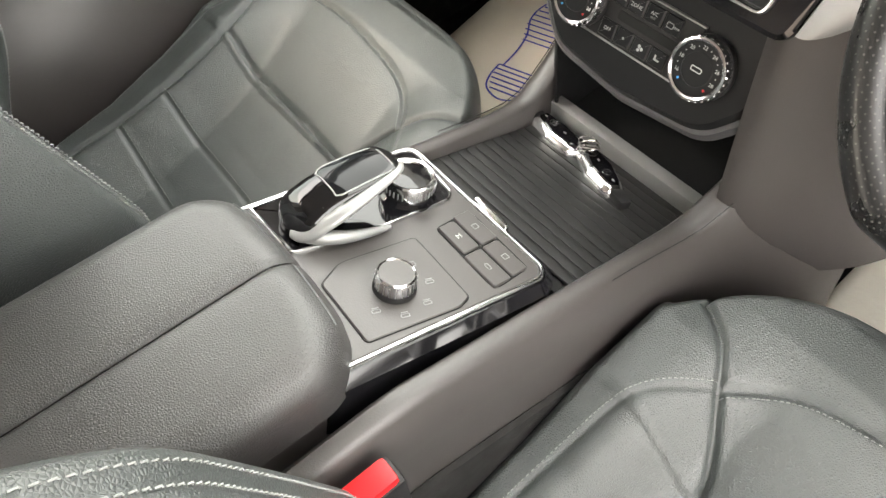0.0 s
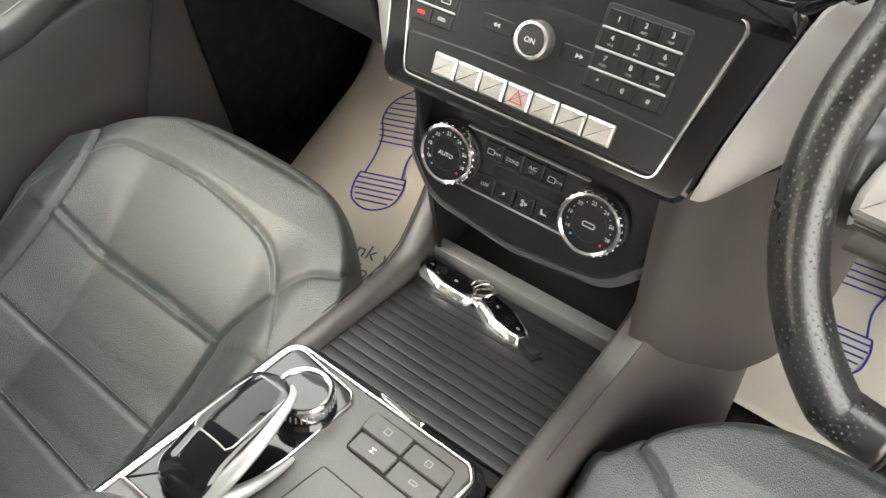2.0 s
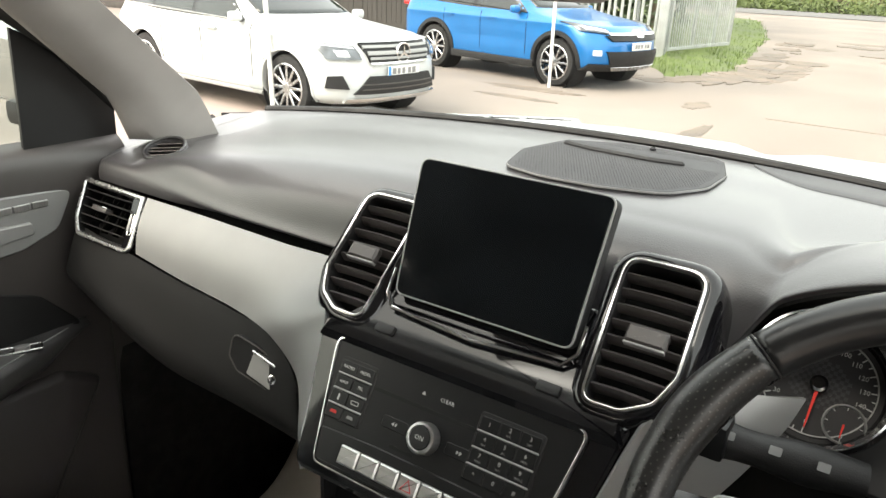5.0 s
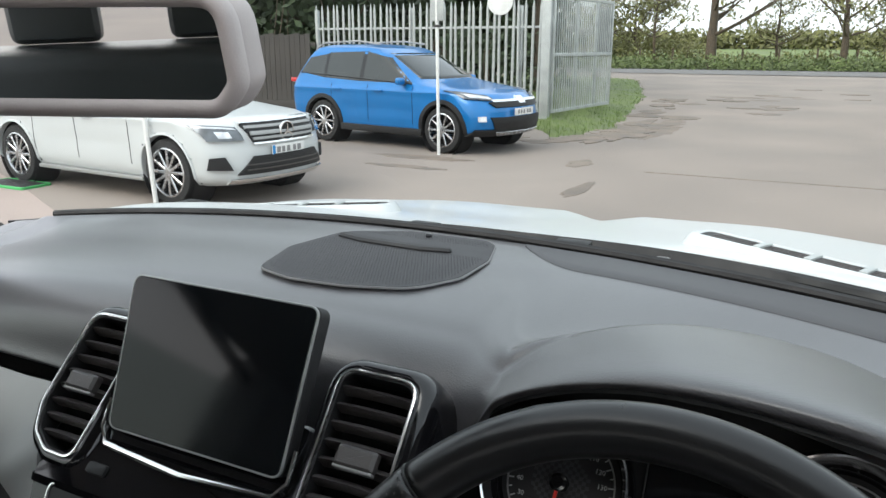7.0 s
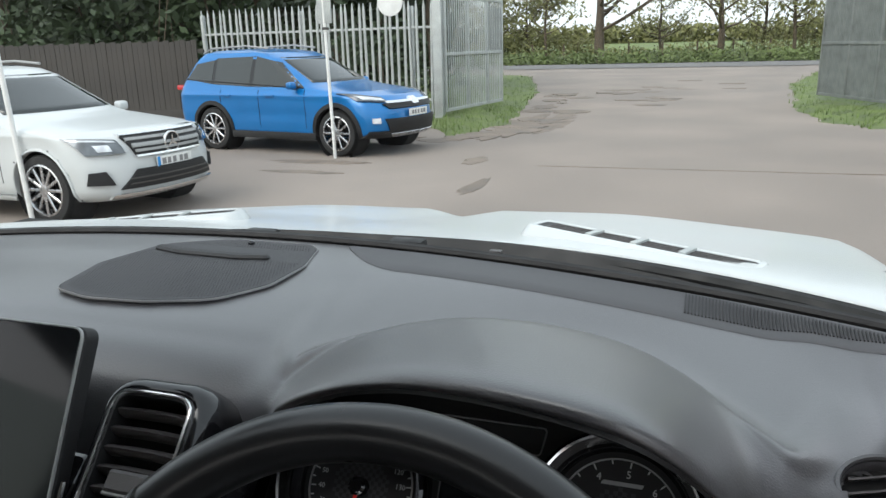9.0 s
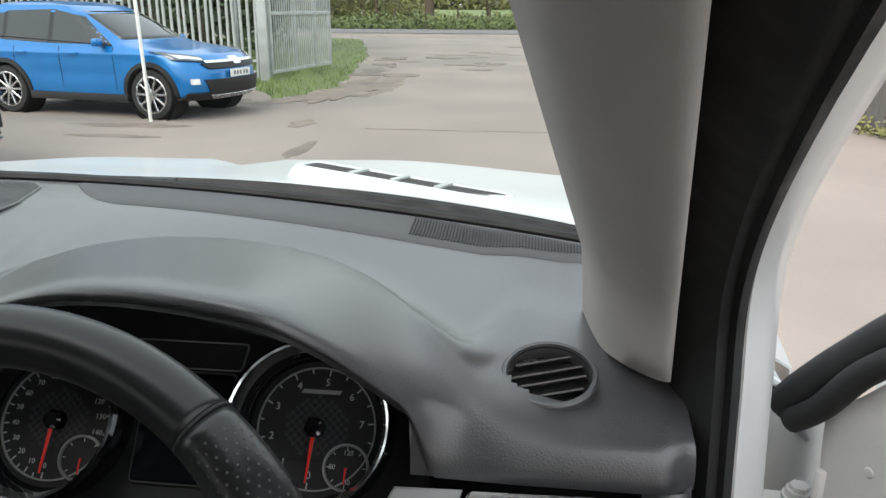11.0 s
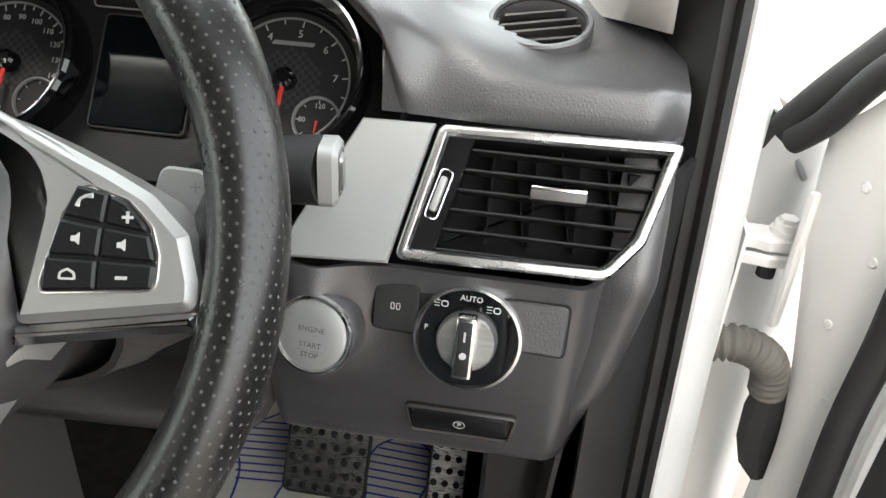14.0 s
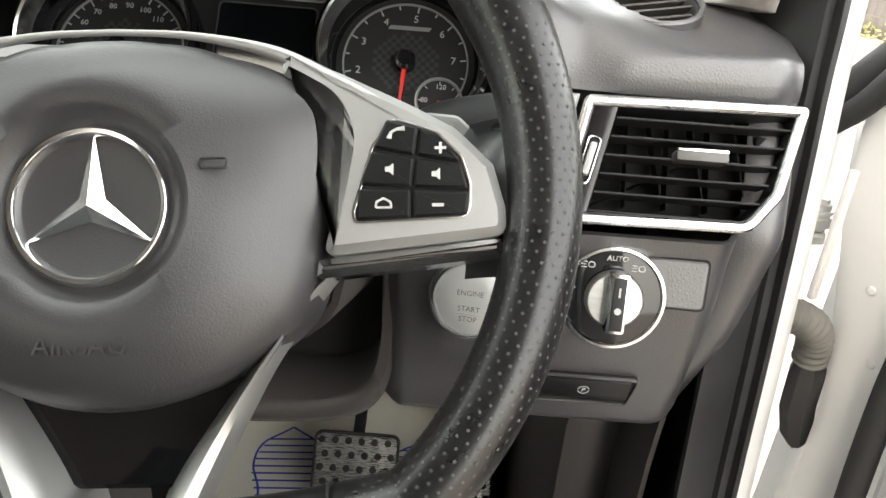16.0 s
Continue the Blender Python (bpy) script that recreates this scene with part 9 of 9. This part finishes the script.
for s in (-1, 1):
    nose_piece(r_, rs_, "headlight", [(s * 0.56, 0.815), (s * 0.88, 0.850), (s * 0.90, 0.955), (s * 0.60, 0.885)], LAMPD, 0.008, "clear headlight in a dark rim")
    nose_piece(r_, rs_, "light_strip", [(s * 0.60, 0.838), (s * 0.83, 0.868), (s * 0.86, 0.925), (s * 0.62, 0.872)], LAMPG, 0.013)
    nose_piece(r_, rs_, "fog_lamp", [(s * 0.74, 0.52), (s * 0.83, 0.52), (s * 0.83, 0.60), (s * 0.74, 0.60)], LAMPG, 0.008)
    part("tail_light", block(-2.22, -2.00, s * 0.78 - 0.05, s * 0.78 + 0.060, 1.00, 1.09, 0.03), LAMPR, r_, "red tail light")

# poles with sign boards
for x, y, lean, label in ((-5.66, 5.16, 3, "thin white pole with a grey sign board"), (-4.74, 9.84, 1, "thin white pole with a grey sign board")):
    th = thing("sign_pole", Matrix.Translation((x, y, G)) @ Matrix.Rotation(radians(-lean), 4, "Y"), label, "pole", group="sign poles", base=WORLD)
    part("post", tube([(0, 0, -0.05), (0, 0, 2.6)], 0.025, 10), POLE_W, th)
    part("board", block(-0.10, 0.12, -0.02, 0.02, 1.95, 2.75, 0.01), GALV, th, "grey sign board")
    part("clip", block(-0.035, 0.05, -0.03, 0.03, 1.86, 1.90, 0.006), HARD, th)


# palisade fence, with pales as parts
def paling_mesh():
    bm = bmesh.new()
    o = [(-0.034, 0.0), (-0.018, -0.02), (0.018, -0.02), (0.034, 0.0)]
    loops = [[(x, y, z) for x, y in o] for z in (0.06, 2.40)]
    loops.append([(x * 0.25, y * 0.6, 2.56) for x, y in o])
    rings(loops, True, True, bm=bm)
    return finish(bm, "pale", GALV, 0)


PALE = paling_mesh()


def palisade(name, a, b, label, h=1.0, rails=(0.45, 2.0), step=0.155, skip_post=False):
    a, b = Vector(a), Vector(b)
    d = b - a
    ang = math.atan2(d.y, d.x)
    th = thing(name, Matrix.Translation((a.x, a.y, G)) @ Matrix.Rotation(ang, 4, "Z"), label, "fence", kind="structure", base=WORLD)
    L = d.length
    n_ = int(L / step)
    for i in range(n_):
        o = new("pale", PALE)
        o.parent = th
        o.matrix_basis = Matrix.Translation(((i + 0.5) * step, 0.0, 0.0)) @ Matrix.Rotation(radians(((i * 37) % 7 - 3) * 0.25), 4, "Y")
    for z in rails:
        part("rail", block(0, L, 0.004, 0.05, z - 0.025, z + 0.025, 0.004), GALV, th)
    if not skip_post:
        for k in range(int(L / 2.75) + 1):
            part("post", block(k * 2.75 - 0.05, k * 2.75 + 0.05, 0.05, 0.12, 0, 2.45, 0.004), GALV, th)
    return th


pf = palisade("palisade_fence", (-11.2, 15.75), (-5.15, 15.6), "grey galvanised palisade fence with pointed pales")
gp2 = thing("gate_post", Matrix.Translation((-5.02, 15.50, G)), "square grey steel gate post", "gate post", kind="structure", base=WORLD)
part("post", block(-0.10, 0.10, -0.10, 0.10, -0.05, 3.0, 0.01), GALV, gp2)
part("cap", block(-0.11, 0.11, -0.11, 0.11, 3.0, 3.03, 0.006), GALV, gp2)


def gate(name, a, b, label, step=0.11, m_=GALV):
    a, b = Vector(a), Vector(b)
    d = b - a
    th = thing(name, Matrix.Translation((a.x, a.y, G)) @ Matrix.Rotation(math.atan2(d.y, d.x), 4, "Z"), label, "gate", base=WORLD)
    L = d.length
    for z in (0.22, 1.42, 2.62):
        part("rail", block(0, L, -0.03, 0.03, z - 0.035, z + 0.035, 0.004), m_, th)
    for x in (0.04, L * 0.36, L * 0.70, L - 0.04):
        part("stile", block(x - 0.035, x + 0.035, -0.032, 0.032, 0.2, 2.65, 0.004), m_, th)
    for i in range(int((L - 0.1) / step)):
        x = 0.1 + i * step
        part("bar", block(x - 0.014, x + 0.014, -0.012, 0.012, 0.24, 2.60, 0), m_, th, smooth=0)
    part("panel", block(L * 0.70, L - 0.05, 0.02, 0.026, 1.45, 2.5, 0.002), POLE_W, th, "pale notice sheet")
    return th


gate("steel_gate", (-4.90, 15.52), (-4.46, 18.75), "open grey steel barred gate")
gate("steel_gate", (3.10, 20.6), (4.30, 17.2), "open dull grey steel gate with close bars", 0.065, mat("dull weathered steel", (0.20, 0.215, 0.205), 0.6, 0.3, grain=(4, 60), bump=0.0005, vary=0.25))
rsn = lathe([(0.30, 0), (0.30, 0.02), (0.28, 0.024)], 32)
rsn.transform(PLACED[pf.name].inverted() @ Matrix.Translation((-6.15, 15.60, G + 2.55)) @ Matrix.Rotation(radians(90), 4, "X"))
part("round_sign", rsn, POLE_W, pf, "round pale grey sign")


def board_fence(name, a, b, h, label, mat_=TIMBER, w=0.145):
    a, b = Vector(a), Vector(b)
    d = b - a
    th = thing(name, Matrix.Translation((a.x, a.y, G)) @ Matrix.Rotation(math.atan2(d.y, d.x), 4, "Z"), label, "fence", kind="structure", base=WORLD)
    n_ = int(d.length / w)
    bm = block(0.003, w - 0.003, -0.012, 0.012, 0.05, h, 0.004, 1)
    me = finish(bm, "board", mat_, 0)
    for i in range(n_):
        o = new("board", me)
        o.parent = th
        o.matrix_basis = Matrix.Translation((i * w, 0.006 * ((i * 13) % 5 - 2) * 0.5, 0.012 * ((i * 7) % 5 - 2)))
    part("gravel_board", block(0, d.length, -0.025, 0.02, 0.0, 0.22, 0.006), mat_, th)
    part("rail", block(0, d.length, 0.02, 0.07, h - 0.3, h - 0.2, 0.005), mat_, th)
    return th


board_fence("board_fence_left", (-30, 13.0), (-11.2, 15.7), 1.88, "dark stained close-boarded timber fence")
board_fence("board_fence_right", (4.6, 12.9), (5.75, 6.0), 1.9, "weathered dark timber fence with a low base board", mat("weathered timber", (0.10, 0.092, 0.085), 0.85, grain=(3, 40), bump=0.003, vary=0.3, aniso=(6, 6, 0.6)))


# ---- plants ----
def clump(bm, c, r, n_, rnd, size):
    for _ in range(n_):
        d = Vector((rnd.gauss(0, 1), rnd.gauss(0, 1), rnd.gauss(0, 0.8)))
        p = Vector(c) + d.normalized() * r * rnd.random() ** 0.45
        u = Vector((rnd.gauss(0, 1), rnd.gauss(0, 1), rnd.gauss(0, 1))).normalized()
        w = u.orthogonal().normalized()
        s = size * rnd.uniform(0.6, 1.3)
        q = [bm.verts.new(p + u * s), bm.verts.new(p + w * s * 0.5), bm.verts.new(p - u * s), bm.verts.new(p - w * s * 0.5)]
        bm.faces.new(q)


def tree(x, y, h, spread, label, seed, leaves=900, leaf=LEAF, trunk_r=0.16, size=0.13, bare=False, z0=0.0):
    rnd = random.Random(seed)
    th = thing("tree", Matrix.Translation((x, y, G + z0)), label, "tree", group="trees", base=WORLD)
    P = [(0, 0, -0.1)]
    for k in range(1, 6):
        P.append((P[-1][0] + rnd.uniform(-0.12, 0.12), P[-1][1] + rnd.uniform(-0.1, 0.1), h * 0.85 * k / 5))
    path = spline(P, 22)
    bm = tube(path, [trunk_r * (1 - 0.85 * i / 21) + 0.02 + 0.06 * math.exp(-i * 0.9) for i in range(22)], 9)
    tips = [path[-1]]
    for k in range(13 if not bare else 22):
        s = path[rnd.randrange(5, 21)]
        a = rnd.uniform(0, 6.28)
        ln = spread * rnd.uniform(0.5, 1.0) * (1.25 - s.z / h)
        e = s + Vector((math.cos(a) * ln, math.sin(a) * ln, ln * rnd.uniform(0.35, 0.9)))
        m_ = (s + e) / 2 + Vector((0, 0, -ln * 0.08)) + Vector((rnd.uniform(-1, 1), rnd.uniform(-1, 1), 0)) * 0.12 * ln
        tube(spline([s, m_, e], 7), [trunk_r * 0.32 * (1 - 0.8 * i / 6) + 0.008 for i in range(7)], 6, bm=bm)
        tips += [m_, e]
        for _ in range(2):
            e2 = e + Vector((rnd.uniform(-1, 1), rnd.uniform(-1, 1), rnd.uniform(0, 1))) * ln * 0.4
            tube([m_.lerp(e, 0.6), (e + e2) / 2, e2], [0.02, 0.013, 0.006], 5, bm=bm)
            tips.append(e2)
    part("trunk", bm, BARK, th, smooth=60)
    bm = bmesh.new()
    per = max(6, leaves // len(tips))
    for t in tips:
        clump(bm, t, spread * 0.30 * rnd.uniform(0.6, 1.2), per, rnd, size)
    part("crown", bm, leaf, th, smooth=0)


def hedge(name, pts, h, w, label, leaf, seed, per_m=260, size=0.08, z0=0.0):
    rnd = random.Random(seed)
    th = thing(name, Matrix.Translation((pts[0][0], pts[0][1], G + z0)), label, "hedge", base=WORLD)
    bm = bmesh.new()
    st = bmesh.new()
    for a, b in zip(pts[:-1], pts[1:]):
        a, b = Vector((*a, 0)), Vector((*b, 0))
        L = (b - a).length
        for _ in range(int(L * per_m / 9)):
            p = a.lerp(b, rnd.random())
            hh = h * rnd.uniform(0.1, 1.0) * (0.75 + 0.35 * noise.noise((p.x * 0.4, p.y * 0.4, seed)))
            c = (p.x - pts[0][0] + rnd.gauss(0, w * 0.35), p.y - pts[0][1] + rnd.gauss(0, w * 0.35), hh)
            clump(bm, c, 0.28 * w + 0.1, 9, rnd, size)
        for _ in range(int(L * 1.2)):
            p = a.lerp(b, rnd.random())
            x, y = p.x - pts[0][0] + rnd.gauss(0, w * 0.3), p.y - pts[0][1] + rnd.gauss(0, w * 0.3)
            tube([(x, y, 0), (x + rnd.uniform(-0.2, 0.2), y, h * 0.5), (x + rnd.uniform(-0.4, 0.4), y + rnd.uniform(-0.2, 0.2), h * rnd.uniform(0.7, 1.25))], [0.03, 0.02, 0.006], 5, bm=st)
    part("stems", st, BARK, th, smooth=0)
    part("leaves", bm, leaf, th, smooth=0)


tree(-7.6, 61, 11.5, 5.0, "tall roadside tree with sparse spring leaves", 21, 500, trunk_r=0.42, size=0.22)
tree(1.2, 62, 9.5, 4.0, "tall roadside tree with sparse spring leaves", 22, 700, trunk_r=0.28, size=0.2)
for k, (x, y, h, n_) in enumerate(((-17, 63, 8, 1500), (-14.5, 66, 9, 1400), (-12.5, 64, 8, 1300), (-3.5, 70, 7, 900), (4.5, 66, 9, 1300), (6.5, 63, 9, 1500), (9.5, 66, 9, 1500), (12, 64, 9, 1600), (14.5, 67, 9, 1600), (17, 66, 10, 1600), (21, 65, 9, 1600), (26, 68, 9, 1600), (-22, 66, 9, 1500), (-28, 66, 10, 1500))):
    tree(x, y, h, 3.0, "roadside tree with thin branches and yellow-green leaves", 40 + k, n_, trunk_r=0.13, size=0.17, bare=True)
hedge("roadside_hedge", [(-40, 65), (-14, 65), (-9.5, 66)], 2.8, 2.4, "tangled yellow-green roadside hedge", LEAF, 5, 330, 0.16)
hedge("roadside_hedge", [(-9.5, 66), (3, 66)], 1.1, 2.0, "low tangled yellow-green roadside hedge", LEAF, 15, 150, 0.16)
hedge("roadside_hedge", [(3, 65), (34, 65.5)], 3.0, 2.6, "tangled yellow-green roadside hedge", LEAF, 6, 240, 0.16)
hedge("verge_growth", [(-40, 57.5), (-12, 57), (34, 58)], 0.55, 2.4, "rough green growth along the road", mat("rough growth", (0.105, 0.135, 0.045), 0.7, grain=(0.8, 20), vary=0.4), 8, 300, 0.15)
for k in range(9):
    a_ = thing("field_post", Matrix.Translation((-16 + k * 2.6, 63, G + 0.1)), "weathered timber field fence post", "post", group="field fence posts", base=WORLD)
    part("post", block(-0.07, 0.07, -0.07, 0.07, -0.2, 1.35, 0.02), BARK, a_)
far = hedge("far_wood", [(-120, 190), (-30, 200), (60, 200), (140, 190)], 6.0, 5.0, "distant pale green wood across the field", LEAF, 31, 90, 0.7)
# behind the yard fences
for k, (x, y, h, lf) in enumerate(((-13, 19, 6, LEAF_D), (-16.5, 18.5, 7, LEAF_D), (-20, 18, 7, LEAF_D), (-10.2, 21, 6, LEAF_D), (-24, 18, 8, LEAF_D), (-8.2, 24, 7, LEAF_D))):
    tree(x, y, h, 2.6, "dark leafy tree behind the fence", 70 + k, 3600, leaf=lf, trunk_r=0.14, size=0.17)
hedge("ivy_hedge", [(-30, 17.2), (-12, 17.4)], 3.6, 1.6, "dark ivy hedge behind the timber fence", LEAF_D, 9, 420, 0.12)
hedge("tall_thicket", [(-44, 25.5), (-9.5, 27.5)], 8.5, 3.0, "tall dark thicket of evergreen trees behind the yard", LEAF_D, 19, 900, 0.26)
hedge("scrub", [(-11, 18.5), (-6.2, 18.5)], 2.4, 1.4, "dark scrub behind the palisade", LEAF_D, 10, 240, 0.10)
hedge("weeds", [(4.25, 11.9), (4.55, 10.9)], 0.55, 0.5, "green leafy weeds at the foot of the fence", LEAF, 12, 900, 0.05)
hedge("weeds", [(4.95, 10.4), (5.3, 8.2)], 0.16, 0.25, "low green weeds at the foot of the fence", LEAF, 13, 300, 0.035)

mt = thing("ground_mat", Matrix.Translation((-8.05, 5.25, G)), "black rubber mat with a green edge on the tarmac", "mat", base=WORLD)
o = rrect(0.80, 0.40, 0.04)
part("rubber", prism(inset(ccw(o), 0.03), -0.01, 0.022, 0.006), RUBBER, mt)
part("edge", border(o, [(0, -0.01), (0, 0.020), (0.006, 0.026), (0.026, 0.026), (0.03, 0.020), (0.03, -0.01)]), mat("green rubber", (0.05, 0.32, 0.09), 0.6, grain=(8, 200), vary=0.2), mt, "green edge")
